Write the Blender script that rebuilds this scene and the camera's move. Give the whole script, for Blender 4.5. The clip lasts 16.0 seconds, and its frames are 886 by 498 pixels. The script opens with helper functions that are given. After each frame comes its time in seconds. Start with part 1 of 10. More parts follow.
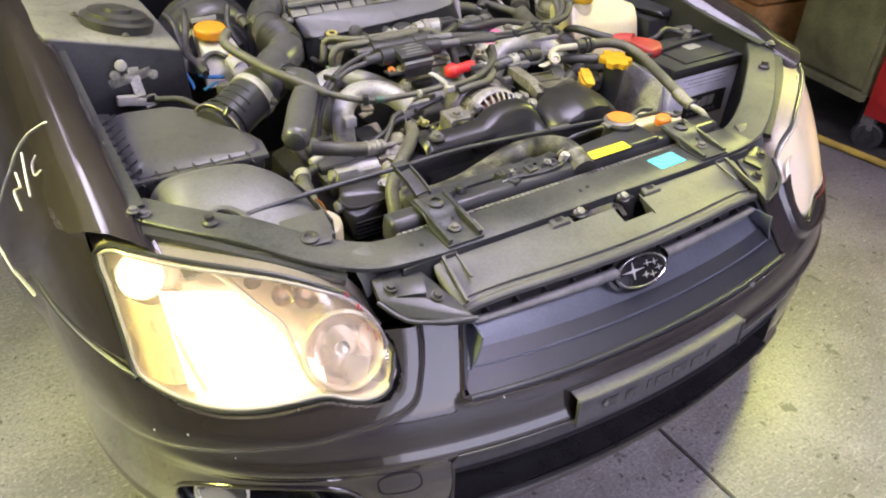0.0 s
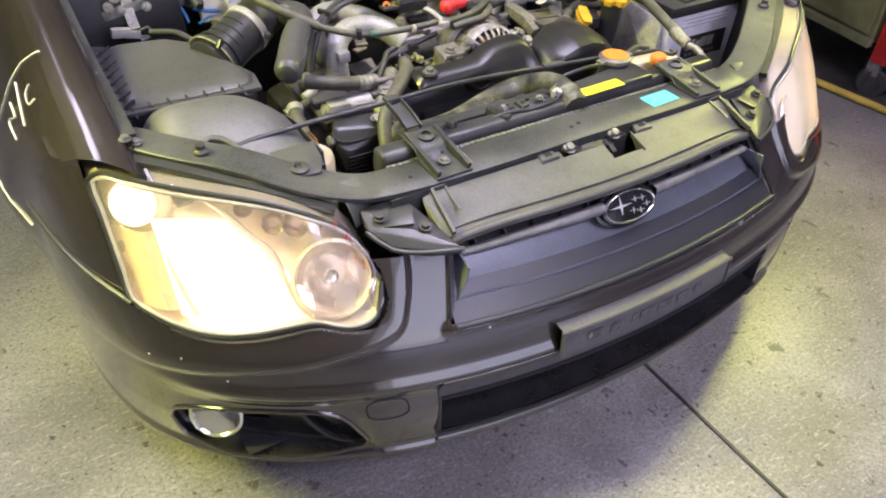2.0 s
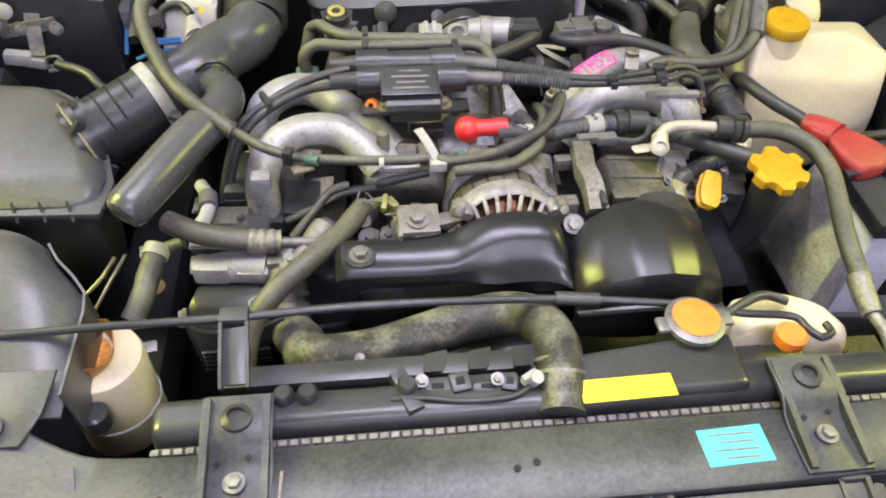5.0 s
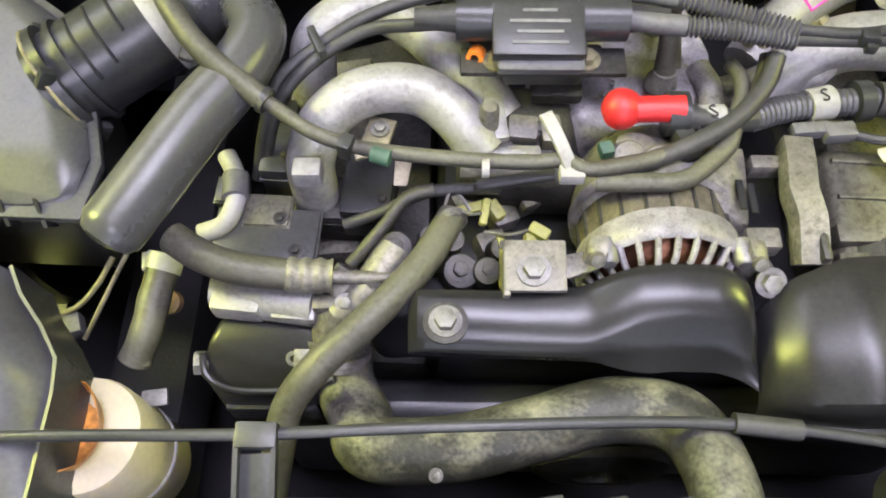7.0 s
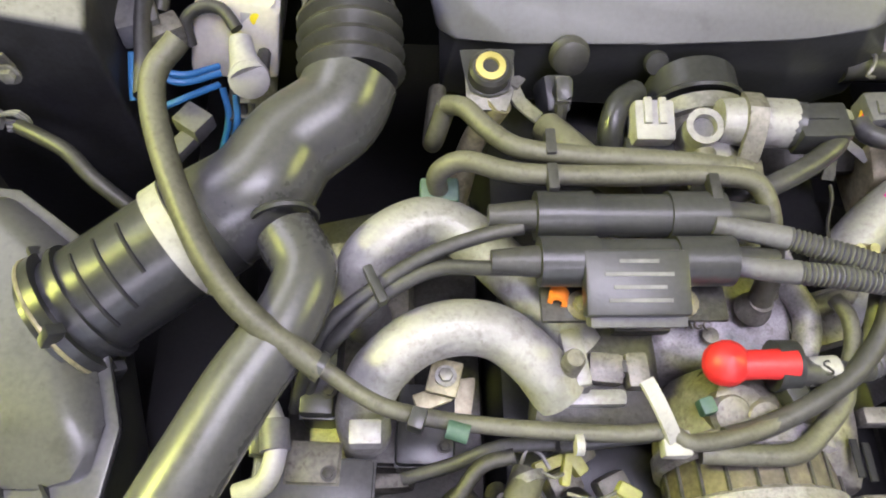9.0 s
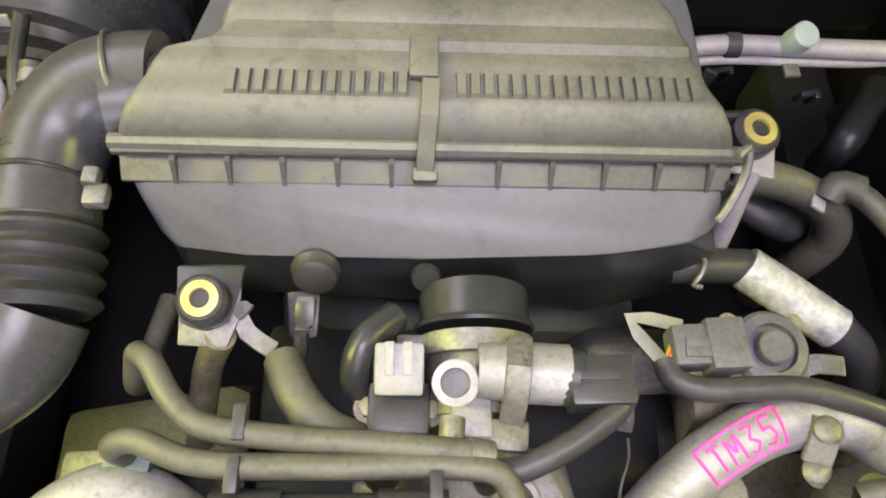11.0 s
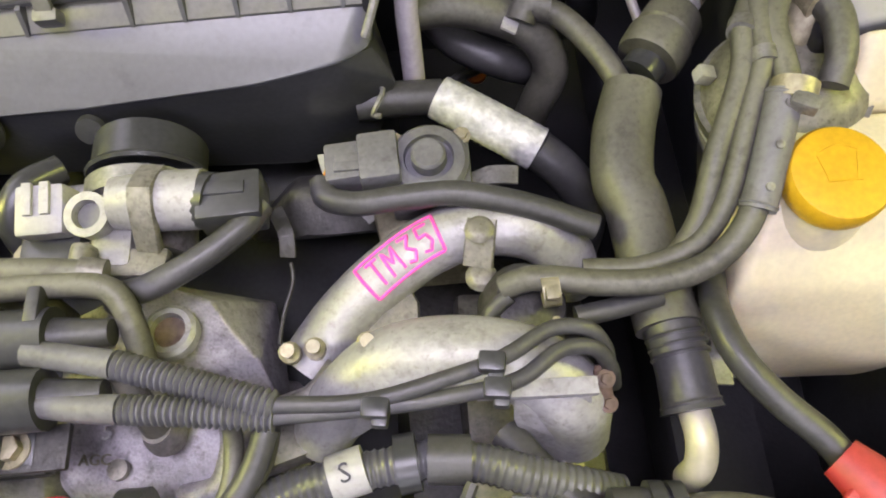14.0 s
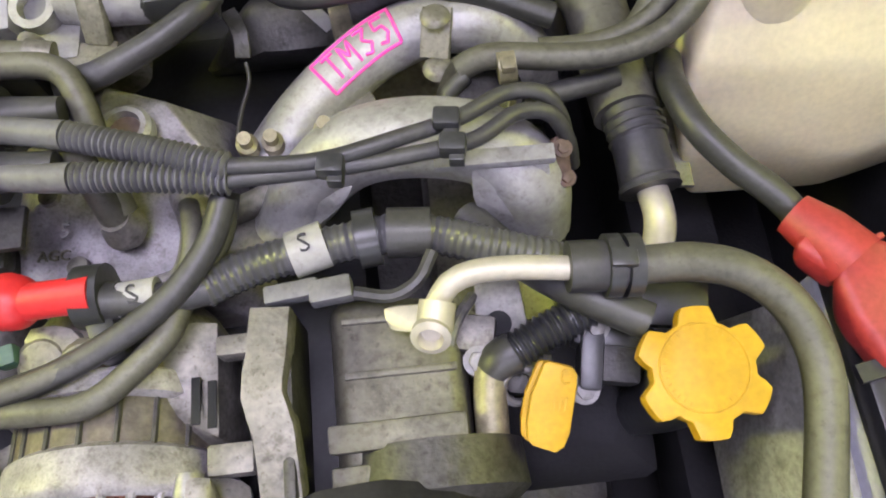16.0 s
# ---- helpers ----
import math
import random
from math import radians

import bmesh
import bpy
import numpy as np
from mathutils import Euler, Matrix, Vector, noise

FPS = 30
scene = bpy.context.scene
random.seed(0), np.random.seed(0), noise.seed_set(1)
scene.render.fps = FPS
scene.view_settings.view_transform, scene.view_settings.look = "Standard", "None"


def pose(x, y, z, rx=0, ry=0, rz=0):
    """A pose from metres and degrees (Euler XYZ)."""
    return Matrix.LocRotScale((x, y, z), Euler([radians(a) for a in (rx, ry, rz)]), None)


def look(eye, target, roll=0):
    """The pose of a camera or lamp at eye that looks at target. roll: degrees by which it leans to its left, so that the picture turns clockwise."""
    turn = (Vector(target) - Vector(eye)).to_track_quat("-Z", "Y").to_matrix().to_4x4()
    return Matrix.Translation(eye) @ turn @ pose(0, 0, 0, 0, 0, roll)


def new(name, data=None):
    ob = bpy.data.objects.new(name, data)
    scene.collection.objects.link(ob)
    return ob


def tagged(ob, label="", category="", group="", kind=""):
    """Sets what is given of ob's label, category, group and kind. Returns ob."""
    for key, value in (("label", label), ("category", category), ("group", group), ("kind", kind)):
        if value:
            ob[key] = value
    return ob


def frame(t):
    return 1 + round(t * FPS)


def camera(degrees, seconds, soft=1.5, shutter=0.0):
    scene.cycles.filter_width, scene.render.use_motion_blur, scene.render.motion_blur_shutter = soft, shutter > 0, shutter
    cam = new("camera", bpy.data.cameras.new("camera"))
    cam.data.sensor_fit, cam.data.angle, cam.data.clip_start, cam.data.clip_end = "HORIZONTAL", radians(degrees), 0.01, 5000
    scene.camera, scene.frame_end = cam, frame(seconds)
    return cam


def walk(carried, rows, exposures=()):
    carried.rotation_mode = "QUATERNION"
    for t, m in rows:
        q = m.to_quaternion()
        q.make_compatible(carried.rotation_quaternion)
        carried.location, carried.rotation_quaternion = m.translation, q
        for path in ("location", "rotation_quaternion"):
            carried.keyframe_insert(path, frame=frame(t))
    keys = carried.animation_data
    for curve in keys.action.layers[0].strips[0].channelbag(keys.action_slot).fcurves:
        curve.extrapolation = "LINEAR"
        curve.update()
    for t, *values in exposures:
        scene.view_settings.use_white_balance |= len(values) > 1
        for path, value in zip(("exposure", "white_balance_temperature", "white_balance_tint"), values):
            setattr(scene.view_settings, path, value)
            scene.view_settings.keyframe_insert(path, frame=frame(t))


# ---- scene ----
# lengths further down are drawn at 1 : UNIT and brought to metres as they are linked
UNIT = 0.943
cam = camera(61.25, 16.0, soft=2.0)
PATH = [
    (0, pose(-0.8393, -0.7707, 1.2987, 54.247, -1.234, -31.783)),
    (0.5, pose(-0.8650, -0.8107, 1.2951, 52.783, -1.183, -31.780)),
    (1, pose(-0.8688, -0.8161, 1.2905, 51.862, -1.092, -31.790)),
    (1.5, pose(-0.8579, -0.8127, 1.2875, 51.032, -1.166, -31.623)),
    (2, pose(-0.8305, -0.8142, 1.2843, 50.554, -1.420, -30.970)),
    (2.5, pose(-0.7510, -0.8024, 1.2876, 49.929, -1.817, -29.395)),
    (3, pose(-0.6215, -0.7279, 1.2859, 49.403, -2.195, -26.276)),
    (3.5, pose(-0.4535, -0.6027, 1.2888, 48.676, -2.663, -22.605)),
    (4, pose(-0.2685, -0.5241, 1.2804, 47.679, -1.741, -14.558)),
    (4.5, pose(-0.1723, -0.4302, 1.2816, 46.743, -1.486, -8.643)),
    (4.7, pose(-0.1590, -0.3622, 1.2765, 45.768, -1.805, -7.654)),
    (6.8, pose(-0.1183, 0.1036, 1.1846, 27.323, 0.626, 0.918)),
    (7, pose(-0.1490, 0.1205, 1.1783, 26.664, 0.433, 0.705)),
    (7.5, pose(-0.2208, 0.1717, 1.1760, 25.309, -0.756, -0.154)),
    (8, pose(-0.2433, 0.2324, 1.1957, 24.718, -1.166, -0.921)),
    (8.2, pose(-0.2476, 0.2496, 1.1949, 25.273, -1.441, -1.118)),
    (10.3, pose(-0.1924, 0.5229, 1.1933, 26.567, -3.590, -1.037)),
    (10.5, pose(-0.1380, 0.5429, 1.1961, 25.712, -2.673, -0.556)),
    (11, pose(-0.0257, 0.5679, 1.1839, 25.251, -2.115, -0.141)),
    (11.5, pose(0.0681, 0.5739, 1.1869, 24.974, -0.882, -0.214)),
    (12, pose(0.1393, 0.5700, 1.1844, 24.838, 0.493, -0.936)),
    (12.5, pose(0.1735, 0.5443, 1.1866, 24.953, 1.573, -2.056)),
    (13, pose(0.2024, 0.5050, 1.1776, 25.214, 2.511, -2.982)),
    (13.5, pose(0.2240, 0.4729, 1.1532, 25.056, 2.548, -3.771)),
    (14, pose(0.2391, 0.4504, 1.1284, 24.887, 2.714, -4.373)),
    (14.5, pose(0.2393, 0.4195, 1.1077, 25.262, 2.442, -5.107)),
    (15, pose(0.2416, 0.3956, 1.0955, 23.766, 2.484, -5.607)),
    (15.5, pose(0.2430, 0.3674, 1.0877, 23.060, 2.280, -6.047)),
    (16, pose(0.2432, 0.3423, 1.0802, 21.991, 2.176, -6.389)),
]
walk(cam, PATH, [(0.0, -0.38, 5900, 19), (3.0, -0.44, 5900, 17), (4.7, -0.48, 5900, 13), (7.0, -0.38, 5900, 8), (8.2, -0.38, 5900, 8), (10.5, -0.40, 6250, 10), (12.5, -0.28, 6150, 11), (14.5, -0.48, 6000, 12), (16.0, -0.64, 5850, 12)])

# ---- light: assumed yellow-green side lamps, added cool panels and door light, all unseen ----
world = bpy.data.worlds.new("sky")
scene.world = world
world.use_nodes = True
wn = world.node_tree.nodes
sky = wn.new("ShaderNodeTexSky")
sky.sky_type = "NISHITA"
sky.sun_disc = False
sky.sun_elevation, sky.sun_rotation = radians(35), radians(200)
world.node_tree.links.new(sky.outputs[0], wn["Background"].inputs[0])
wn["Background"].inputs[1].default_value = 0.1
scene.view_settings.exposure = 0.0


def area_lamp(name, where, target, size, size_y, watts, colour):
    data = bpy.data.lights.new(name, "AREA")
    data.shape, data.size, data.size_y, data.energy, data.color = "RECTANGLE", size * UNIT, size_y * UNIT, watts, colour
    ob = new(name, data)
    ob.matrix_world = look(Vector(where) * UNIT, Vector(target) * UNIT)
    return ob


# side lamps out of view, assumed from the yellow-green glints and shadow edges
LAMPS = [(2.35, 0.62, 2.25), (-2.35, 0.72, 2.25)]
WATTS = [13, 29]
for (lx, ly, lz), watts in zip(LAMPS, WATTS):
    beam = area_lamp("lamp_light", (lx * 0.985, ly, lz - 0.05), (0.17 * lx, 0.05, 0.2), 0.22, 0.9, watts, (1.0, 0.98, 0.18))
    beam.data.spread = radians(80)  # narrow spread keeps the yellow light on the car and nearby floor
# cool fill panels added out of view to brighten bay, bumper and floor
FILL_PANELS = [(0.15, 0.22, 2.55, 1.3, 0.4, 17), (-1.9, 1.8, 3.1, 1.6, 1.6, 17), (0.1, -2.1, 3.1, 1.3, 1.3, 52)]
for px, py, pz, pw, pd, watts in FILL_PANELS:
    beam = area_lamp("panel_fill", (px, py, pz - 0.05), (px * 0.5, py * 0.35 + 0.0001, 0), pw, pd, watts, (0.95, 0.83, 1.0))
    beam.data.spread = radians(100)
# cool daylight added in an assumed, unseen door opening, to fill bumper and floor
area_lamp("door_fill", (0.2, -4.55, 1.15), (0.2, 0, 0.9), 3.4, 2.1, 62, (0.90, 0.86, 1.0))


# ---- materials ----
def mat(name, col, rough=0.5, metal=0.0, var=0.2, scale=25.0, bump=0.15, dust=0.0, dcol=(0.24, 0.235, 0.21), coat=0.0, fine=220.0, dcut=0.35, trans=0.0, sss=0.0, dlow=-0.1, grime=0.0):
    m = bpy.data.materials.new(name)
    m.use_nodes = True
    n, l = m.node_tree.nodes, m.node_tree.links
    b = n["Principled BSDF"]
    tc = n.new("ShaderNodeTexCoord")
    n1, n2, n3 = (n.new("ShaderNodeTexNoise") for _ in range(3))
    for q, s in ((n1, scale), (n2, fine), (n3, scale * 0.35)):
        q.inputs["Scale"].default_value = s
        q.inputs["Detail"].default_value = 5.0
        l.new(tc.outputs["Object"], q.inputs["Vector"])
    mr = n.new("ShaderNodeMapRange")
    mr.inputs[1].default_value, mr.inputs[2].default_value = 0.3, 0.7
    mr.inputs[3].default_value, mr.inputs[4].default_value = 1 - var, 1 + var
    l.new(n1.outputs[0], mr.inputs[0])
    mul = n.new("ShaderNodeMix")
    mul.data_type, mul.blend_type = "RGBA", "MULTIPLY"
    mul.inputs[0].default_value = 1.0
    mul.inputs[6].default_value = (*col, 1)
    l.new(mr.outputs[0], mul.inputs[7])
    gr = n.new("ShaderNodeMapRange")
    gr.inputs[1].default_value, gr.inputs[2].default_value = 0.3, 0.7
    gr.inputs[3].default_value, gr.inputs[4].default_value = 1 - var * 0.7, 1 + var * 0.7
    l.new(n2.outputs[0], gr.inputs[0])
    mul2 = n.new("ShaderNodeMix")
    mul2.data_type, mul2.blend_type = "RGBA", "MULTIPLY"
    mul2.inputs[0].default_value = 1.0
    l.new(mul.outputs[2], mul2.inputs[6])
    l.new(gr.outputs[0], mul2.inputs[7])
    out = mul2.outputs[2]
    if dust:
        geo = n.new("ShaderNodeNewGeometry")
        sep = n.new("ShaderNodeSeparateXYZ")
        l.new(geo.outputs["Normal"], sep.inputs[0])
        up = n.new("ShaderNodeMapRange")
        up.inputs[1].default_value, up.inputs[2].default_value = dlow, 0.9
        l.new(sep.outputs[2], up.inputs[0])
        blot = n.new("ShaderNodeMapRange")
        blot.inputs[1].default_value, blot.inputs[2].default_value = dcut, dcut + 0.42
        mixn = n.new("ShaderNodeMath")
        mixn.operation = "MULTIPLY_ADD"
        mixn.inputs[1].default_value = 0.25
        l.new(n2.outputs[0], mixn.inputs[0])
        half = n.new("ShaderNodeMath")
        half.operation = "MULTIPLY"
        half.inputs[1].default_value = 0.85
        l.new(n3.outputs[0], half.inputs[0])
        l.new(half.outputs[0], mixn.inputs[2])
        l.new(mixn.outputs[0], blot.inputs[0])
        a = n.new("ShaderNodeMath")
        a.operation = "MULTIPLY"
        l.new(up.outputs[0], a.inputs[0])
        l.new(blot.outputs[0], a.inputs[1])
        a2 = n.new("ShaderNodeMath")
        a2.operation = "MULTIPLY"
        a2.inputs[1].default_value = dust
        l.new(a.outputs[0], a2.inputs[0])
        mx = n.new("ShaderNodeMix")
        mx.data_type = "RGBA"
        l.new(a2.outputs[0], mx.inputs[0])
        l.new(out, mx.inputs[6])
        mx.inputs[7].default_value = (*dcol, 1)
        out = mx.outputs[2]
        r2 = n.new("ShaderNodeMapRange")
        r2.inputs[3].default_value, r2.inputs[4].default_value = rough, max(rough, 0.52)
        l.new(a2.outputs[0], r2.inputs[0])
        l.new(r2.outputs[0], b.inputs["Roughness"])
    else:
        r2 = n.new("ShaderNodeMapRange")
        r2.inputs[1].default_value, r2.inputs[2].default_value = 0.3, 0.7
        r2.inputs[3].default_value, r2.inputs[4].default_value = max(rough - 0.08, 0.02), min(rough + 0.1, 1)
        l.new(n3.outputs[0], r2.inputs[0])
        l.new(r2.outputs[0], b.inputs["Roughness"])
    if grime:
        # oily smuts and rubbed patches with an outline of their own
        for size, lo, hi, k in ((scale * 2.4, 0.54, 0.66, 0.55), (scale * 7.0, 0.58, 0.66, 0.6)):
            smut = n.new("ShaderNodeTexNoise")
            smut.inputs["Scale"].default_value, smut.inputs["Detail"].default_value, smut.inputs["Roughness"].default_value = size, 6.0, 0.65
            l.new(tc.outputs["Object"], smut.inputs["Vector"])
            cut = n.new("ShaderNodeMapRange")
            cut.inputs[1].default_value, cut.inputs[2].default_value, cut.inputs[4].default_value = lo, hi, grime
            l.new(smut.outputs[0], cut.inputs[0])
            dark = n.new("ShaderNodeMix")
            dark.data_type, dark.blend_type = "RGBA", "MULTIPLY"
            l.new(cut.outputs[0], dark.inputs[0])
            l.new(out, dark.inputs[6])
            dark.inputs[7].default_value = (k, k * 0.97, k * 0.9, 1)
            out = dark.outputs[2]
    l.new(out, b.inputs["Base Color"])
    b.inputs["Metallic"].default_value = metal
    b.inputs["Coat Weight"].default_value = coat
    b.inputs["Coat Roughness"].default_value = 0.05
    b.inputs["Coat IOR"].default_value = 1.65
    b.inputs["Transmission Weight"].default_value = trans
    if sss:
        b.inputs["Subsurface Weight"].default_value = sss
        b.inputs["Subsurface Radius"].default_value = (0.02, 0.016, 0.008)
        b.inputs["Subsurface Scale"].default_value = 0.5
    if bump:
        bp = n.new("ShaderNodeBump")
        bp.inputs["Strength"].default_value = bump
        bp.inputs["Distance"].default_value = 0.002
        l.new(n2.outputs[0], bp.inputs["Height"])
        l.new(bp.outputs[0], b.inputs["Normal"])
    return m


def glow(name, col, strength):
    m = bpy.data.materials.new(name)
    m.use_nodes = True
    b = m.node_tree.nodes["Principled BSDF"]
    b.inputs["Base Color"].default_value = (*col, 1)
    b.inputs["Emission Color"].default_value = (*col, 1)
    b.inputs["Emission Strength"].default_value = strength
    return m


def hazy_lens(name, tint, haze):
    """Clear plastic with a yellowed, scattering haze."""
    m = bpy.data.materials.new(name)
    m.use_nodes = True
    n, l = m.node_tree.nodes, m.node_tree.links
    n.remove(n["Principled BSDF"])
    tp, tl, gl, df = n.new("ShaderNodeBsdfTransparent"), n.new("ShaderNodeBsdfTranslucent"), n.new("ShaderNodeBsdfGlossy"), n.new("ShaderNodeBsdfDiffuse")
    tp.inputs[0].default_value = (*tint, 1)
    tl.inputs[0].default_value = (*tint, 1)
    df.inputs[0].default_value = (*[c * 0.8 for c in tint], 1)
    gl.inputs["Roughness"].default_value = 0.12
    ns = n.new("ShaderNodeTexNoise")
    ns.inputs["Scale"].default_value = 14
    tc = n.new("ShaderNodeTexCoord")
    l.new(tc.outputs["Object"], ns.inputs["Vector"])
    mr = n.new("ShaderNodeMapRange")
    mr.inputs[3].default_value, mr.inputs[4].default_value = haze * 0.6, haze * 1.4
    l.new(ns.outputs[0], mr.inputs[0])
    m0, m1, m2 = (n.new("ShaderNodeMixShader") for _ in range(3))
    m0.inputs[0].default_value = 0.5
    l.new(tl.outputs[0], m0.inputs[1])
    l.new(df.outputs[0], m0.inputs[2])
    l.new(mr.outputs[0], m1.inputs[0])
    l.new(tp.outputs[0], m1.inputs[1])
    l.new(m0.outputs[0], m1.inputs[2])
    fr = n.new("ShaderNodeFresnel")
    fr.inputs[0].default_value = 1.5
    l.new(fr.outputs[0], m2.inputs[0])
    l.new(m1.outputs[0], m2.inputs[1])
    l.new(gl.outputs[0], m2.inputs[2])
    l.new(m2.outputs[0], n["Material Output"].inputs[0])
    return m


PAINT = mat("black_car_paint", (0.028, 0.023, 0.025), 0.18, 0.2, 0.2, 6, 0.012, 0.35, (0.13, 0.112, 0.108), 1.0)
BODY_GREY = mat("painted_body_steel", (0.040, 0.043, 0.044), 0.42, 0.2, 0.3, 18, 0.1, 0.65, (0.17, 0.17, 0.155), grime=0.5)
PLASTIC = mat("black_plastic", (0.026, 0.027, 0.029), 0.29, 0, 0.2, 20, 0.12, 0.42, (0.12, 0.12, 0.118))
PLASTIC_DUSTY = mat("dusty_black_plastic", (0.062, 0.062, 0.065), 0.25, 0, 0.15, 16, 0.06, 0.42, (0.15, 0.15, 0.14), dcut=0.3, grime=0.4)
PLASTIC_LID = mat("dust_coated_black_plastic", (0.060, 0.060, 0.058), 0.38, 0, 0.22, 11, 0.08, 0.9, (0.235, 0.232, 0.185), dcut=0.2, grime=0.45)
PLASTIC_CLEAN = mat("glossy_black_plastic", (0.012, 0.012, 0.013), 0.2, 0, 0.2, 20, 0.03, 0.12, (0.1, 0.1, 0.09))
SNORKEL_PLASTIC = mat("faded_snorkel_plastic", (0.088, 0.088, 0.093), 0.34, 0, 0.15, 9, 0.06, 0.6, (0.20, 0.20, 0.195), dcut=0.3, grime=0.3)
GUARD_PLASTIC = mat("dusty_guard_plastic", (0.013, 0.013, 0.014), 0.30, 0, 0.2, 12, 0.06, 0.45, (0.09, 0.088, 0.075), grime=0.4)
GUIDE_PLASTIC = mat("weathered_guide_plastic", (0.060, 0.060, 0.058), 0.44, 0, 0.25, 14, 0.05, 0.6, (0.16, 0.16, 0.135), dcut=0.3, grime=0.3)
PLASTIC_GREY = mat("grey_plastic", (0.11, 0.11, 0.118), 0.48, 0, 0.2, 30, 0.1, 0.5, (0.22, 0.215, 0.19), grime=0.5)
GRILLE_GREY = mat("satin_grey_plastic", (0.13, 0.146, 0.182), 0.36, 0.2, 0.15, 12, 0.05, 0.15)
RUBBER = mat("rubber_hose", (0.030, 0.030, 0.031), 0.40, 0, 0.2, 35, 0.15, 0.42, (0.14, 0.138, 0.125), dcut=0.32, grime=0.5)
RUBBER_OLD = mat("old_rubber_hose", (0.050, 0.048, 0.041), 0.46, 0, 0.25, 30, 0.2, 0.62, (0.20, 0.198, 0.14), dcut=0.28, grime=0.6)
MOULDY = mat("mouldy_rubber_hose", (0.035, 0.035, 0.032), 0.5, 0, 0.4, 70, 0.3, 0.9, (0.42, 0.41, 0.30), dcut=0.50, fine=260)
ALU = mat("cast_aluminium", (0.36, 0.355, 0.35), 0.46, 0.3, 0.2, 30, 0.3, 0.5, (0.34, 0.335, 0.28), grime=0.55)
ALU_DIRTY = mat("dirty_cast_aluminium", (0.20, 0.19, 0.178), 0.46, 0.4, 0.4, 40, 0.24, 0.65, (0.24, 0.232, 0.16), dcut=0.32, grime=0.9)
COMPRESSOR_ALU = mat("oily_compressor_casting", (0.12, 0.115, 0.098), 0.5, 0.3, 0.35, 35, 0.25, 0.6, (0.185, 0.18, 0.095), dcut=0.3, grime=0.9)
PLENUM_ALU = mat("grainy_cast_aluminium", (0.30, 0.285, 0.30), 0.5, 0.25, 0.35, 60, 0.3, 0.45, (0.25, 0.245, 0.17), dcut=0.42, fine=420, grime=0.8)
STEEL = mat("zinc_steel", (0.25, 0.245, 0.235), 0.5, 0.6, 0.3, 60, 0.15, 0.5, (0.2, 0.195, 0.165), grime=0.6)
DARK_STEEL = mat("dark_engine_metal", (0.042, 0.041, 0.040), 0.5, 0.4, 0.4, 30, 0.4, 0.5, (0.14, 0.135, 0.115), grime=0.8)
RUST = mat("rusty_steel", (0.13, 0.075, 0.05), 0.75, 0.2, 0.4, 40, 0.5, 0.4)
CHROME = mat("chrome", (0.85, 0.85, 0.86), 0.2, 1.0, 0.05, 20, 0.0)
COPPER = mat("copper_winding", (0.16, 0.07, 0.04), 0.4, 0.8, 0.3, 60, 0.3)
WHITE_TANK = mat("milky_plastic", (0.66, 0.60, 0.40), 0.38, 0, 0.10, 8, 0.05, 0.25, (0.48, 0.46, 0.30), sss=0.35)
PALE_BOTTLE = mat("pale_bottle_plastic", (0.62, 0.60, 0.52), 0.38, 0, 0.10, 12, 0.05, 0.25, (0.42, 0.40, 0.32), sss=0.3)
WHITE = mat("white_plastic", (0.38, 0.375, 0.36), 0.45, 0, 0.12, 30, 0.05, 0.2, grime=0.35)
ORANGE_CAP = mat("orange_yellow_plastic", (0.74, 0.32, 0.012), 0.4, 0, 0.1, 20, 0.05, 0.1)
YELLOW = mat("yellow_plastic", (0.50, 0.295, 0.004), 0.5, 0, 0.14, 20, 0.06)
ORANGE = mat("orange_plastic", (0.85, 0.24, 0.02), 0.4, 0, 0.15, 25, 0.05, 0.2)
RED = mat("red_rubber", (0.62, 0.022, 0.025), 0.42, 0, 0.12, 20, 0.05, 0.12, (0.5, 0.3, 0.22))
BATTERY_RED = mat("dull_red_plastic", (0.34, 0.028, 0.026), 0.5, 0, 0.2, 18, 0.08, 0.25, (0.35, 0.16, 0.13), grime=0.3)
BLUE = mat("blue_wire", (0.03, 0.17, 0.42), 0.45, 0, 0.1, 30, 0.05, 0.2)
GREEN = mat("green_plastic", (0.05, 0.12, 0.09), 0.5, 0, 0.2, 30, 0.1, 0.4)
CYAN = mat("turquoise_sticker", (0.10, 0.62, 0.68), 0.5, 0, 0.06, 40, 0.02, 0.1)
YELLOW_STICKER = mat("yellow_sticker", (0.85, 0.70, 0.02), 0.5, 0, 0.06, 40, 0.02, 0.1)
INK = mat("black_ink", (0.01, 0.01, 0.012), 0.5, 0, 0.05, 40, 0.0)
GREY_INK = mat("grey_print", (0.18, 0.18, 0.18), 0.6, 0, 0.2, 60, 0.0)
PINK = mat("pink_marker", (0.86, 0.09, 0.46), 0.5, 0, 0.15, 40, 0.0)
MARKER = mat("white_marker", (0.80, 0.80, 0.82), 0.6, 0, 0.2, 60, 0.0)
FOIL = mat("silver_foil_wrap", (0.52, 0.52, 0.52), 0.5, 0.15, 0.3, 90, 0.5, 0.3)
PALE_CAP = mat("pale_bluish_plastic", (0.33, 0.40, 0.41), 0.45, 0, 0.1, 30, 0.05, 0.2)
PALE_PIPE = mat("pale_gas_pipe", (0.50, 0.47, 0.38), 0.46, 0.3, 0.12, 30, 0.08, 0.3, (0.42, 0.40, 0.28))
BRASS = mat("yellow_passivated_steel", (0.32, 0.29, 0.19), 0.45, 0.4, 0.3, 40, 0.2, 0.25, grime=0.6)
PIPE = mat("pinkish_aluminium_pipe", (0.40, 0.37, 0.39), 0.5, 0.25, 0.15, 30, 0.05, 0.25)
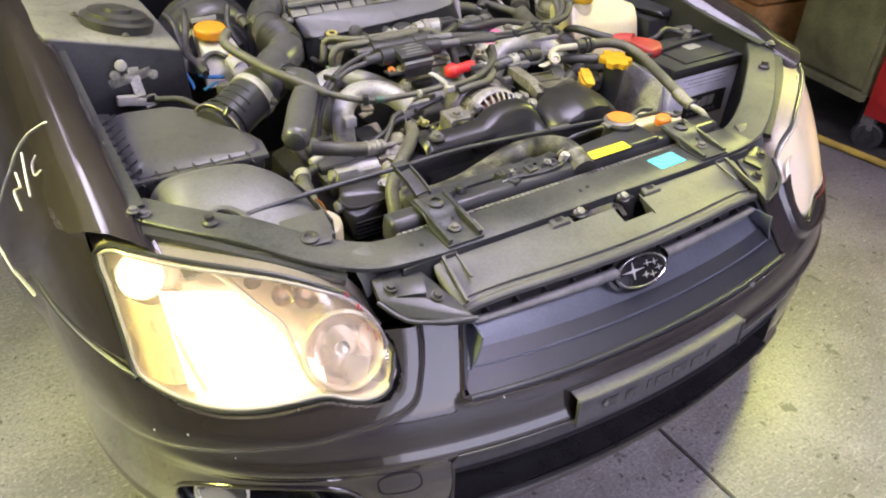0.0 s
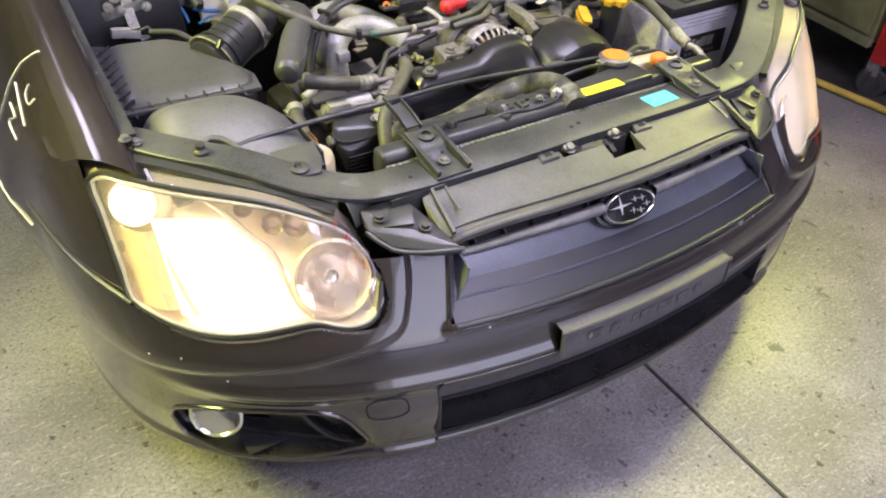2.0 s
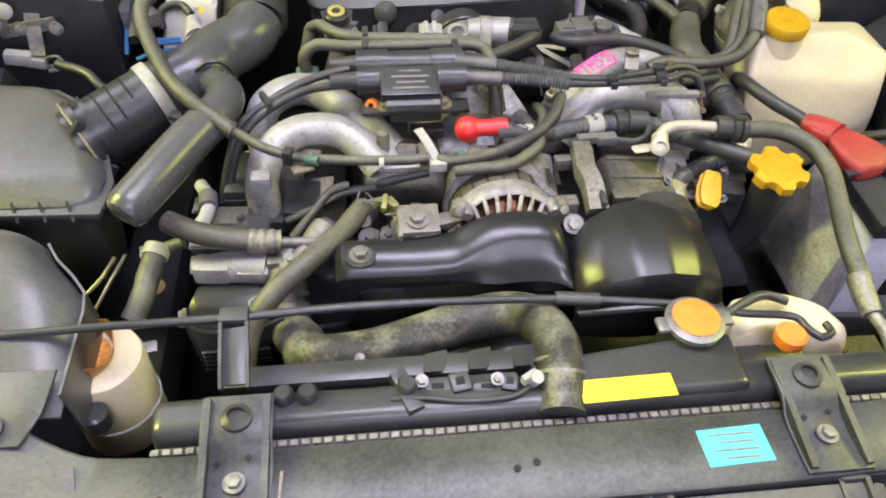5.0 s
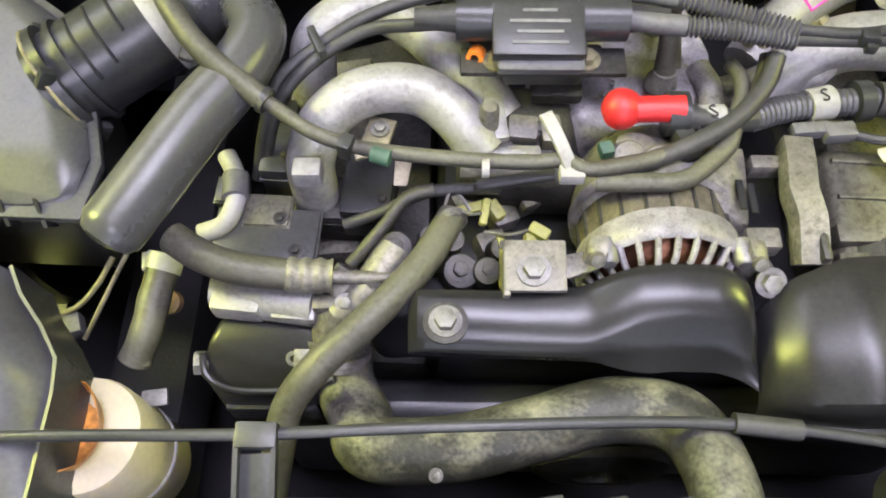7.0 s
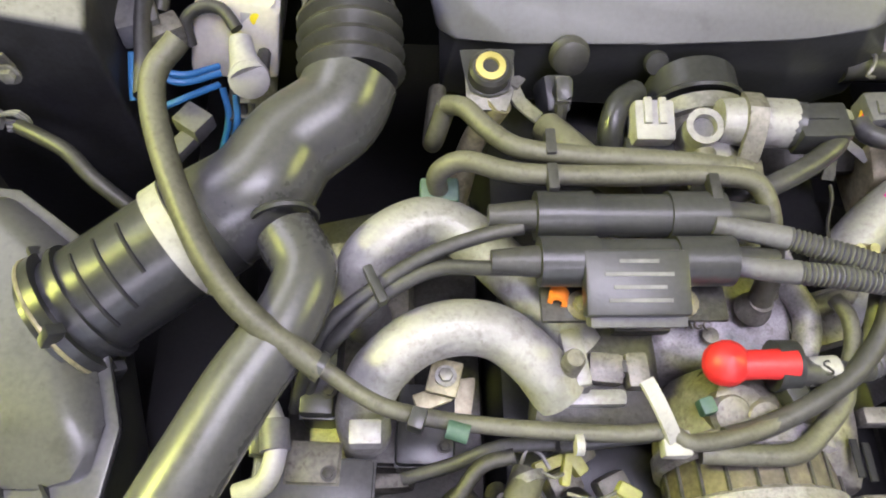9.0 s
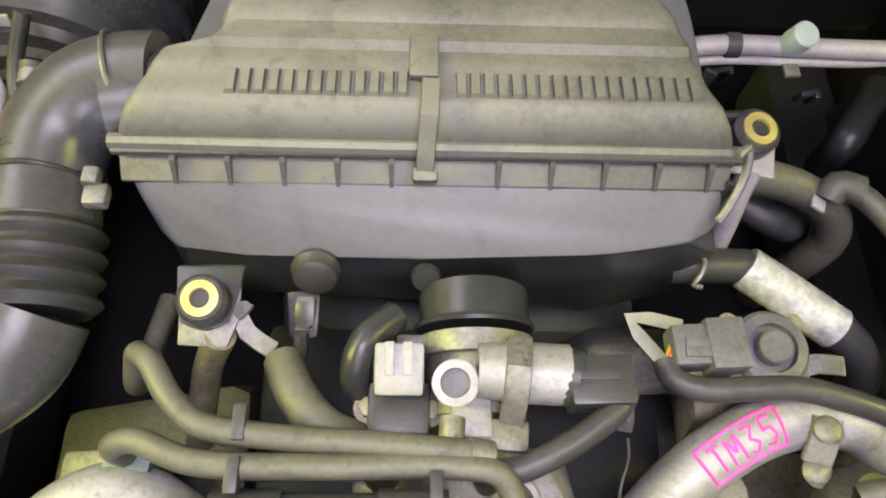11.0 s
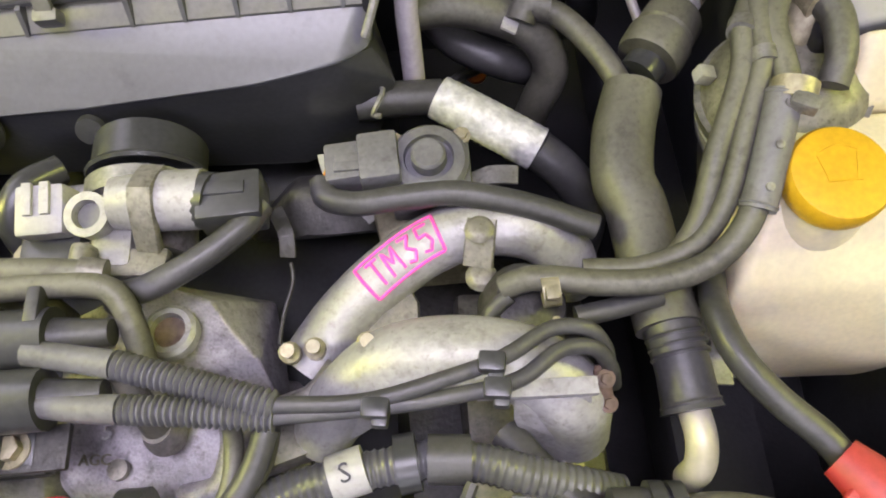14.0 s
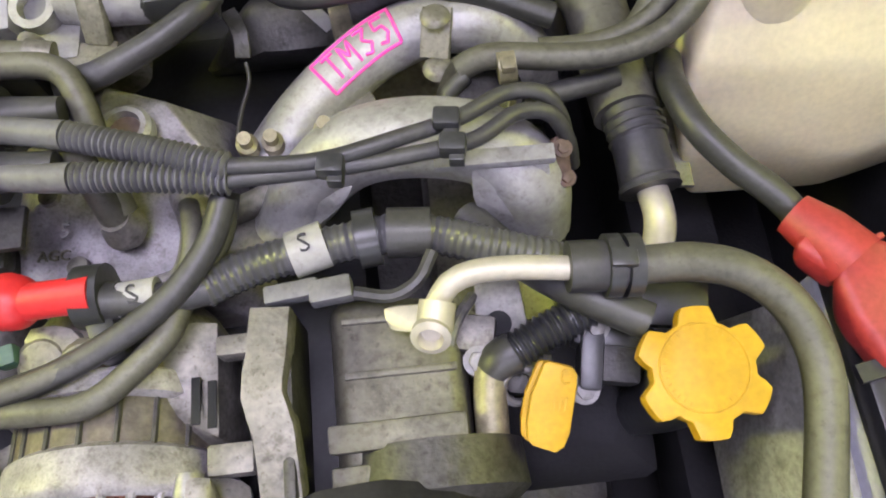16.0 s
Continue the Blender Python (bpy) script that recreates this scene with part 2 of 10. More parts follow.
BATTERY_WHITE = mat("pale_grey_battery_case", (0.62, 0.62, 0.70), 0.45, 0, 0.12, 25, 0.05, 0.2)
HEAT_SHIELD = mat("mottled_grey_plastic", (0.27, 0.266, 0.24), 0.6, 0, 0.35, 22, 0.2, 0.3, grime=0.6)
# faded plastic, base colour paled further for the light on the box front
FADED_LIT = mat("faded_lit_black_plastic", (0.140, 0.140, 0.154), 0.30, 0, 0.08, 7, 0.04, 0.3, (0.20, 0.20, 0.225), grime=0.25)
# body steel again, its colour darkened to hold the bay's shade
BODY_SHADED = mat("shaded_body_steel", (0.016, 0.017, 0.020), 0.45, 0.2, 0.3, 18, 0.1, 0.25, (0.09, 0.088, 0.08))
BODY_DUST = mat("dust_covered_body_steel", (0.020, 0.020, 0.024), 0.42, 0.1, 0.3, 14, 0.1, 0.95, (0.30, 0.295, 0.25), dcut=0.15, dlow=0.45, grime=0.6)
LENS_MILKY = hazy_lens("milky_lens", (1.0, 0.92, 0.80), 1.1)
LENS = hazy_lens("yellowed_lens", (1.0, 0.94, 0.87), 0.25)
FOG_GLASS = hazy_lens("clear_fog_glass", (0.96, 0.96, 0.96), 0.05)
LENS_RIM = mat("frosted_lens_edge", (0.42, 0.39, 0.36), 0.3, 0, 0.1, 30, 0.0, coat=0.5)
REFLECTOR = mat("lamp_reflector", (0.88, 0.82, 0.74), 0.24, 1.0, 0.06, 20, 0.0)
LAMP_SILVER = mat("yellowed_lamp_silver", (0.74, 0.66, 0.55), 0.30, 0.75, 0.10, 16, 0.0)
LAMP_TAN = mat("tan_lamp_reflector", (0.46, 0.33, 0.24), 0.22, 0.8, 0.1, 20, 0.0)
LIT = glow("lit_low_beam_bowl", (1.0, 0.86, 0.66), 2.2)
LIT_SOFT = glow("side_light_glow", (1.0, 0.88, 0.68), 1.5)
DIM_BOWL = glow("dim_lamp_bowl", (0.9, 0.74, 0.5), 0.5)
AMBER = mat("amber_indicator", (0.80, 0.66, 0.46), 0.25, 0.3, 0.1, 20, 0.0)
RED_SMEAR = mat("red_paint_smear", (0.50, 0.03, 0.06), 0.5, 0, 0.2, 60, 0.0)
BAND_BLACK = mat("satin_black_band", (0.014, 0.014, 0.016), 0.27, 0.0, 0.2, 14, 0.03, 0.2, (0.08, 0.078, 0.065))
GRILLE_BAND = mat("dull_black_band", (0.022, 0.024, 0.030), 0.40, 0.1, 0.12, 14, 0.02, 0.2, (0.1, 0.1, 0.1))
CHROME_BRIGHT = mat("bright_chrome_star", (0.86, 0.86, 0.90), 0.32, 0.7, 0.05, 20, 0.0)
WALL_PAINT = mat("workshop_wall_paint", (0.17, 0.165, 0.155), 0.7, 0, 0.2, 4, 0.2)
CEIL_PAINT = mat("workshop_ceiling_paint", (0.22, 0.22, 0.215), 0.8, 0, 0.15, 4, 0.2)
WOOD = mat("brown_wood", (0.30, 0.15, 0.05), 0.6, 0, 0.4, 14, 0.4)
CABINET = mat("olive_painted_metal", (0.14, 0.14, 0.075), 0.5, 0.1, 0.35, 9, 0.2)
RED_PAINT = mat("red_painted_steel", (0.42, 0.02, 0.02), 0.35, 0.1, 0.2, 10, 0.05)
YELLOW_PAINT = mat("yellow_floor_strip", (0.45, 0.33, 0.05), 0.6, 0, 0.3, 14, 0.2)
# near-black that puts the shade of gaps, holes and undersides into the colour
VOID = mat("shade_black", (0.012, 0.012, 0.014), 0.8, 0, 0.2, 20, 0.3)


def concrete():
    """Pale sealed concrete with chips, scuffs and oil specks."""
    m = mat("stained_concrete", (0.215, 0.207, 0.204), 0.36, 0, 0.38, 2.6, 0.34, fine=130)
    n, l = m.node_tree.nodes, m.node_tree.links
    b = n["Principled BSDF"]
    out = b.inputs["Base Color"].links[0].from_socket
    tc = next(q for q in n if q.type == "TEX_COORD")
    for scale, stretch, lo, hi, col, amount in ((2.6, (1, 1, 1), 0.50, 0.72, (0.12, 0.114, 0.105), 0.65), (34, (1, 1, 1), 0.60, 0.68, (0.12, 0.115, 0.10), 0.5), (90, (1, 1, 1), 0.58, 0.66, (0.17, 0.165, 0.15), 0.4), (7, (1, 1, 1), 0.60, 0.64, (0.19, 0.182, 0.165), 0.6), (11, (1.6, 1, 1), 0.63, 0.65, (0.05, 0.047, 0.042), 0.75), (16, (1, 9, 1), 0.64, 0.68, (0.18, 0.175, 0.16), 0.55), (24, (8, 1.2, 1), 0.66, 0.70, (0.50, 0.49, 0.47), 0.5), (70, (1, 1.5, 1), 0.625, 0.650, (0.035, 0.032, 0.028), 0.9), (38, (1, 1, 1), 0.635, 0.655, (0.03, 0.028, 0.024), 0.9), (30, (1, 5, 1), 0.58, 0.64, (0.42, 0.41, 0.39), 0.55), (170, (1, 1, 1), 0.55, 0.63, (0.10, 0.095, 0.085), 0.65), (120, (1, 1.4, 1), 0.60, 0.66, (0.48, 0.47, 0.45), 0.55)):
        mp = n.new("ShaderNodeMapping")
        mp.inputs["Scale"].default_value = stretch
        mp.inputs["Rotation"].default_value = (0, 0, 0.6)
        l.new(tc.outputs["Object"], mp.inputs["Vector"])
        ns = n.new("ShaderNodeTexNoise")
        ns.inputs["Scale"].default_value = scale
        ns.inputs["Detail"].default_value = 7
        ns.inputs["Roughness"].default_value = 0.62
        l.new(mp.outputs[0], ns.inputs["Vector"])
        mr = n.new("ShaderNodeMapRange")
        mr.inputs[1].default_value, mr.inputs[2].default_value, mr.inputs[4].default_value = lo, hi, amount
        l.new(ns.outputs[0], mr.inputs[0])
        mx = n.new("ShaderNodeMix")
        mx.data_type = "RGBA"
        l.new(mr.outputs[0], mx.inputs[0])
        l.new(out, mx.inputs[6])
        mx.inputs[7].default_value = (*col, 1)
        out = mx.outputs[2]
    l.new(out, b.inputs["Base Color"])
    return m


CONCRETE = concrete()


# ---- building helpers ----
def link_mesh(name, me, material, parent, label):
    me.transform(Matrix.Scale(UNIT, 4))
    for p in me.polygons:
        p.use_smooth = True
    me.set_sharp_from_angle(angle=radians(38))
    if material and not me.materials:
        me.materials.append(material)
    ob = new(name, me)
    if parent:
        ob.parent = parent
        if parent.type == "EMPTY":
            ob.matrix_parent_inverse = Matrix.Translation(parent.location).inverted()
    if label:
        ob["label"] = label
    return ob


def part(name, shape, material, parent, label=""):
    """Links a bmesh, or a pair of verts and faces, as one mesh object under a thing or a part."""
    me = bpy.data.meshes.new(name)
    if isinstance(shape, tuple):
        me.from_pydata([tuple(v) for v in shape[0]], [], shape[1])
        bm = bmesh.new()
        bm.from_mesh(me)
        bmesh.ops.recalc_face_normals(bm, faces=bm.faces)
        bm.to_mesh(me)
        bm.free()
    else:
        bmesh.ops.recalc_face_normals(shape, faces=shape.faces)
        shape.to_mesh(me)
        shape.free()
    return link_mesh(name, me, material, parent, label)


def thing(name, base, label, category, group="", kind=""):
    ob = new(name)
    ob.location = Vector(base) * UNIT
    ob.empty_display_size = 0.02
    return tagged(ob, label, category, group, kind)


def solid(name, shape, material, label, category, group="", kind=""):
    return tagged(part(name, shape, material, None), label, category, group, kind)


def smooth_line(points, step=0.006):
    """A rounded line through the points, evenly stepped."""
    p = [Vector(q) for q in points]
    if len(p) == 2:
        n = max(1, int((p[1] - p[0]).length / step))
        return [p[0].lerp(p[1], i / n) for i in range(n + 1)]
    p = [p[0] * 2 - p[1]] + p + [p[-1] * 2 - p[-2]]
    out = []
    for a, b, c, d in zip(p, p[1:], p[2:], p[3:]):
        n = max(2, min(14 if step > 0.002 else 90, int((c - b).length / step)))
        ta = max((b - a).length, 1e-6) ** 0.5
        tb = max((c - b).length, 1e-6) ** 0.5
        tc = max((d - c).length, 1e-6) ** 0.5
        m1 = (b - a) / ta - (c - a) / (ta + tb) + (c - b) / tb
        m2 = (c - b) / tb - (d - b) / (tb + tc) + (d - c) / tc
        for i in range(n):
            u = i / n
            out.append((2 * u ** 3 - 3 * u * u + 1) * b + (u ** 3 - 2 * u * u + u) * tb * m1 + (3 * u * u - 2 * u ** 3) * c + (u ** 3 - u * u) * tb * m2)
    out.append(p[-2])
    return out


def tube(points, r, seg=12, step=0.006, ribs=None, flat=1.0, caps=True):
    """A hose along points. r: a radius or one for each point. ribs: (pitch, depth) of rings round it."""
    line = smooth_line(points, step if not ribs else min(step, ribs[0] / 6))
    n = len(line)
    run = [0.0]
    for a, b in zip(line, line[1:]):
        run.append(run[-1] + (b - a).length)
    rr = [r] * len(points) if isinstance(r, (int, float)) else list(r)
    mark = [0.0]
    for a, b in zip(points, points[1:]):
        mark.append(mark[-1] + (Vector(b) - Vector(a)).length)
    rad = np.interp([u / run[-1] * mark[-1] for u in run], mark, rr)
    if ribs:
        rad = [q + ribs[1] * (0.5 - 0.5 * math.cos(2 * math.pi * u / ribs[0])) for q, u in zip(rad, run)]
    t0 = (line[1] - line[0]).normalized()
    side = t0.orthogonal().normalized() if abs(t0.z) > 0.95 else t0.cross(Vector((0, 0, 1))).normalized()
    verts, faces = [], []
    for i, q in enumerate(line):
        t = (line[min(i + 1, n - 1)] - line[max(i - 1, 0)]).normalized()
        side = (side - t * side.dot(t)).normalized()
        top = side.cross(t)
        for k in range(seg):
            a = 2 * math.pi * k / seg
            verts.append(q + side * math.cos(a) * rad[i] + top * math.sin(a) * rad[i] * flat)
    for i in range(n - 1):
        for k in range(seg):
            faces.append((i * seg + k, i * seg + (k + 1) % seg, (i + 1) * seg + (k + 1) % seg, (i + 1) * seg + k))
    if caps:
        faces.append(tuple(range(seg - 1, -1, -1)))
        faces.append(tuple((n - 1) * seg + k for k in range(seg)))
    return verts, faces


def strip(points, w, t, step=0.02, up=(0, 0, 1)):
    """A flat bar of width w and thickness t along points, lying flat."""
    line = smooth_line(points, step)
    prof = [(-0.5, -0.3), (-0.46, -0.5), (0.46, -0.5), (0.5, -0.3), (0.5, 0.3), (0.46, 0.5), (-0.46, 0.5), (-0.5, 0.3)]
    verts, faces, n = [], [], len(line)
    ws = w if isinstance(w, (list, tuple)) else [w] * len(points)
    wid = np.interp(np.linspace(0, 1, n), np.linspace(0, 1, len(ws)), ws)
    for i, q in enumerate(line):
        d = (line[min(i + 1, n - 1)] - line[max(i - 1, 0)]).normalized()
        side = d.cross(Vector(up)).normalized()
        top = side.cross(d)
        verts += [q + side * a * wid[i] + top * b * t for a, b in prof]
    for i in range(n - 1):
        faces += [(i * 8 + k, i * 8 + (k + 1) % 8, i * 8 + 8 + (k + 1) % 8, i * 8 + 8 + k) for k in range(8)]
    return verts, faces + [tuple(range(7, -1, -1)), tuple((n - 1) * 8 + k for k in range(8))]


def frame_of(where, axis=(0, 0, 1), turn=0.0):
    """A frame at a place with its z along axis, turned by degrees about it."""
    q = Vector(axis).normalized().to_track_quat("Z", "Y").to_matrix().to_4x4()
    return Matrix.Translation(where) @ q @ Matrix.Rotation(radians(turn), 4, "Z")


def lathe(profile, where, axis=(0, 0, 1), seg=24):
    """A turned body: profile of (radius, height) along the axis, closed at both ends."""
    m = frame_of(where, axis)
    verts = [m @ Vector((r * math.cos(2 * math.pi * k / seg), r * math.sin(2 * math.pi * k / seg), h)) for r, h in profile for k in range(seg)]
    faces = [(i * seg + k, i * seg + (k + 1) % seg, (i + 1) * seg + (k + 1) % seg, (i + 1) * seg + k) for i in range(len(profile) - 1) for k in range(seg)]
    faces += [tuple(range(seg - 1, -1, -1)), tuple((len(profile) - 1) * seg + k for k in range(seg))]
    return verts, faces


def hoop(profile, where, axis=(0, 0, 1), seg=32):
    """A turned ring: a closed profile of (radius, height), open in the middle."""
    m = frame_of(where, axis)
    n = len(profile)
    verts = [m @ Vector((r * math.cos(2 * math.pi * k / seg), r * math.sin(2 * math.pi * k / seg), h)) for r, h in profile for k in range(seg)]
    return verts, [(i * seg + k, i * seg + (k + 1) % seg, (i + 1) % n * seg + (k + 1) % seg, (i + 1) % n * seg + k) for i in range(n) for k in range(seg)]


def box(where, size, turn=(0, 0, 0), bevel=0.003, taper=1.0, segs=2):
    """A block with rounded edges about its centre; taper: the top's size against the bottom's."""
    bm = bmesh.new()
    bmesh.ops.create_cube(bm, size=1.0)
    for v in bm.verts:
        k = taper if v.co.z > 0 else 1.0
        v.co = Vector((v.co.x * size[0] * k, v.co.y * size[1] * k, v.co.z * size[2]))
    if bevel:
        bmesh.ops.bevel(bm, geom=list(bm.edges), offset=min(bevel, min(size) * 0.45), segments=segs, affect="EDGES", profile=0.6, clamp_overlap=True)
    bmesh.ops.transform(bm, matrix=pose(*where, *turn), verts=bm.verts)
    return bm


def plate(outline, thick, m=None, bevel=0.0015):
    """A plate of the outline (x, y), from z 0 up to its thickness, in the frame m."""
    bm = bmesh.new()
    f = bm.faces.new([bm.verts.new((x, y, 0)) for x, y in outline])
    ext = bmesh.ops.extrude_face_region(bm, geom=[f])
    bmesh.ops.translate(bm, vec=(0, 0, thick), verts=[v for v in ext["geom"] if isinstance(v, bmesh.types.BMVert)])
    if bevel:
        bmesh.ops.bevel(bm, geom=list(bm.edges), offset=bevel, segments=2, affect="EDGES", profile=0.6, clamp_overlap=True)
    if m:
        bmesh.ops.transform(bm, matrix=m, verts=bm.verts)
    return bm


def hull(points, bevel=0.006, segs=2):
    """The body spanned by a few corners, with rounded edges."""
    bm = bmesh.new()
    for q in points:
        bm.verts.new(q)
    bmesh.ops.convex_hull(bm, input=bm.verts)
    bmesh.ops.dissolve_limit(bm, angle_limit=radians(3), verts=bm.verts, edges=bm.edges)
    if bevel:
        bmesh.ops.bevel(bm, geom=list(bm.edges), offset=bevel, segments=segs, affect="EDGES", profile=0.6, clamp_overlap=True)
    return bm


def grid(fn, us, vs, thick=0.0, keep=None):
    """A sheet fn(u, v) over the values us and vs; keep(u, v) leaves cells out; thick gives it a back."""
    bm = bmesh.new()
    vv = [[bm.verts.new(fn(u, v)) for v in vs] for u in us]
    for i in range(len(us) - 1):
        for k in range(len(vs) - 1):
            if keep is None or keep((us[i] + us[i + 1]) / 2, (vs[k] + vs[k + 1]) / 2):
                bm.faces.new((vv[i][k], vv[i + 1][k], vv[i + 1][k + 1], vv[i][k + 1]))
    bmesh.ops.delete(bm, geom=[v for v in bm.verts if not v.link_faces], context="VERTS")
    if thick:
        bmesh.ops.recalc_face_normals(bm, faces=bm.faces)
        bmesh.ops.solidify(bm, geom=list(bm.faces), thickness=thick)
    return bm


def merged(*shapes):
    """Several shapes as one."""
    bm = bmesh.new()
    for s in shapes:
        if isinstance(s, tuple):
            me = bpy.data.meshes.new("tmp")
            me.from_pydata([tuple(v) for v in s[0]], [], s[1])
        else:
            me = bpy.data.meshes.new("tmp")
            s.to_mesh(me)
            s.free()
        bm.from_mesh(me)
        bpy.data.meshes.remove(me)
    return bm


def bolt(parent, where, axis=(0, 0, 1), r=0.006, material=None, name="bolt"):
    """A hexagon bolt head on its washer."""
    m = frame_of(where, axis)
    head = plate([(r * math.cos(math.pi * k / 3), r * math.sin(math.pi * k / 3)) for k in range(6)], r * 0.9, m, 0.0008)
    disc = lathe([(r * 1.5, -0.001), (r * 1.5, 0.001)], where, axis, 16)
    return part(name, merged(head, disc), material or STEEL, parent)


def ring(where, axis, r, tubr, seg=28, ring_seg=8):
    m = frame_of(where, axis)
    verts, faces = [], []
    for i in range(seg):
        a = 2 * math.pi * i / seg
        for k in range(ring_seg):
            b = 2 * math.pi * k / ring_seg
            verts.append(m @ Vector(((r + tubr * math.cos(b)) * math.cos(a), (r + tubr * math.cos(b)) * math.sin(a), tubr * math.sin(b))))
            faces.append((i * ring_seg + k, i * ring_seg + (k + 1) % ring_seg, ((i + 1) % seg) * ring_seg + (k + 1) % ring_seg, ((i + 1) % seg) * ring_seg + k))
    return verts, faces


def band(where, axis, r, w, t=0.0015, seg=24):
    """A hose clamp: a flat ring round an axis."""
    return lathe([(r, -w / 2), (r + t, -w / 2), (r + t, w / 2), (r, w / 2)], where, axis, seg)


def writing(name, text, m, size, material, parent, thick=0.0004):
    """Raised writing in the plane of m, centred on it."""
    cu = bpy.data.curves.new("tmp_text", "FONT")
    cu.body, cu.size, cu.align_x, cu.align_y, cu.extrude = text, size, "CENTER", "CENTER", thick
    cu.resolution_u = 2
    ob = bpy.data.objects.new("tmp_text", cu)
    scene.collection.objects.link(ob)
    me = bpy.data.meshes.new_from_object(ob.evaluated_get(bpy.context.evaluated_depsgraph_get()))
    bpy.data.objects.remove(ob)
    bpy.data.curves.remove(cu)
    me.transform(m)
    me.materials.clear()
    return link_mesh(name, me, material, parent, "")


def lerp(a, b, u):
    return a + (b - a) * u


def ease(a, b, u):
    u = min(max((u - a) / (b - a), 0), 1)
    return u * u * (3 - 2 * u)


def frange(a, b, n):
    return [a + (b - a) * i / n for i in range(n + 1)]

from mathutils.bvhtree import BVHTree

# ---- the workshop ----
solid("floor", grid(lambda x, y: (x, y, 0), frange(-5, 6, 22), frange(-4.6, 6, 22), 0.1), CONCRETE, "stained pale concrete workshop floor", "floor", kind="structure")
joint = hull([(0.195, -4.5, 0.004), (0.203, -4.5, 0.004), (0.207, 4.5, 0.004), (0.199, 4.5, 0.004), (0.195, -4.5, 0.001), (0.203, -4.5, 0.001), (0.207, 4.5, 0.001), (0.199, 4.5, 0.001)], 0)
solid("floor_joint", joint, DARK_STEEL, "dark worn joint line across the concrete floor", "floor joint", kind="structure")
for nm, c, sz in (("wall_back", (0.5, 6.0, 1.6), (11.2, 0.2, 3.4)), ("wall_right", (6.0, 0.7, 1.6), (0.2, 10.6, 3.4)), ("wall_left", (-5.0, 0.7, 1.6), (0.2, 10.6, 3.4))):
    solid(nm, box(c, sz, bevel=0), WALL_PAINT, "plain grey-painted workshop wall", "wall", kind="structure")
# unseen front wall, built round the assumed door opening
for nm, c, sz in (("wall_front_1", (-3.5, -4.7, 1.6), (3.2, 0.2, 3.4)), ("wall_front_2", (4.2, -4.7, 1.6), (3.8, 0.2, 3.4)), ("wall_front_3", (0.2, -4.7, 2.95), (4.2, 0.2, 0.7))):
    solid(nm, box(c, sz, bevel=0), WALL_PAINT, "plain grey-painted workshop wall beside the door", "wall", kind="structure")
solid("ground", grid(lambda x, y: (x, y, -0.02), frange(-30, 30, 6), frange(-40, -4.62, 6), 0.1), CONCRETE, "pale concrete yard before the workshop", "ground", kind="structure")
solid("ceiling", box((0.5, 0.7, 3.3), (11.2, 10.8, 0.16), bevel=0), CEIL_PAINT, "plain workshop ceiling", "ceiling", kind="structure")
# tube fixtures made up for the assumed side lamps
TUBE_GLOW = glow("lamp_tube_glow", (0.98, 1.0, 0.42), 9.0)
for lx, ly, lz in LAMPS:
    sd = 1 if lx > 0 else -1
    lamp = thing("assumed_lamp", (lx, ly, lz), "unseen yellow-green tube light assumed beside the car", "work light", "side lights")
    part("housing", box((lx + sd * 0.07, ly, lz), (0.08, 1.3, 0.26), bevel=0.01), WHITE, lamp)
    for dz in (-0.06, 0.06):
        part("tube", tube([(lx + sd * 0.012, ly - 0.6, lz + dz), (lx + sd * 0.012, ly + 0.6, lz + dz)], 0.014, 10, 0.3), TUBE_GLOW, lamp, "glowing fluorescent tube")
    for dy in (-0.5, 0.5):
        part("wire", tube([(lx + sd * 0.07, ly + dy, lz + 0.12), (lx + sd * 0.07, ly + dy, 3.23)], 0.004, 8, 0.5), STEEL, lamp)

# housings and glowing faces made up for the added fill panels
FILL_GLOW = glow("fill_panel_glow", (0.95, 0.88, 1.0), 5.0)
for px, py, pz, pw, pd, watts in FILL_PANELS:
    lamp = thing("fill_panel", (px, py, 3.22), "unseen flat cool white fill panel added above the car", "work light", "work lights")
    part("housing", box((px, py, pz + 0.035), (pw + 0.08, pd + 0.08, 0.06), bevel=0.01), WHITE, lamp)
    part("diffuser", box((px, py, pz), (pw, pd, 0.012), bevel=0.003), FILL_GLOW, lamp, "glowing white diffuser")
    for dx in (-0.45, 0.45):
        part("wire", tube([(px + pw * dx, py, pz + 0.06), (px + pw * dx, py, 3.23)], 0.004, 8, 0.5), STEEL, lamp)

# bench, cart and clutter beside the car
bench = thing("metal_cabinet", (2.16, 0.8, 0), "stained olive-painted metal cabinet with a dark gap below", "cabinet")
mb = pose(1.93, 0.80, 0, 0, 0, -99)


def placed(m, c, s, b=0.006):
    bm = box(c, s, bevel=b)
    bmesh.ops.transform(bm, matrix=m, verts=bm.verts)
    return bm


part("body", placed(mb, (0.01, 0.24, 0.60), (0.40, 0.44, 0.80)), CABINET, bench)
part("front_panel", placed(mb, (0.01, 0.012, 0.45), (0.37, 0.014, 0.44)), CABINET, bench)
part("front_panel", placed(mb, (0.01, 0.012, 0.83), (0.37, 0.014, 0.30)), CABINET, bench)
part("edge_rail", placed(mb, (0.01, 0.005, 0.205), (0.42, 0.03, 0.03)), CABINET, bench)
for dx in (-0.17, 0.19):
    part("foot", placed(mb, (dx, 0.40, 0.095), (0.04, 0.04, 0.19)), VOID, bench)
    part("foot", placed(mb, (dx, 0.10, 0.095), (0.04, 0.04, 0.19)), VOID, bench)
crate = thing("wooden_crate", (2.05, 1.35, 0), "brown wooden crate standing beside the cabinet", "crate")
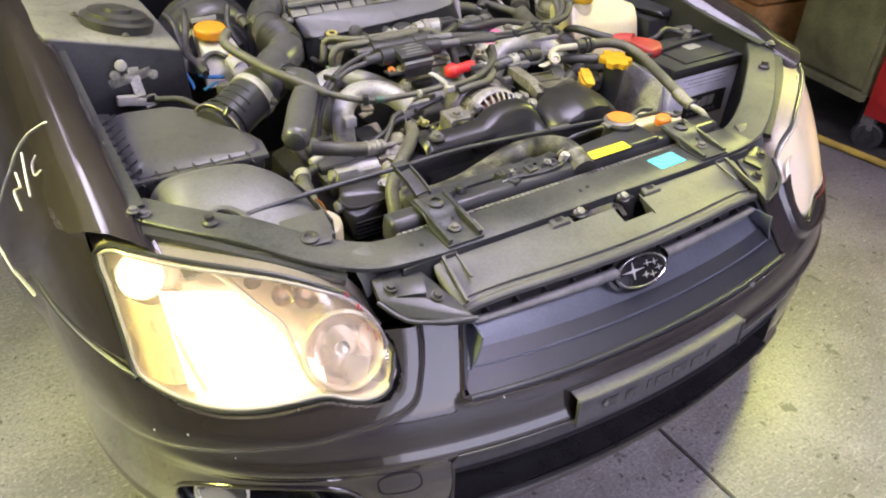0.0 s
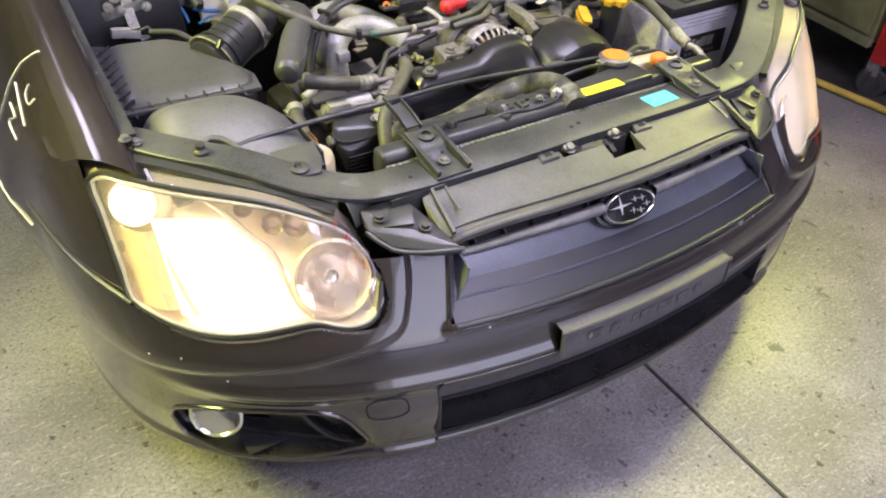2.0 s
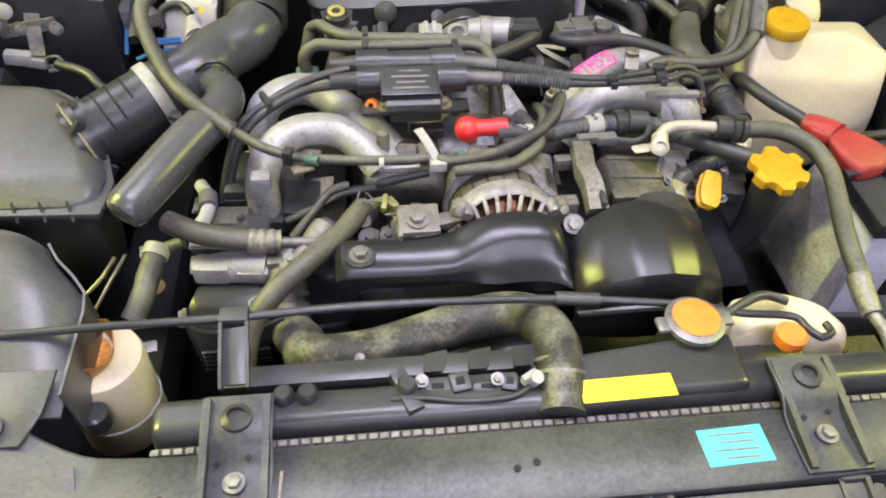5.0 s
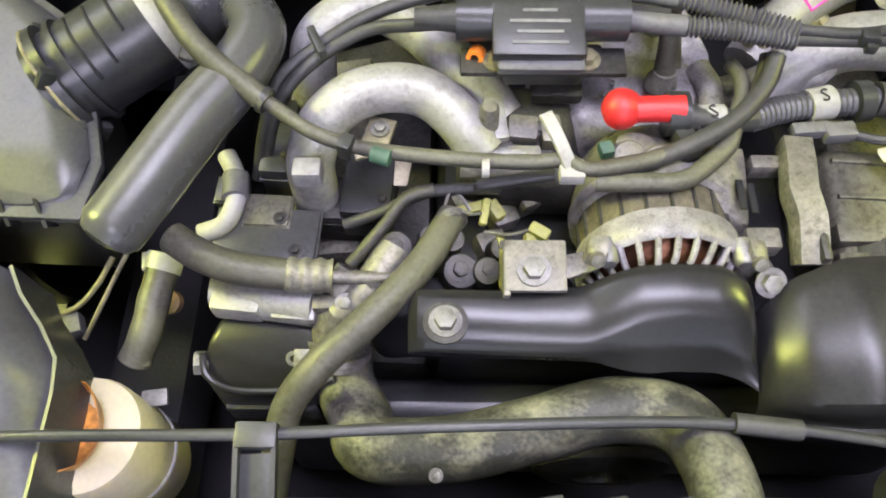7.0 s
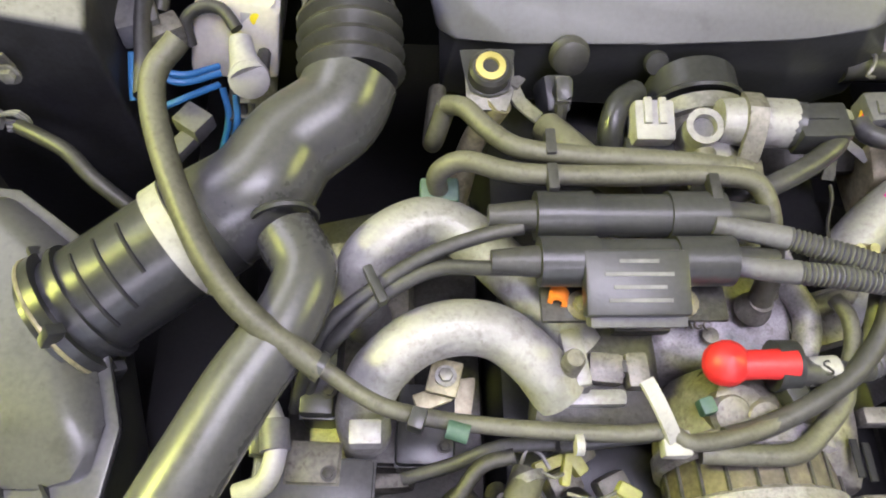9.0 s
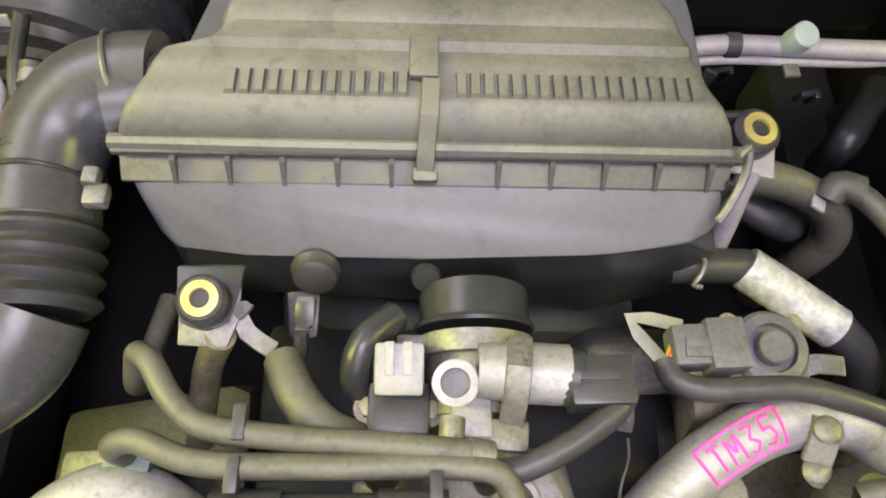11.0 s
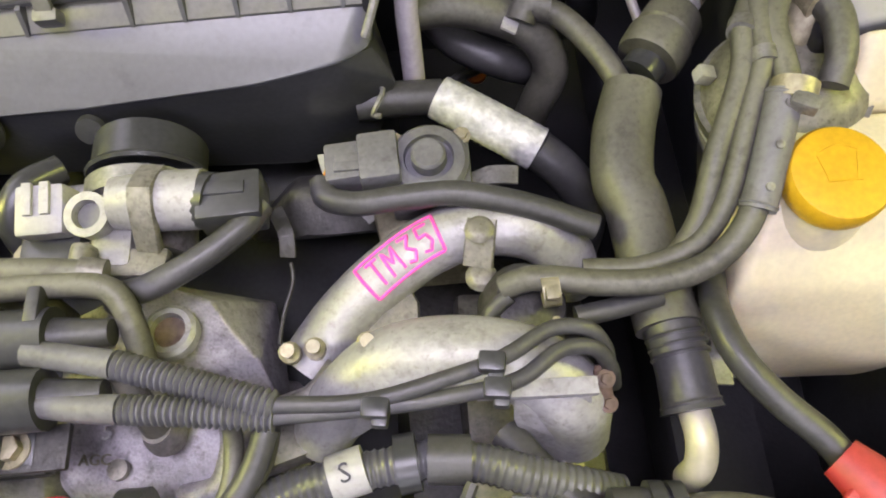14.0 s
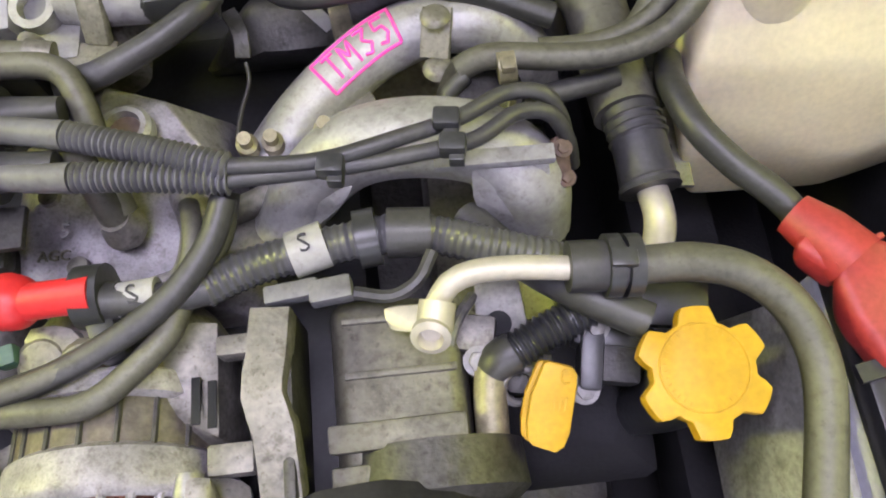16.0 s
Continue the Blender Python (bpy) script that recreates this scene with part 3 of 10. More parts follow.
for k in range(5):
    part("plank", box((2.08, 1.30, 0.11 + 0.2 * k), (0.36, 0.42, 0.19), (0, 0, -9), 0.006), WOOD, crate)
cart = thing("tool_cart", (2.12, 0.32, 0), "red steel tool cart on castor wheels", "tool cart")
mc = pose(1.90, 0.32, 0, 0, 0, -90)
part("body", placed(mc, (0, 0.22, 0.52), (0.50, 0.42, 0.76), 0.012), RED_PAINT, cart)
for zz in (0.30, 0.54, 0.77):
    part("drawer", placed(mc, (0, 0.002, zz), (0.42, 0.014, 0.20 if zz < 0.7 else 0.18), 0.008), RED_PAINT, cart)
for dx, dy in ((-0.22, 0.04), (0.22, 0.04), (-0.22, 0.38), (0.22, 0.38)):
    w = mc @ Vector((dx, dy, 0.058))
    wheel = part("castor", lathe([(0.015, -0.014), (0.05, -0.016), (0.058, -0.01), (0.058, 0.01), (0.05, 0.016), (0.015, 0.014)], w, (1, 0.5, 0), 24), RUBBER, cart)
    part("hub", lathe([(0.036, -0.017), (0.036, 0.017)], w, (1, 0.5, 0), 18), DARK_STEEL, wheel)
    part("fork", placed(mc, (dx - 0.01, dy, 0.115), (0.05, 0.04, 0.06)), STEEL, cart)
solid("floor_rail", tube([(1.80, 1.2, 0.016), (1.835, 0.70, 0.016), (1.87, 0.38, 0.016), (1.91, -0.3, 0.016)], 0.014, 10, 0.05), YELLOW_PAINT, "worn yellow rail along the concrete floor", "floor rail")
solid("floor_sheet", box((2.2, 0.5, 0.006), (0.62, 2.0, 0.012), (0, 0, 3), 0.003), DARK_STEEL, "thin dark plate on the floor under the cabinet", "floor plate")


# ---- the car's shell ----
HALF = 0.955


def nose(x):
    """The bumper's line in plan."""
    k = min(abs(x) / HALF, 0.9995)
    return -0.19 + 1.49 * (1 - (1 - k * k) ** 0.15)


def lean(z):
    """How far the skin lies behind that line at a height."""
    if z < 0.35:
        return 0.25 * max(0, 0.27 - z) ** 1.2
    return 0.62 * 0.022 * math.log(1 + math.exp((z - 0.43) / 0.022))


def skin(x, z, out=0.0):
    return Vector((x, nose(x) + lean(z) - out, z))


def lamp_top(a):
    """The upper rim of the headlamp against the distance from the middle of the car."""
    k = min(max((a - 0.484) / (0.842 - 0.484), 0), 1)
    return 0.552 + 0.148 * (1 - (1 - k) ** 5) ** 0.55 * (0.74 + 0.26 * k ** 0.8) - 0.022 * (max(0, k - 0.92) / 0.08) ** 2


def lamp_bot(a):
    k = min(max((a - 0.484) / (0.842 - 0.484), 0), 1)
    if k < 0.17:
        return 0.552 - 0.064 * math.sqrt(max(0, 1 - ((0.17 - k) / 0.17) ** 2))
    return float(np.interp(k, [0.17, 0.22, 0.27, 0.31, 0.36, 0.45, 0.55, 0.65, 0.75, 0.85, 0.93, 1.0], [0.488, 0.4895, 0.495, 0.5, 0.4985, 0.492, 0.4845, 0.479, 0.4775, 0.482, 0.492, 0.507]))



car = thing("car", (0, 1.5, 0), "black car with its bonnet off and headlamps lit, standing on concrete", "car")
XS = sorted({round(HALF * math.sin(radians(a)), 4) for a in frange(-88.5, 88.5, 118)} | {round(s * (0.36 + 0.004 * k), 4) for k in range(126) for s in (-1, 1)})
ZS = [0.165, 0.170, 0.175] + [round(0.180 + 0.004 * k, 4) for k in range(103)]


def lamp_low(x):
    """The lower rim of the headlamp."""
    return lamp_bot(max(abs(x), 0.545)) - 0.003 if abs(x) < 0.846 else lamp_bot(0.842) + (abs(x) - 0.846) * 0.25


# the edge of the raised brow round the lamp: distance from the middle of the car, height
BROW = [(0.90, 0.385), (0.86, 0.392), (0.80, 0.404), (0.749, 0.415), (0.696, 0.424), (0.632, 0.432), (0.588, 0.443), (0.525, 0.457), (0.476, 0.478), (0.455, 0.515), (0.440, 0.56), (0.432, 0.62)]
BROW = [(q.x, q.y) for q in smooth_line([(a, z, 0) for a, z in BROW], 0.012)]


def brow_side(a, z):
    """Distance from the brow's edge, positive towards the lamp."""
    best, side = 9.0, 1.0
    for (a0, z0), (a1, z1) in zip(BROW, BROW[1:]):
        da, dz = a1 - a0, z1 - z0
        u = min(max(((a - a0) * da + (z - z0) * dz) / (da * da + dz * dz), 0), 1)
        d = math.hypot(a - a0 - u * da, z - z0 - u * dz)
        if d < best:
            best, side = d, -1.0 if da * (z - z0) - dz * (a - a0) > 0 else 1.0
    return best * side


# outline of the fog lamp pocket, outer end first
FOG = smooth_line([(a, z, 0) for a, z in ((0.838, 0.262), (0.829, 0.290), (0.800, 0.310), (0.729, 0.322), (0.640, 0.322), (0.592, 0.306), (0.562, 0.262), (0.545, 0.214), (0.580, 0.197), (0.700, 0.188), (0.780, 0.190), (0.822, 0.214), (0.838, 0.262))], 0.008)[:-1]


def in_fog(a, z, grow=0.0):
    inside = False
    for p, q in zip(FOG, FOG[1:] + FOG[:1]):
        if (p.y > z) != (q.y > z) and a < p.x + (z - p.y) / (q.y - p.y) * (q.x - p.x):
            inside = not inside
    return inside


def bumper_skin(x, z):
    a = abs(x)
    p = skin(x, z)
    # raised brow round the lamp with a soft edge
    if a > 0.39 and z > 0.36:
        d = brow_side(a, z)
        p.y -= (0.013 * ease(-0.008, 0.012, d) - 0.004 * ease(0.02, 0.06, d)) * ease(0.93, 0.84, a)
    # full belly line below it, then a crease over the lower grille
    p.y -= 0.011 * math.exp(-((z - 0.372) / 0.016) ** 2) * ease(0.90, 0.72, a)
    p.y += 0.006 * ease(0.352, 0.336, z) * ease(0.88, 0.70, a)
    # rounded edge under the grille
    p.y -= 0.012 * math.exp(-((z - 0.465) / 0.008) ** 2) * ease(0.42, 0.38, a)
    # flat corner panel beside the lower grille
    p.y -= 0.006 * ease(0.325, 0.30, z) * ease(0.555, 0.535, a + 0.25 * (0.25 - z)) * ease(0.415, 0.43, a)
    # lip
    if z < 0.20:
        p.y -= 0.012 * ease(0.20, 0.18, z) if z > 0.17 else -0.004
    return p


def skin_normal(x, z):
    e = 0.003
    n = (bumper_skin(x + e, z) - bumper_skin(x - e, z)).cross(bumper_skin(x, z + e) - bumper_skin(x, z - e))
    return n.normalized() * (1 if n.y < 0 else -1)


def bumper_keep(x, z):
    a = abs(x)
    if a < 0.42 and 0.222 < z < 0.318:
        return False
    if z > 0.472 and a < 0.397 - 0.27 * (z - 0.475):
        return False
    if z > lamp_low(x) and a > 0.552 - math.sqrt(max(0, 0.070 ** 2 - (z - 0.552) ** 2)):
        return False
    return not in_fog(a, z)


bumper = part("front_bumper", grid(bumper_skin, XS, ZS, 0.004, bumper_keep), PAINT, car, "glossy black bumper with scuffs and a paint chip")
for s in (-1, 1):
    part("lamp_rim", tube([skin(s * a, lamp_low(a) - 0.004, 0.004) for a in frange(0.50, 0.80, 12)], 0.006, 8, 0.03), PAINT, bumper)
    # fog lamp pocket with its rolled edge, scooped towards the lamp
    edge = [bumper_skin(s * q.x, q.y) for q in FOG]
    mid_f = Vector((0.70, 0.256, 0))

    def pocket(i, v):
        q = FOG[int(i) % len(FOG)]
        a, z = lerp(mid_f.x + 0.02 * v, q.x, 1 - 0.80 * v * v), lerp(mid_f.y, q.y, 1 - 0.84 * v * v)
        deep = 0.055 * math.sin(math.pi / 2 * min(1, v * 1.25)) * (0.55 + 0.45 * ease(0.56, 0.74, a))
        return bumper_skin(s * a, z) + Vector((0, deep - 0.001, 0))

    part("fog_pocket", grid(pocket, list(range(len(FOG) + 1)), frange(0, 1, 10)), PLASTIC_CLEAN, bumper, "glossy black fog lamp pocket")
    part("pocket_edge", tube(edge + [edge[0]], 0.0042, 8, 0.02, caps=False), PAINT, bumper)
    part("pocket_vane", tube([bumper_skin(s * a, z) + Vector((0, y, 0)) for a, z, y in ((0.645, 0.306, 0.030), (0.628, 0.262, 0.028), (0.596, 0.222, 0.016), (0.560, 0.208, 0.006))], [0.006, 0.008, 0.007, 0.003], 8, 0.01), PLASTIC_CLEAN, bumper)
    # fog lamp
    fpos = bumper_skin(s * 0.768, 0.276) + Vector((0, 0.026, 0))
    fax = Vector((s * 0.50, -0.80, 0.22))
    fog = part("fog_lamp", lathe([(0.008, -0.035), (0.03, -0.025), (0.040, -0.004), (0.047, 0.0), (0.048, 0.008), (0.043, 0.010), (0.038, 0.004), (0.030, -0.012), (0.012, -0.024), (0.0, -0.024)], fpos, fax, 32), CHROME, bumper, "round chrome fog lamp in a pocket")
    part("bulb", lathe([(0.009, -0.024), (0.009, -0.006), (0.005, -0.002), (0, -0.002)], fpos, fax, 14), CHROME, fog)
    part("lens", lathe([(0.041, 0.006), (0.03, 0.011), (0.0, 0.014)], fpos, fax, 24), FOG_GLASS, fog).visible_shadow = False
# painted edge of the grille opening and the dark seam to the wing
for s in (-1, 1):
    part("opening_edge", tube([bumper_skin(s * (0.397 - 0.27 * (z - 0.475)), z) for z in frange(0.470, 0.588, 12)], 0.0045, 8, 0.02), PAINT, bumper)
    part("wing_seam", tube([bumper_skin(s * a, lamp_low(a)) for a in frange(0.842, 0.945, 14)], 0.0045, 8, 0.02), PLASTIC, bumper)
# towing-eye cover, flush, with a fine gap round it
oval_t = [(0.035 * math.copysign(abs(math.cos(a)) ** 0.75, math.cos(a)), 0.0225 * math.copysign(abs(math.sin(a)) ** 0.75, math.sin(a))) for a in frange(0, 2 * math.pi * 31 / 32, 31)]
gap = [bumper_skin(-0.512 + x, 0.312 + y) for x, y in oval_t]
part("tow_cover", tube(gap + [gap[0]], 0.0016, 6, 0.02, caps=False), VOID, bumper, "dark gap round the oval towing-eye cover")
# lower grille pocket, its bar and the number plate
part("lower_grille", grid(lambda x, v: Vector((x, nose(x) + 0.004 + 0.105 * min(v, 1), 0.224 + 0.014 * min(v, 1) + 0.10 * max(0, v - 1))), frange(-0.42, 0.42, 24), [0, 0.25, 0.5, 0.75, 1, 1.5, 2], 0.003), PLASTIC_CLEAN, bumper, "black plastic lower grille opening")
part("opening_top", grid(lambda x, v: Vector((x, nose(x) - 0.004 + 0.10 * v, 0.318 + 0.01 * v)), frange(-0.42, 0.42, 24), [0, 0.5, 1], 0.003), VOID, bumper)
for s in (-1, 1):
    part("opening_side", hull([(s * 0.419, nose(0.42) + 0.001, 0.222), (s * 0.419, nose(0.42) + 0.001, 0.319), (s * 0.424, nose(0.42) + 0.002, 0.222), (s * 0.424, nose(0.42) + 0.002, 0.319), (s * 0.413, nose(0.42) + 0.10, 0.235), (s * 0.413, nose(0.42) + 0.10, 0.32)], 0.001), PLASTIC, bumper)
part("grille_slat", grid(lambda x, z: Vector((x, nose(x) + 0.05 - 0.5 * (z - 0.27), z)), frange(-0.41, 0.41, 24), [0.262, 0.270, 0.280], 0.006), PLASTIC, bumper)
part("lip", tube([skin(x, 0.213, 0.006) for x in frange(-0.425, 0.425, 14)], 0.0065, 8, 0.03), PLASTIC_CLEAN, bumper, "black plastic lip")
PLATE_INK = mat("worn_grey_print", (0.075, 0.074, 0.075), 0.6, 0, 0.5, 90, 0.2)
STRIP_GREY = mat("bare_grey_bumper_strip", (0.075, 0.074, 0.080), 0.52, 0, 0.25, 22, 0.1, 0.3)


def strip_at(x, z):
    return bumper_skin(x, z) + Vector((0, -0.003, 0))


part("plate_panel", grid(strip_at, frange(-0.424, 0.424, 30), [0.3185, 0.325, 0.332, 0.340, 0.348, 0.356, 0.364, 0.370], 0.002), STRIP_GREY, bumper, "bare grey plastic strip across the bumper")


def holder_at(x, z):
    return Vector((x, nose(x) - 0.018 + 0.10 * max(0, z - 0.40), z))


plate_ob = part("number_plate_holder", grid(holder_at, frange(-0.205, 0.212, 12), [0.362, 0.372, 0.386, 0.40, 0.412, 0.42], 0.004), STRIP_GREY, bumper, "empty scuffed plastic number plate holder")
part("holder_edge", tube([holder_at(x, 0.420) + Vector((0, -0.002, 0)) for x in frange(-0.206, 0.213, 12)], 0.0038, 8, 0.03), GUIDE_PLASTIC, plate_ob)
for xe in (-0.206, 0.213):
    part("holder_edge", tube([holder_at(xe, 0.361) + Vector((0, -0.002, 0)), holder_at(xe, 0.421) + Vector((0, -0.002, 0))], 0.0035, 8, 0.03), GUIDE_PLASTIC, plate_ob)
part("shelf", grid(lambda x, v: Vector((x, nose(x) - 0.016 + 0.03 * v, 0.421 + 0.003 * v)), frange(-0.205, 0.212, 12), [0, 0.5, 1], 0.002), GUIDE_PLASTIC, plate_ob)
for bx, bw, bz in ((-0.135, 0.030, 0.392), (-0.09, 0.022, 0.389), (-0.045, 0.012, 0.392), (-0.015, 0.030, 0.390), (0.03, 0.034, 0.391), (0.078, 0.030, 0.389), (0.12, 0.020, 0.392)):
    part("plate_bar", grid(lambda x, z: holder_at(x, z) + Vector((0, -0.0026, 0)), frange(bx - bw / 2, bx + bw / 2, 3), [bz - 0.011, bz, bz + 0.011], 0.0012), PLATE_INK, plate_ob)
part("screw", lathe([(0.006, 0), (0.005, 0.003), (0, 0.004)], holder_at(-0.150, 0.395) + Vector((0, -0.003, 0)), (0, -1, 0.1), 12), STEEL, plate_ob)
part("paint_chip", lathe([(0.0095, 0), (0.0085, 0.0008), (0.004, 0.0016), (0.0, 0.0012)], bumper_skin(0.262, 0.4675) + Vector((0, -0.001, 0.001)), (0.1, -0.7, 0.6), 7), PLASTIC_GREY, bumper, "pale paint chip")
for k, (cx_, cz_) in enumerate(((-0.800, 0.437), (-0.745, 0.398), (-0.33, 0.452), (0.32, 0.452), (-0.842, 0.425))):
    part("stone_chip", lathe([(0.0018, 0), (0.0014, 0.0004), (0, 0.0004)], bumper_skin(cx_, cz_) + skin_normal(cx_, cz_) * 0.0004, skin_normal(cx_, cz_), 6), MARKER, bumper)


# radiator grille
def gfront(x, z):
    return nose(x) + lean(z)


def gpoint(x, out, z, squeeze=1.0):
    return Vector((x * squeeze, gfront(x, 0.475) + out, z))


GX = frange(-0.388, 0.388, 36)
grille = part("grille", grid(lambda x, v: gpoint(x, lerp(0.022, 0.088, v), 0.501 + 0.049 * v - 0.003 * math.sin(math.pi * v), 1 - 0.05 * v), GX, frange(0, 1, 8), 0.005), GRILLE_GREY, car, "black and satin grey grille with an oval emblem")
part("lower_band", grid(lambda x, v: gpoint(x, -0.007 + 0.036 * v, 0.470 + 0.034 * v, 1 - 0.012 * v), GX, frange(0, 1, 8), 0.004), GRILLE_BAND, grille, "satin black lower grille band")
part("upper_band", grid(lambda x, v: gpoint(x, lerp(0.026, 0.047, v) - 0.003, 0.5015 + 0.0175 * v + 0.0035, 1 - 0.012 - 0.008 * v), GX, frange(0, 1, 4), 0.004), GRILLE_BAND, grille, "satin black grille band below the emblem")
part("band_edge", tube([gpoint(x, -0.011, 0.469) for x in GX], 0.0058, 10, 0.03), GRILLE_BAND, grille)
# plain black sheet painted in as the shade behind the grille
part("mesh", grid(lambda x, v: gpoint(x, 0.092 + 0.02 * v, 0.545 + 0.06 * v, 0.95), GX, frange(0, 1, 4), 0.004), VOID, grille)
# wing-shaped bar on both sides of the emblem
for s in (-1, 1):
    part("wing_bar", grid(lambda u, a: Vector((s * lerp(0.060, 0.342, u), gfront(lerp(0.060, 0.342, u), 0.475) + 0.078 + 0.012 * math.cos(a) * (1 - 0.3 * u) - 0.010, 0.572 - 0.010 * u ** 3 + 0.0105 * math.sin(a) * (1 - 0.45 * u))), frange(0, 1, 20), frange(0, 2 * math.pi, 14)), PLASTIC_GREY, grille, "grey plastic wing bar")
    for k in range(5):
        xr = s * (0.075 + 0.058 * k)
        part("rib", box((xr, gfront(xr, 0.475) + 0.088, 0.558), (0.005, 0.026, 0.022), (25, 0, 0), 0.001), PLASTIC, grille)
    part("side_frame", hull([(s * 0.384, gfront(0.386, 0.475) + 0.002, 0.474), (s * 0.393, gfront(0.396, 0.475) + 0.004, 0.474), (s * 0.350, gfront(0.36, 0.59) + 0.008, 0.588), (s * 0.362, gfront(0.366, 0.59) + 0.008, 0.59), (s * 0.384, gfront(0.386, 0.475) + 0.05, 0.50), (s * 0.352, gfront(0.36, 0.6) + 0.05, 0.588)], 0.002), PLASTIC, grille)
    # rounded inner end of the opening
    part("end_wall", grid(lambda u, v: Vector((s * (0.372 - 0.012 * u - 0.018 * math.sin(math.pi / 2 * v)), gfront(0.372, 0.475) + lerp(0.020, 0.090, u), lerp(0.500 + 0.04 * u, 0.564, v))), frange(0, 1, 6), frange(0, 1, 8), 0.003), GRILLE_GREY, grille)
oval = [(0.062 * math.cos(a), 0.032 * math.sin(a)) for a in frange(0, 2 * math.pi * 31 / 32, 31)]
me_ = frame_of((-0.006, -0.094, 0.560), (0, -0.84, 0.54)) @ Matrix.Rotation(radians(-1.5), 4, "Z") @ Matrix.Diagonal((0.90, 0.84, 1, 1))
emblem = part("emblem", merged(plate([(x * 1.13, y * 1.2) for x, y in oval], 0.014, me_, 0.004), plate([(x * 1.28, y * 1.4) for x, y in oval], 0.012, me_ @ Matrix.Translation((0, 0, -0.010)), 0.005)), PLASTIC_CLEAN, grille, "oval emblem with a chrome rim and chrome stars")
ov = [Vector((0.063 * math.cos(a), 0.033 * math.sin(a), 0.0145)) for a in frange(0, 2 * math.pi, 32)]
part("rim", tube([me_ @ q for q in ov], 0.0019, 8, 0.01, caps=False), CHROME, emblem)


def star(cx, cy, r):
    pts = []
    for k in range(8):
        rr = r if k % 2 == 0 else r * 0.20
        sx = 1.55 if k % 4 == 0 else 1.0
        pts.append((cx + rr * sx * math.cos(math.pi * k / 4), cy + rr * math.sin(math.pi * k / 4)))
    return pts


for cx, cy, r in ((-0.024, 0.005, 0.019), (0.006, -0.011, 0.007), (0.024, -0.015, 0.007), (0.014, 0.012, 0.007), (0.033, 0.010, 0.007), (0.042, -0.005, 0.007)):
    part("star", plate(star(cx, cy, r), 0.0018, me_ @ Matrix.Translation((0, 0, 0.0142)), 0.0), CHROME_BRIGHT, emblem)


# ---- headlamps ----
def lamp_skin(s, k, v, out):
    a = lerp(0.484, 0.842, k)
    z = lerp(lamp_bot(a), lamp_top(a), v)
    bulge = 0.012 * (1 - (2 * v - 1) ** 2) * min(1, k * 6) * min(1, (1 - k) * 8)
    p = skin(s * a, z, out + bulge)
    p.y += 0.035 * ease(0.25, 0.0, k) * v
    return p


def lamp_place(s, a, z, deep):
    """A place behind the lens at a distance from the middle of the car and a height."""
    p = skin(s * a, z, -deep)
    return p


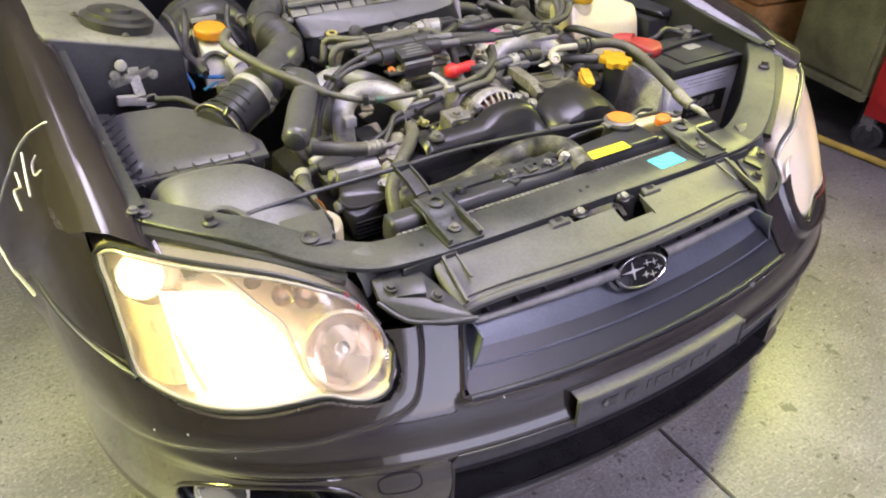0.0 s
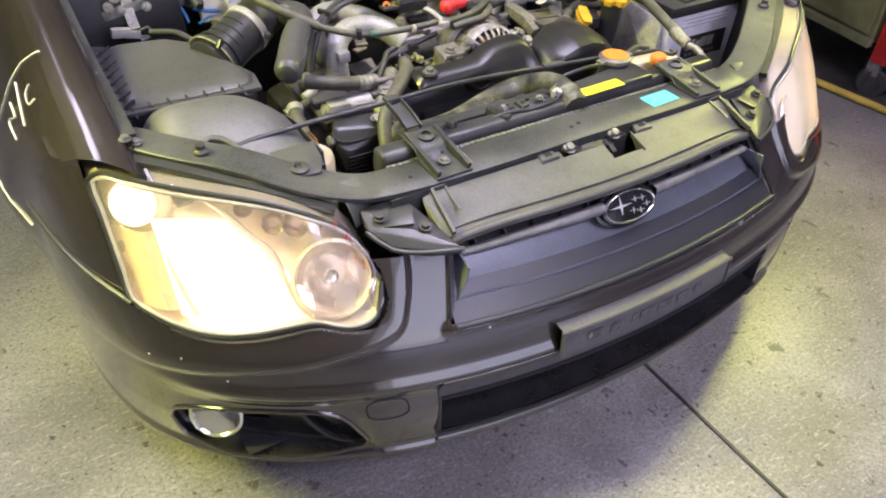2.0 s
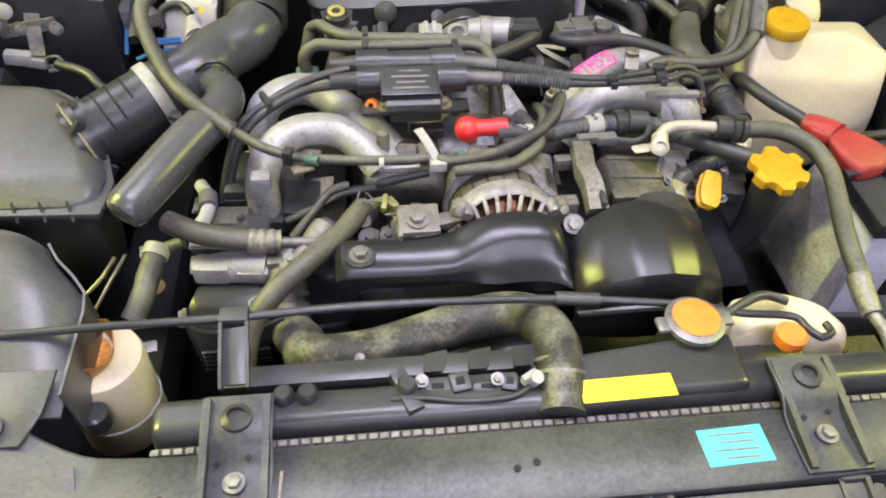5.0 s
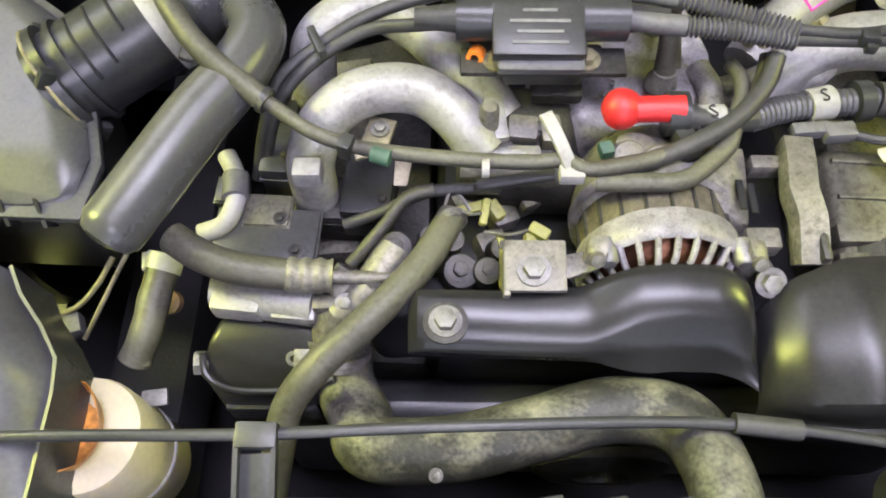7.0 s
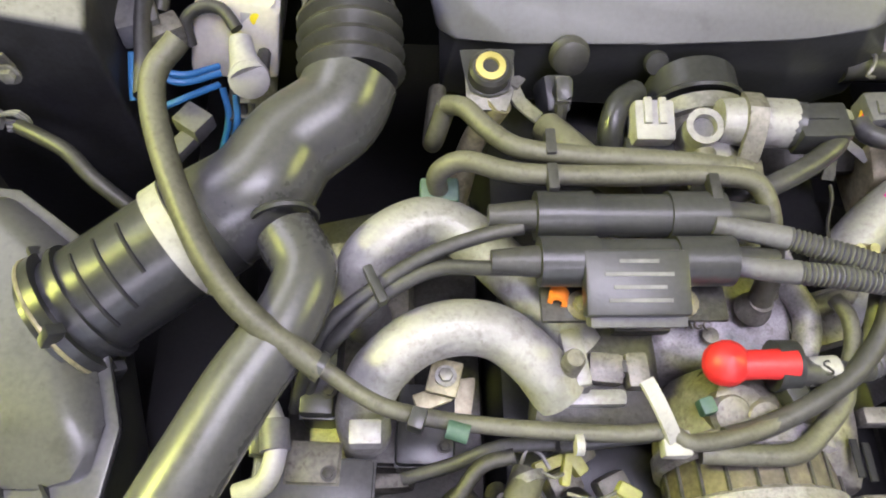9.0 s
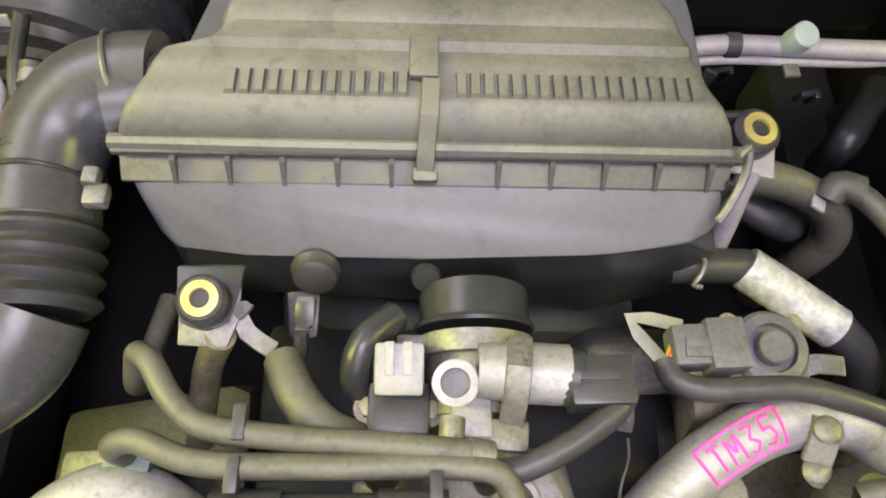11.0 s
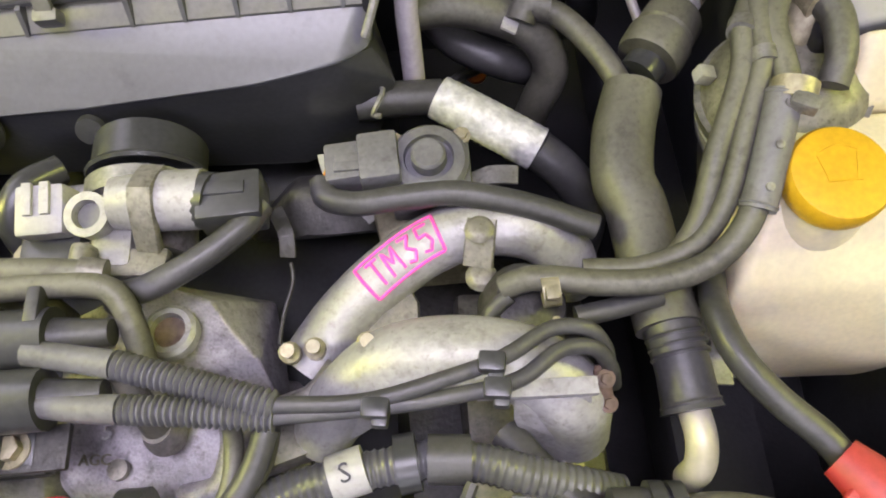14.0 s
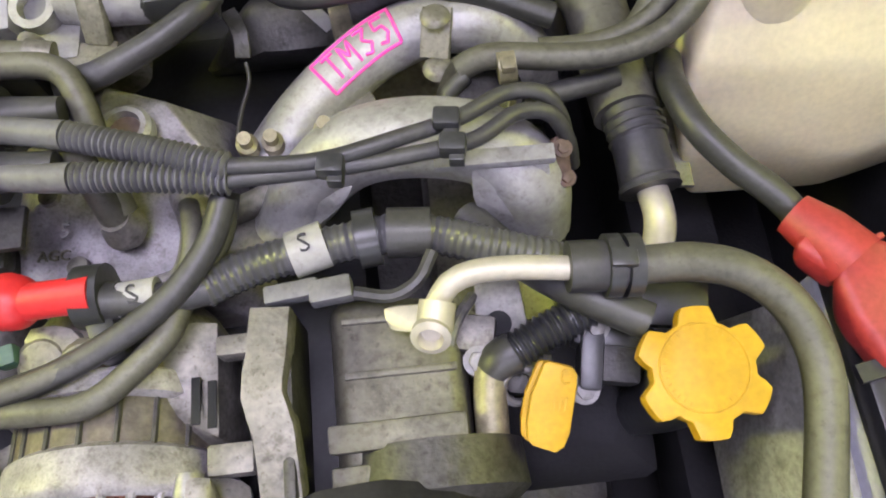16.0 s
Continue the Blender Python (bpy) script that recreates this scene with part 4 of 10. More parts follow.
def headlamp(s):
    lit = s < 0
    lamp = part("headlamp", grid(lambda k, v: lamp_skin(s, k, v, -0.075 + 0.02 * v) + Vector((-s * 0.015, 0, 0)), frange(0, 1, 24), frange(0, 1, 10), 0.003), LAMP_SILVER, car, "yellowed clear headlamp, lit" if lit else "yellowed milky headlamp")
    ks, vs = [0, 0.01, 0.03, 0.06] + frange(0.1, 1, 24), frange(0, 1, 12)
    part("lens", grid(lambda k, v: lamp_skin(s, k, v, 0.002), ks, vs), LENS if lit else LENS_MILKY, lamp, "hazy yellowed plastic lens").visible_shadow = False
    rim = [lamp_skin(s, k, 0, 0) for k in frange(0, 1, 16)] + [lamp_skin(s, 1, v, 0) for v in (0.25, 0.5, 0.75)] + [lamp_skin(s, k, 1, 0) for k in frange(1, 0, 16)] + [lamp_skin(s, 0, 0.5, 0)]
    part("gasket", tube(rim + [rim[0]], 0.0045, 8, 0.02, caps=False), PLASTIC, lamp)
    edge = [lamp_skin(s, k, 0.035, 0.001) for k in frange(0.02, 0.985, 18)] + [lamp_skin(s, 0.985, v, 0.001) for v in (0.25, 0.5, 0.75)] + [lamp_skin(s, k, 0.965, 0.001) for k in frange(0.985, 0.02, 18)] + [lamp_skin(s, 0.006, 0.5, 0.001)]
    part("lens_edge", tube(edge + [edge[0]], 0.0034, 8, 0.02, caps=False), LENS_RIM, lamp, "pale frosted edge of the lens")
    for v0 in (0.02, 0.98):
        part("chamber", grid(lambda k, v: lamp_skin(s, k, v0, -0.004 - 0.072 * v), frange(0, 1, 20), frange(0, 1, 3)), LAMP_SILVER, lamp)
    part("chamber", grid(lambda v, u: lamp_skin(s, 0.985, v, -0.004 - 0.07 * u), frange(0, 1, 8), frange(0, 1, 3)), LAMP_SILVER, lamp)
    # main beam bowl, round, on the inner side
    ax = Vector((s * 0.22, -0.86, 0.45)).normalized()
    c = lamp_place(s, 0.553, 0.556, 0.012)
    fz = 1.0 if lit else 0.85
    part("high_beam_ring", hoop([(r * fz, h) for r, h in ((0.061, -0.012), (0.067, -0.004), (0.0665, 0.004), (0.062, 0.007), (0.0585, 0.003), (0.057, -0.006))], c, ax, 44), LAMP_SILVER, lamp, "round silver ring")
    bowl = part("high_beam_bowl", lathe([(r * fz, h) for r, h in ((0.0, -0.052), (0.010, -0.052), (0.026, -0.046), (0.042, -0.034), (0.053, -0.018), (0.058, -0.002), (0.0595, -0.002), (0.055, -0.02), (0.04, -0.042), (0.01, -0.058))], c, ax, 44), REFLECTOR, lamp, "clear round main beam bowl")
    part("bulb_shield", lathe([(0.004, -0.045), (0.006, -0.03), (0.011, -0.026), (0.0125, -0.017), (0.010, -0.009), (0.006, -0.004), (0, -0.0035)], c, ax, 24), CHROME, bowl, "domed bulb shield")
    # low beam reflector, lit on one side, behind a slanting rib
    ax2 = Vector((s * 0.46, -0.76, 0.44)).normalized()
    c2 = lamp_place(s, 0.682, 0.563, 0.012)
    low = part("low_beam_bowl", grid(lambda k, v: lamp_skin(s, k, v, -0.016 - 0.04 * math.sin(math.pi * (k - 0.30) / 0.52) * math.sin(math.pi * v)), frange(0.30, 0.82, 26), frange(0.02, 0.80, 14), 0.002, lambda k, v: v < 0.76 - 0.52 * max(0, (0.56 - k) / 0.26) ** 1.2 and v > 0.8 * (k - 0.74)), LIT if lit else DIM_BOWL, lamp, "lit low beam reflector" if lit else "dim low beam reflector")
    part("bulb", lathe([(0.009, -0.046), (0.009, -0.014), (0.005, -0.008), (0, -0.008)], c2, ax2, 14), LIT if lit else CHROME, low)
    part("divider", tube([lamp_place(s, a, z, 0.010) for a, z in ((0.735, 0.690), (0.690, 0.668), (0.655, 0.628), (0.628, 0.598), (0.621, 0.560), (0.612, 0.520), (0.594, 0.497))], [0.003, 0.005, 0.0055, 0.0055, 0.0045, 0.004, 0.003], 10, 0.008), LAMP_SILVER, lamp, "slanting silver rib")
    # small reflectors over the main beam
    for a, z, r in ((0.612, 0.634, 0.017), (0.580, 0.632, 0.020), (0.648, 0.655, 0.013)):
        q = lamp_place(s, a, z, 0.022)
        part("small_reflector", lathe([(0.002, -0.012), (r * 0.7, -0.008), (r, 0.0), (r * 1.08, 0.001), (r * 0.9, -0.01)], q, ax, 20), LAMP_TAN, lamp, "small tan round reflector")
    # side light and indicator at the outer end
    c3 = lamp_place(s, 0.792, 0.652, 0.020)
    part("side_light", lathe([(0.004, -0.022), (0.022, -0.014), (0.036, 0.002), (0.038, 0.002), (0.028, -0.016)], c3, ax2, 28), LIT_SOFT if lit else REFLECTOR, lamp, "round side light reflector")
    part("indicator", grid(lambda u, v: lamp_place(s, lerp(0.775, 0.832, u), lerp(0.498, 0.612, v), 0.030 - 0.016 * math.sin(math.pi * u)), frange(0, 1, 10), frange(0, 1, 8), 0.003), AMBER, lamp, "amber indicator bowl")
    part("indicator_rib", tube([lamp_place(s, a, z, 0.012) for a, z in ((0.776, 0.625), (0.772, 0.58), (0.764, 0.535), (0.755, 0.50))], 0.004, 8, 0.01), LAMP_SILVER, lamp)
    return lamp


lampL, lampR = headlamp(-1), headlamp(1)
random.seed(5)
smear = [(0.524, 0.625), (0.514, 0.612), (0.509, 0.598), (0.506, 0.583), (0.504, 0.571)]
for k, (a, z) in enumerate(smear):
    for j in range(3 if k < 3 else 2):
        aa, zz = a + random.uniform(-0.004, 0.004), z + random.uniform(-0.006, 0.006)
        q = lamp_skin(-1, (aa - 0.484) / 0.358, (zz - lamp_bot(aa)) / max(0.01, lamp_top(aa) - lamp_bot(aa)), 0.0035)
        part("red_mark", tube([q + Vector((random.uniform(-0.003, 0.003), 0, 0.006)), q, q + Vector((random.uniform(-0.002, 0.002), 0, -0.007))], [0.0012, 0.0026, 0.001], 6, 0.004, flat=0.35), RED_SMEAR, lampL, "red paint smear" if k + j == 0 else "")


# ---- wings ----
def wing(s):
    """Front wing from the lamp to the scuttle, with its inner flange."""
    prof = [(0.755, 0.702), (0.775, 0.728), (0.795, 0.738), (0.82, 0.742), (0.845, 0.734), (0.870, 0.712), (0.895, 0.672), (0.916, 0.62), (0.930, 0.56), (0.936, 0.50), (0.938, 0.44), (0.938, 0.36)]

    def at(w, v):
        i = v * (len(prof) - 1)
        j = min(int(i), len(prof) - 2)
        am, z = (lerp(prof[j][0], prof[j + 1][0], i - j), lerp(prof[j][1], prof[j + 1][1], i - j))
        hi = ease(0.69, 0.71, z)
        a0 = min(0.847, am - 0.001)
        a = lerp(a0, am, min(1, w / 0.3))
        y = nose(a) + lean(min(z, 0.69)) + 0.004
        y = max(y, lerp(0.0, 0.200, hi))
        u = max(0, (w - 0.3) / 0.7)
        rise = 0.105 * ease(0, 0.5, u) * ease(0.55, 0.75, z)
        wide = 0.050 * ease(0, 0.14, u) * math.exp(-((z - 0.50) / 0.13) ** 2)
        return Vector((s * (a + wide), lerp(y, 1.75, u), z + rise - 0.024 * hi * (1 - ease(0, 0.10, u))))

    ob = part("front_wing", grid(at, frange(0, 0.3, 14)[:-1] + frange(0.3, 1, 22), frange(0, 1, 44)), PAINT, car, "glossy black front wing")
    return ob


wingL, wingR = wing(-1), wing(1)

for s in (-1, 1):
    wheel = part("wheel", lathe([(0.20, -0.09), (0.30, -0.095), (0.325, -0.08), (0.333, -0.04), (0.333, 0.04), (0.325, 0.08), (0.30, 0.095), (0.20, 0.09)], (s * 0.79, 0.86, 0.333), (1, 0, 0), 40), RUBBER, car, "black rubber tyre")
    part("rim", lathe([(0.03, -0.06), (0.20, -0.07), (0.205, 0.07), (0.18, 0.06), (0.03, 0.03)], (s * 0.79, 0.86, 0.333), (s, 0, 0), 30), ALU, wheel)

# handwritten white marks and a thin white line, laid on the wing's skin
WING_SKIN = BVHTree.FromPolygons([v.co.copy() for v in wingL.data.vertices], [tuple(p.vertices) for p in wingL.data.polygons])


def pen(points, r=0.0021):
    line = []
    for q in smooth_line(points, 0.008):
        at, way, _, _ = WING_SKIN.find_nearest(q * UNIT)
        line.append((at + way * 0.0008 * (1 if way.x < 0 else -1)) / UNIT)
    part("white_mark", tube(line, r, 6, 0.008, flat=0.6), MARKER, wingL)


pen([(-0.840, 0.565, 0.7725), (-0.871, 0.597, 0.747), (-0.898, 0.631, 0.705), (-0.927, 0.652, 0.649), (-0.955, 0.673, 0.591), (-0.979, 0.691, 0.536)])
# thin white line running forward along the wing
pen([(-0.979, 0.691, 0.536), (-0.982, 0.632, 0.523), (-0.971, 0.550, 0.502), (-0.951, 0.488, 0.478)], 0.0014)
pen([(-0.913, 0.607, 0.670), (-0.9145, 0.560, 0.664), (-0.923, 0.585, 0.646), (-0.924, 0.525, 0.637)], 0.0018)
pen([(-0.893, 0.605, 0.707), (-0.904, 0.497, 0.676)], 0.0018)
pen([(-0.8742, 0.5335, 0.731), (-0.884, 0.538, 0.7144), (-0.8854, 0.508, 0.7066), (-0.8734, 0.4875, 0.724)], 0.0018)

# ---- engine bay: the car's steel ----
for s in (-1, 1):
    part("inner_wing", grid(lambda y, v: Vector((s * lerp(0.765 + 0.01 * ease(0.3, 0.9, y), 0.735, min(1, v * 1.2)), y, lerp(0.715 + 0.10 * ease(0.3, 1.05, y), 0.30, v ** 1.1))), frange(0.27, 1.45, 24), frange(0, 1, 10), 0.003), BODY_SHADED, car, "inner wing panel in shade-darkened grey")
    part("wing_flange", strip([(s * 0.772, 0.30, 0.716), (s * 0.776, 0.55, 0.745), (s * 0.782, 0.85, 0.806), (s * 0.79, 1.3, 0.835)], 0.045, 0.006), BODY_GREY, car)
    for yb in (0.285, 0.50, 0.78):
        bolt(car, (s * 0.77, yb, 0.722 + 0.09 * ease(0.3, 1.05, yb)), r=0.007)
    # strut tower
    tw = part("strut_tower", hull([(s * 0.80, 0.80, 0.40), (s * 0.525, 0.80, 0.40), (s * 0.79, 0.82, 0.832), (s * 0.53, 0.82, 0.762), (s * 0.80, 0.85, 0.842), (s * 0.535, 0.85, 0.775), (s * 0.80, 1.16, 0.845), (s * 0.535, 1.16, 0.78), (s * 0.80, 1.2, 0.4), (s * 0.52, 1.2, 0.4)], 0.020, 3), BODY_DUST, car, "dusty grey strut tower")
    cx, cy, tilt = s * 0.635, 0.925, Vector((-s * 0.24, 0, 1))
    zt = 0.775 + 0.25 * 0.10
    part("strut_mount", lathe([(0.074, -0.004), (0.076, 0.014), (0.062, 0.018), (0.060, 0.026), (0.03, 0.028), (0.028, 0.036), (0.0, 0.037)], (cx, cy, zt + 0.006), tilt, 36), RUBBER, tw, "black rubber strut top mount")
    for k in range(3):
        bx = 0.088 * math.cos(2.1 * k + 0.5)
        bolt(tw, (cx + bx, cy + 0.088 * math.sin(2.1 * k + 0.5), zt + 0.008 + s * 0.25 * bx), tilt, r=0.005)
firewall = part("firewall", merged(box((0, 1.30, 0.50), (1.56, 0.02, 0.72), (4, 0, 0), 0.004), box((0, 1.24, 0.865), (1.5, 0.16, 0.02), (0, 0, 0), 0.008), box((0.3, 1.27, 0.62), (0.5, 0.02, 0.2), (4, 0, 0), 0.02)), BODY_SHADED, car, "firewall and scuttle in shade-darkened grey")
# tray and rails coloured near-black so the depth of the bay reads as shade
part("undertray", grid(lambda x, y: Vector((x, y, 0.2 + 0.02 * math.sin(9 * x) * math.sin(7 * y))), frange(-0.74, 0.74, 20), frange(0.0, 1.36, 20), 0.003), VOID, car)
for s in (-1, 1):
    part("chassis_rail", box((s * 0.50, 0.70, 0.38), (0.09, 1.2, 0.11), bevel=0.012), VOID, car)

# radiator support panel
sup = part("radiator_support", strip([(-0.765, 0.315, 0.706), (-0.70, 0.25, 0.699), (-0.62, 0.185, 0.688), (-0.54, 0.125, 0.662), (-0.46, 0.085, 0.643), (-0.40, 0.077, 0.638), (0, 0.074, 0.637), (0.40, 0.077, 0.638), (0.46, 0.085, 0.643), (0.54, 0.125, 0.662), (0.62, 0.185, 0.688), (0.70, 0.25, 0.699), (0.765, 0.315, 0.706)], [0.06, 0.065, 0.07, 0.075, 0.08, 0.082, 0.082, 0.082, 0.08, 0.075, 0.07, 0.065, 0.06], 0.012), BODY_GREY, car, "dusty black radiator support panel")
part("front_flange", grid(lambda x, v: Vector((x, 0.034 - 0.004 * v, 0.634 - 0.05 * v)), frange(-0.42, 0.42, 16), frange(0, 1, 3), 0.003), BODY_GREY, sup)
for s in (-1, 1):
    top_b = [(s * 0.472, 0.050, 0.624), (s * 0.425, 0.052, 0.626), (s * 0.386, 0.034, 0.620), (s * 0.362, -0.045, 0.600), (s * 0.352, -0.082, 0.590), (s * 0.400, -0.062, 0.590), (s * 0.452, -0.030, 0.594), (s * 0.476, 0.012, 0.610)]
    brk_l = part("lamp_bracket", hull(top_b + [(x, y, z - 0.014) for x, y, z in top_b], 0.003), PLASTIC, sup, "dusty black lamp mounting bracket")
    part("edge", tube([(s * 0.350, -0.084, 0.590), (s * 0.400, -0.066, 0.589), (s * 0.454, -0.034, 0.592), (s * 0.480, 0.010, 0.608)], 0.004, 8, 0.02), PLASTIC, brk_l)
    part("step", box((s * 0.420, 0.012, 0.6155), (0.050, 0.040, 0.006), (12, s * 6, s * 25), 0.002), PLASTIC, brk_l)
    bolt(sup, (s * 0.451, 0.020, 0.621), (0, -0.2, 1), 0.0075, DARK_STEEL)
    bolt(sup, (s * 0.389, -0.024, 0.610), (0, -0.3, 1), 0.0075, DARK_STEEL)
    part("corner_brace", strip([(s * 0.475, 0.10, 0.652), (s * 0.468, 0.065, 0.640), (s * 0.462, 0.05, 0.60)], 0.05, 0.004), BODY_GREY, sup)
    part("seal_strip", strip([(s * 0.80, 0.285, 0.70), (s * 0.70, 0.195, 0.688), (s * 0.60, 0.12, 0.662), (s * 0.51, 0.06, 0.632)], 0.02, 0.012), PLASTIC, sup)
for q in ((-0.366, 0.067, 0.645), (-0.016, 0.069, 0.645), (0.005, 0.074, 0.645)):
    part("hole", lathe([(0.004, 0), (0.004, 0.0008)], q, (0, 0, 1), 12), VOID, sup)
part("plug", lathe([(0.013, 0), (0.013, 0.008), (0.008, 0.012), (0.008, 0.02), (0, 0.021)], (-0.67, 0.219, 0.698), (0, 0, 1), 16), RUBBER, sup, "black rubber buffer")
part("plug", lathe([(0.013, 0), (0.013, 0.008), (0.008, 0.012), (0.008, 0.02), (0, 0.021)], (0.67, 0.219, 0.698), (0, 0, 1), 16), RUBBER, sup, "black rubber buffer")
bolt(sup, (-0.755, 0.282, 0.712), r=0.007)
sticker = part("sticker", plate([(-0.036, -0.021), (0.036, -0.021), (0.036, 0.021), (-0.036, 0.021)], 0.0006, frame_of((0.217, 0.075, 0.6432), (0, 0, 1), 2), 0), CYAN, sup, "turquoise paper sticker")
for k in range(4):
    part("print_bar", box((0.217 + 0.004 * (k % 2), 0.088 - 0.009 * k, 0.6441), (0.05 - 0.012 * (k % 2), 0.0022, 0.0004), bevel=0), GREY_INK, sticker)

# air guide over the grille
def lip_line(x):
    """The front edge of the air guide, bent down at its ends."""
    k = abs(x) / 0.352
    return Vector((x * 1.03, gfront(x * 1.02, 0.590) + 0.006, 0.606 - 0.022 * k ** 6))


def guide(x, v):
    q = lip_line(x)
    return Vector((lerp(x, q.x, v), lerp(0.030, q.y, v), lerp(0.629, q.z, ease(0.0, 1.0, v)) - 0.003 * math.sin(math.pi * v)))


def guide_keep(x, v):
    return not ((-0.075 < x < 0.105 and v < 0.16) or (0.018 < x < 0.088 and v < 0.46))


guide_ob = part("air_guide", grid(guide, sorted(frange(-0.352, 0.352, 32) + [-0.0751, 0.0179, 0.0185, 0.0875, 0.0881, 0.1051]), frange(0, 1, 26), 0.004, guide_keep), GUIDE_PLASTIC, car, "dusty black plastic air guide above the grille")
part("front_lip", tube([lip_line(x) + Vector((0, 0.002, -0.004)) for x in frange(-0.352, 0.352, 24)], 0.0075, 10, 0.02), GUIDE_PLASTIC, guide_ob, "rounded front lip")
part("lip_face", grid(lambda x, v: lip_line(x) + Vector((0, -0.004 + 0.03 * v, -0.007 - 0.008 * v)), frange(-0.352, 0.352, 24), frange(0, 1, 2), 0.003), GUIDE_PLASTIC, guide_ob)
part("crease_line", tube([lip_line(x) + Vector((0, 0.020, 0.0035)) for x in frange(-0.345, 0.345, 24)], 0.0022, 6, 0.02), GUIDE_PLASTIC, guide_ob)
for s in (-1, 1):
    tabm = [(s * 0.345, 0.034, 0.632), (s * 0.318, 0.034, 0.632), (s * 0.320, -0.02, 0.618), (s * 0.352, -0.055, 0.602)]
    part("tab", strip([tabm[0], tabm[3]], 0.006, 0.010), GUIDE_PLASTIC, guide_ob)
    part("tab", strip([tabm[1], tabm[2]], 0.005, 0.003), GUIDE_PLASTIC, guide_ob)
    part("tab", strip([tabm[0], tabm[1]], 0.006, 0.008), GUIDE_PLASTIC, guide_ob)
    part("side_wall", hull([(s * 0.352, 0.03, 0.63), (s * 0.368, 0.028, 0.626), (s * 0.366, -0.050, 0.592), (s * 0.352, -0.055, 0.598), (s * 0.370, -0.02, 0.585)], 0.003), GUIDE_PLASTIC, guide_ob)
for q in ((-0.104, 0.026, 0.631), (0.123, 0.026, 0.631)):
    tab_ = part("clip_tab", hull([Vector(q) + Vector(d) for d in ((-0.016, 0.012, -0.004), (0.016, 0.012, -0.004), (-0.022, -0.014, -0.006), (0.022, -0.014, -0.006), (-0.015, 0.011, 0.003), (0.015, 0.011, 0.003), (-0.018, -0.012, 0.001), (0.018, -0.012, 0.001))], 0.0015), GUIDE_PLASTIC, guide_ob)
    part("clip_hole", box(Vector(q) + Vector((0.001, 0.001, 0.0026)), (0.015, 0.012, 0.001), (5, 0, 0), 0), VOID, tab_)
part("gusset", hull([(0.089, 0.020, 0.632), (0.092, 0.020, 0.632), (0.089, -0.032, 0.6175), (0.092, -0.032, 0.6175), (0.089, -0.010, 0.600), (0.092, -0.010, 0.600)], 0.001), GUIDE_PLASTIC, guide_ob)
# bonnet catch
catch = thing("bonnet_catch", (0.0, 0.03, 0.56), "black steel bonnet catch with two zinc bolts", "bonnet catch")
part("back_plate", hull([(-0.08, 0.036, 0.622), (0.09, 0.036, 0.622), (-0.08, 0.03, 0.55), (0.09, 0.03, 0.55), (-0.08, 0.026, 0.622), (0.09, 0.026, 0.622), (-0.08, 0.02, 0.55), (0.09, 0.02, 0.55)], 0.002), DARK_STEEL, catch)
part("hook", hull([(-0.025, 0.03, 0.628), (0.03, 0.03, 0.628), (-0.02, 0.0, 0.615), (0.025, 0.0, 0.615), (-0.02, 0.02, 0.59), (0.025, 0.02, 0.59)], 0.004), DARK_STEEL, catch)
part("hook", hull([(0.036, 0.03, 0.625), (0.048, 0.03, 0.625), (0.036, 0.0, 0.61), (0.048, 0.0, 0.61), (0.042, 0.02, 0.585)], 0.002), DARK_STEEL, catch)
part("lever", strip([(-0.05, 0.028, 0.618), (-0.02, 0.016, 0.622), (0.02, 0.018, 0.618), (0.055, 0.024, 0.612)], 0.01, 0.006), DARK_STEEL, catch)
for bx in (-0.053, 0.055):
    part("ear", box((bx, 0.029, 0.629), (0.032, 0.024, 0.006), (-25, 0, 0), 0.002), DARK_STEEL, catch)
    bolt(catch, (bx, 0.026, 0.633), (0, -0.45, 0.9), 0.0085)
part("white_clip", box((-0.16, 0.036, 0.618), (0.008, 0.01, 0.012), bevel=0.003), WHITE, catch)

# ---- radiator ----
rad = thing("radiator", (0.03, 0.15, 0.22), "aluminium radiator with a black plastic top tank", "radiator")
part("core", box((0.02, 0.135, 0.42), (0.72, 0.03, 0.40), bevel=0.002), DARK_STEEL, rad)
part("tank", merged(hull([(-0.385, 0.128, 0.628), (0.435, 0.128, 0.628), (-0.385, 0.18, 0.628), (0.435, 0.18, 0.628), (-0.385, 0.134, 0.655), (0.435, 0.134, 0.655), (-0.385, 0.174, 0.655), (0.435, 0.174, 0.655), (-0.385, 0.13, 0.60), (0.435, 0.13, 0.60), (-0.385, 0.18, 0.60), (0.435, 0.18, 0.60)], 0.012, 3), hull([(0.055, 0.13, 0.61), (0.262, 0.13, 0.61), (0.055, 0.21, 0.61), (0.262, 0.225, 0.61), (0.062, 0.136, 0.660), (0.255, 0.136, 0.662), (0.062, 0.19, 0.660), (0.255, 0.21, 0.662)], 0.008, 3)), PLASTIC, rad, "dusty black plastic top tank")
for k in range(70):
    xk = -0.38 + k * 0.01165
    part("fin", box((xk, 0.1215, 0.638), (0.0092, 0.007, 0.003), bevel=0.001, segs=1), STEEL, rad)
part("seam", box((0.024, 0.122, 0.633), (0.81, 0.012, 0.006), bevel=0.001), DARK_STEEL, rad)
cap_c = Vector((0.213, 0.216, 0.668))
neck = part("filler_neck", lathe([(0.034, -0.045), (0.03, -0.01), (0.03, 0.0), (0.033, 0.002)], cap_c, (0, 0, 1), 24), PLASTIC, rad)
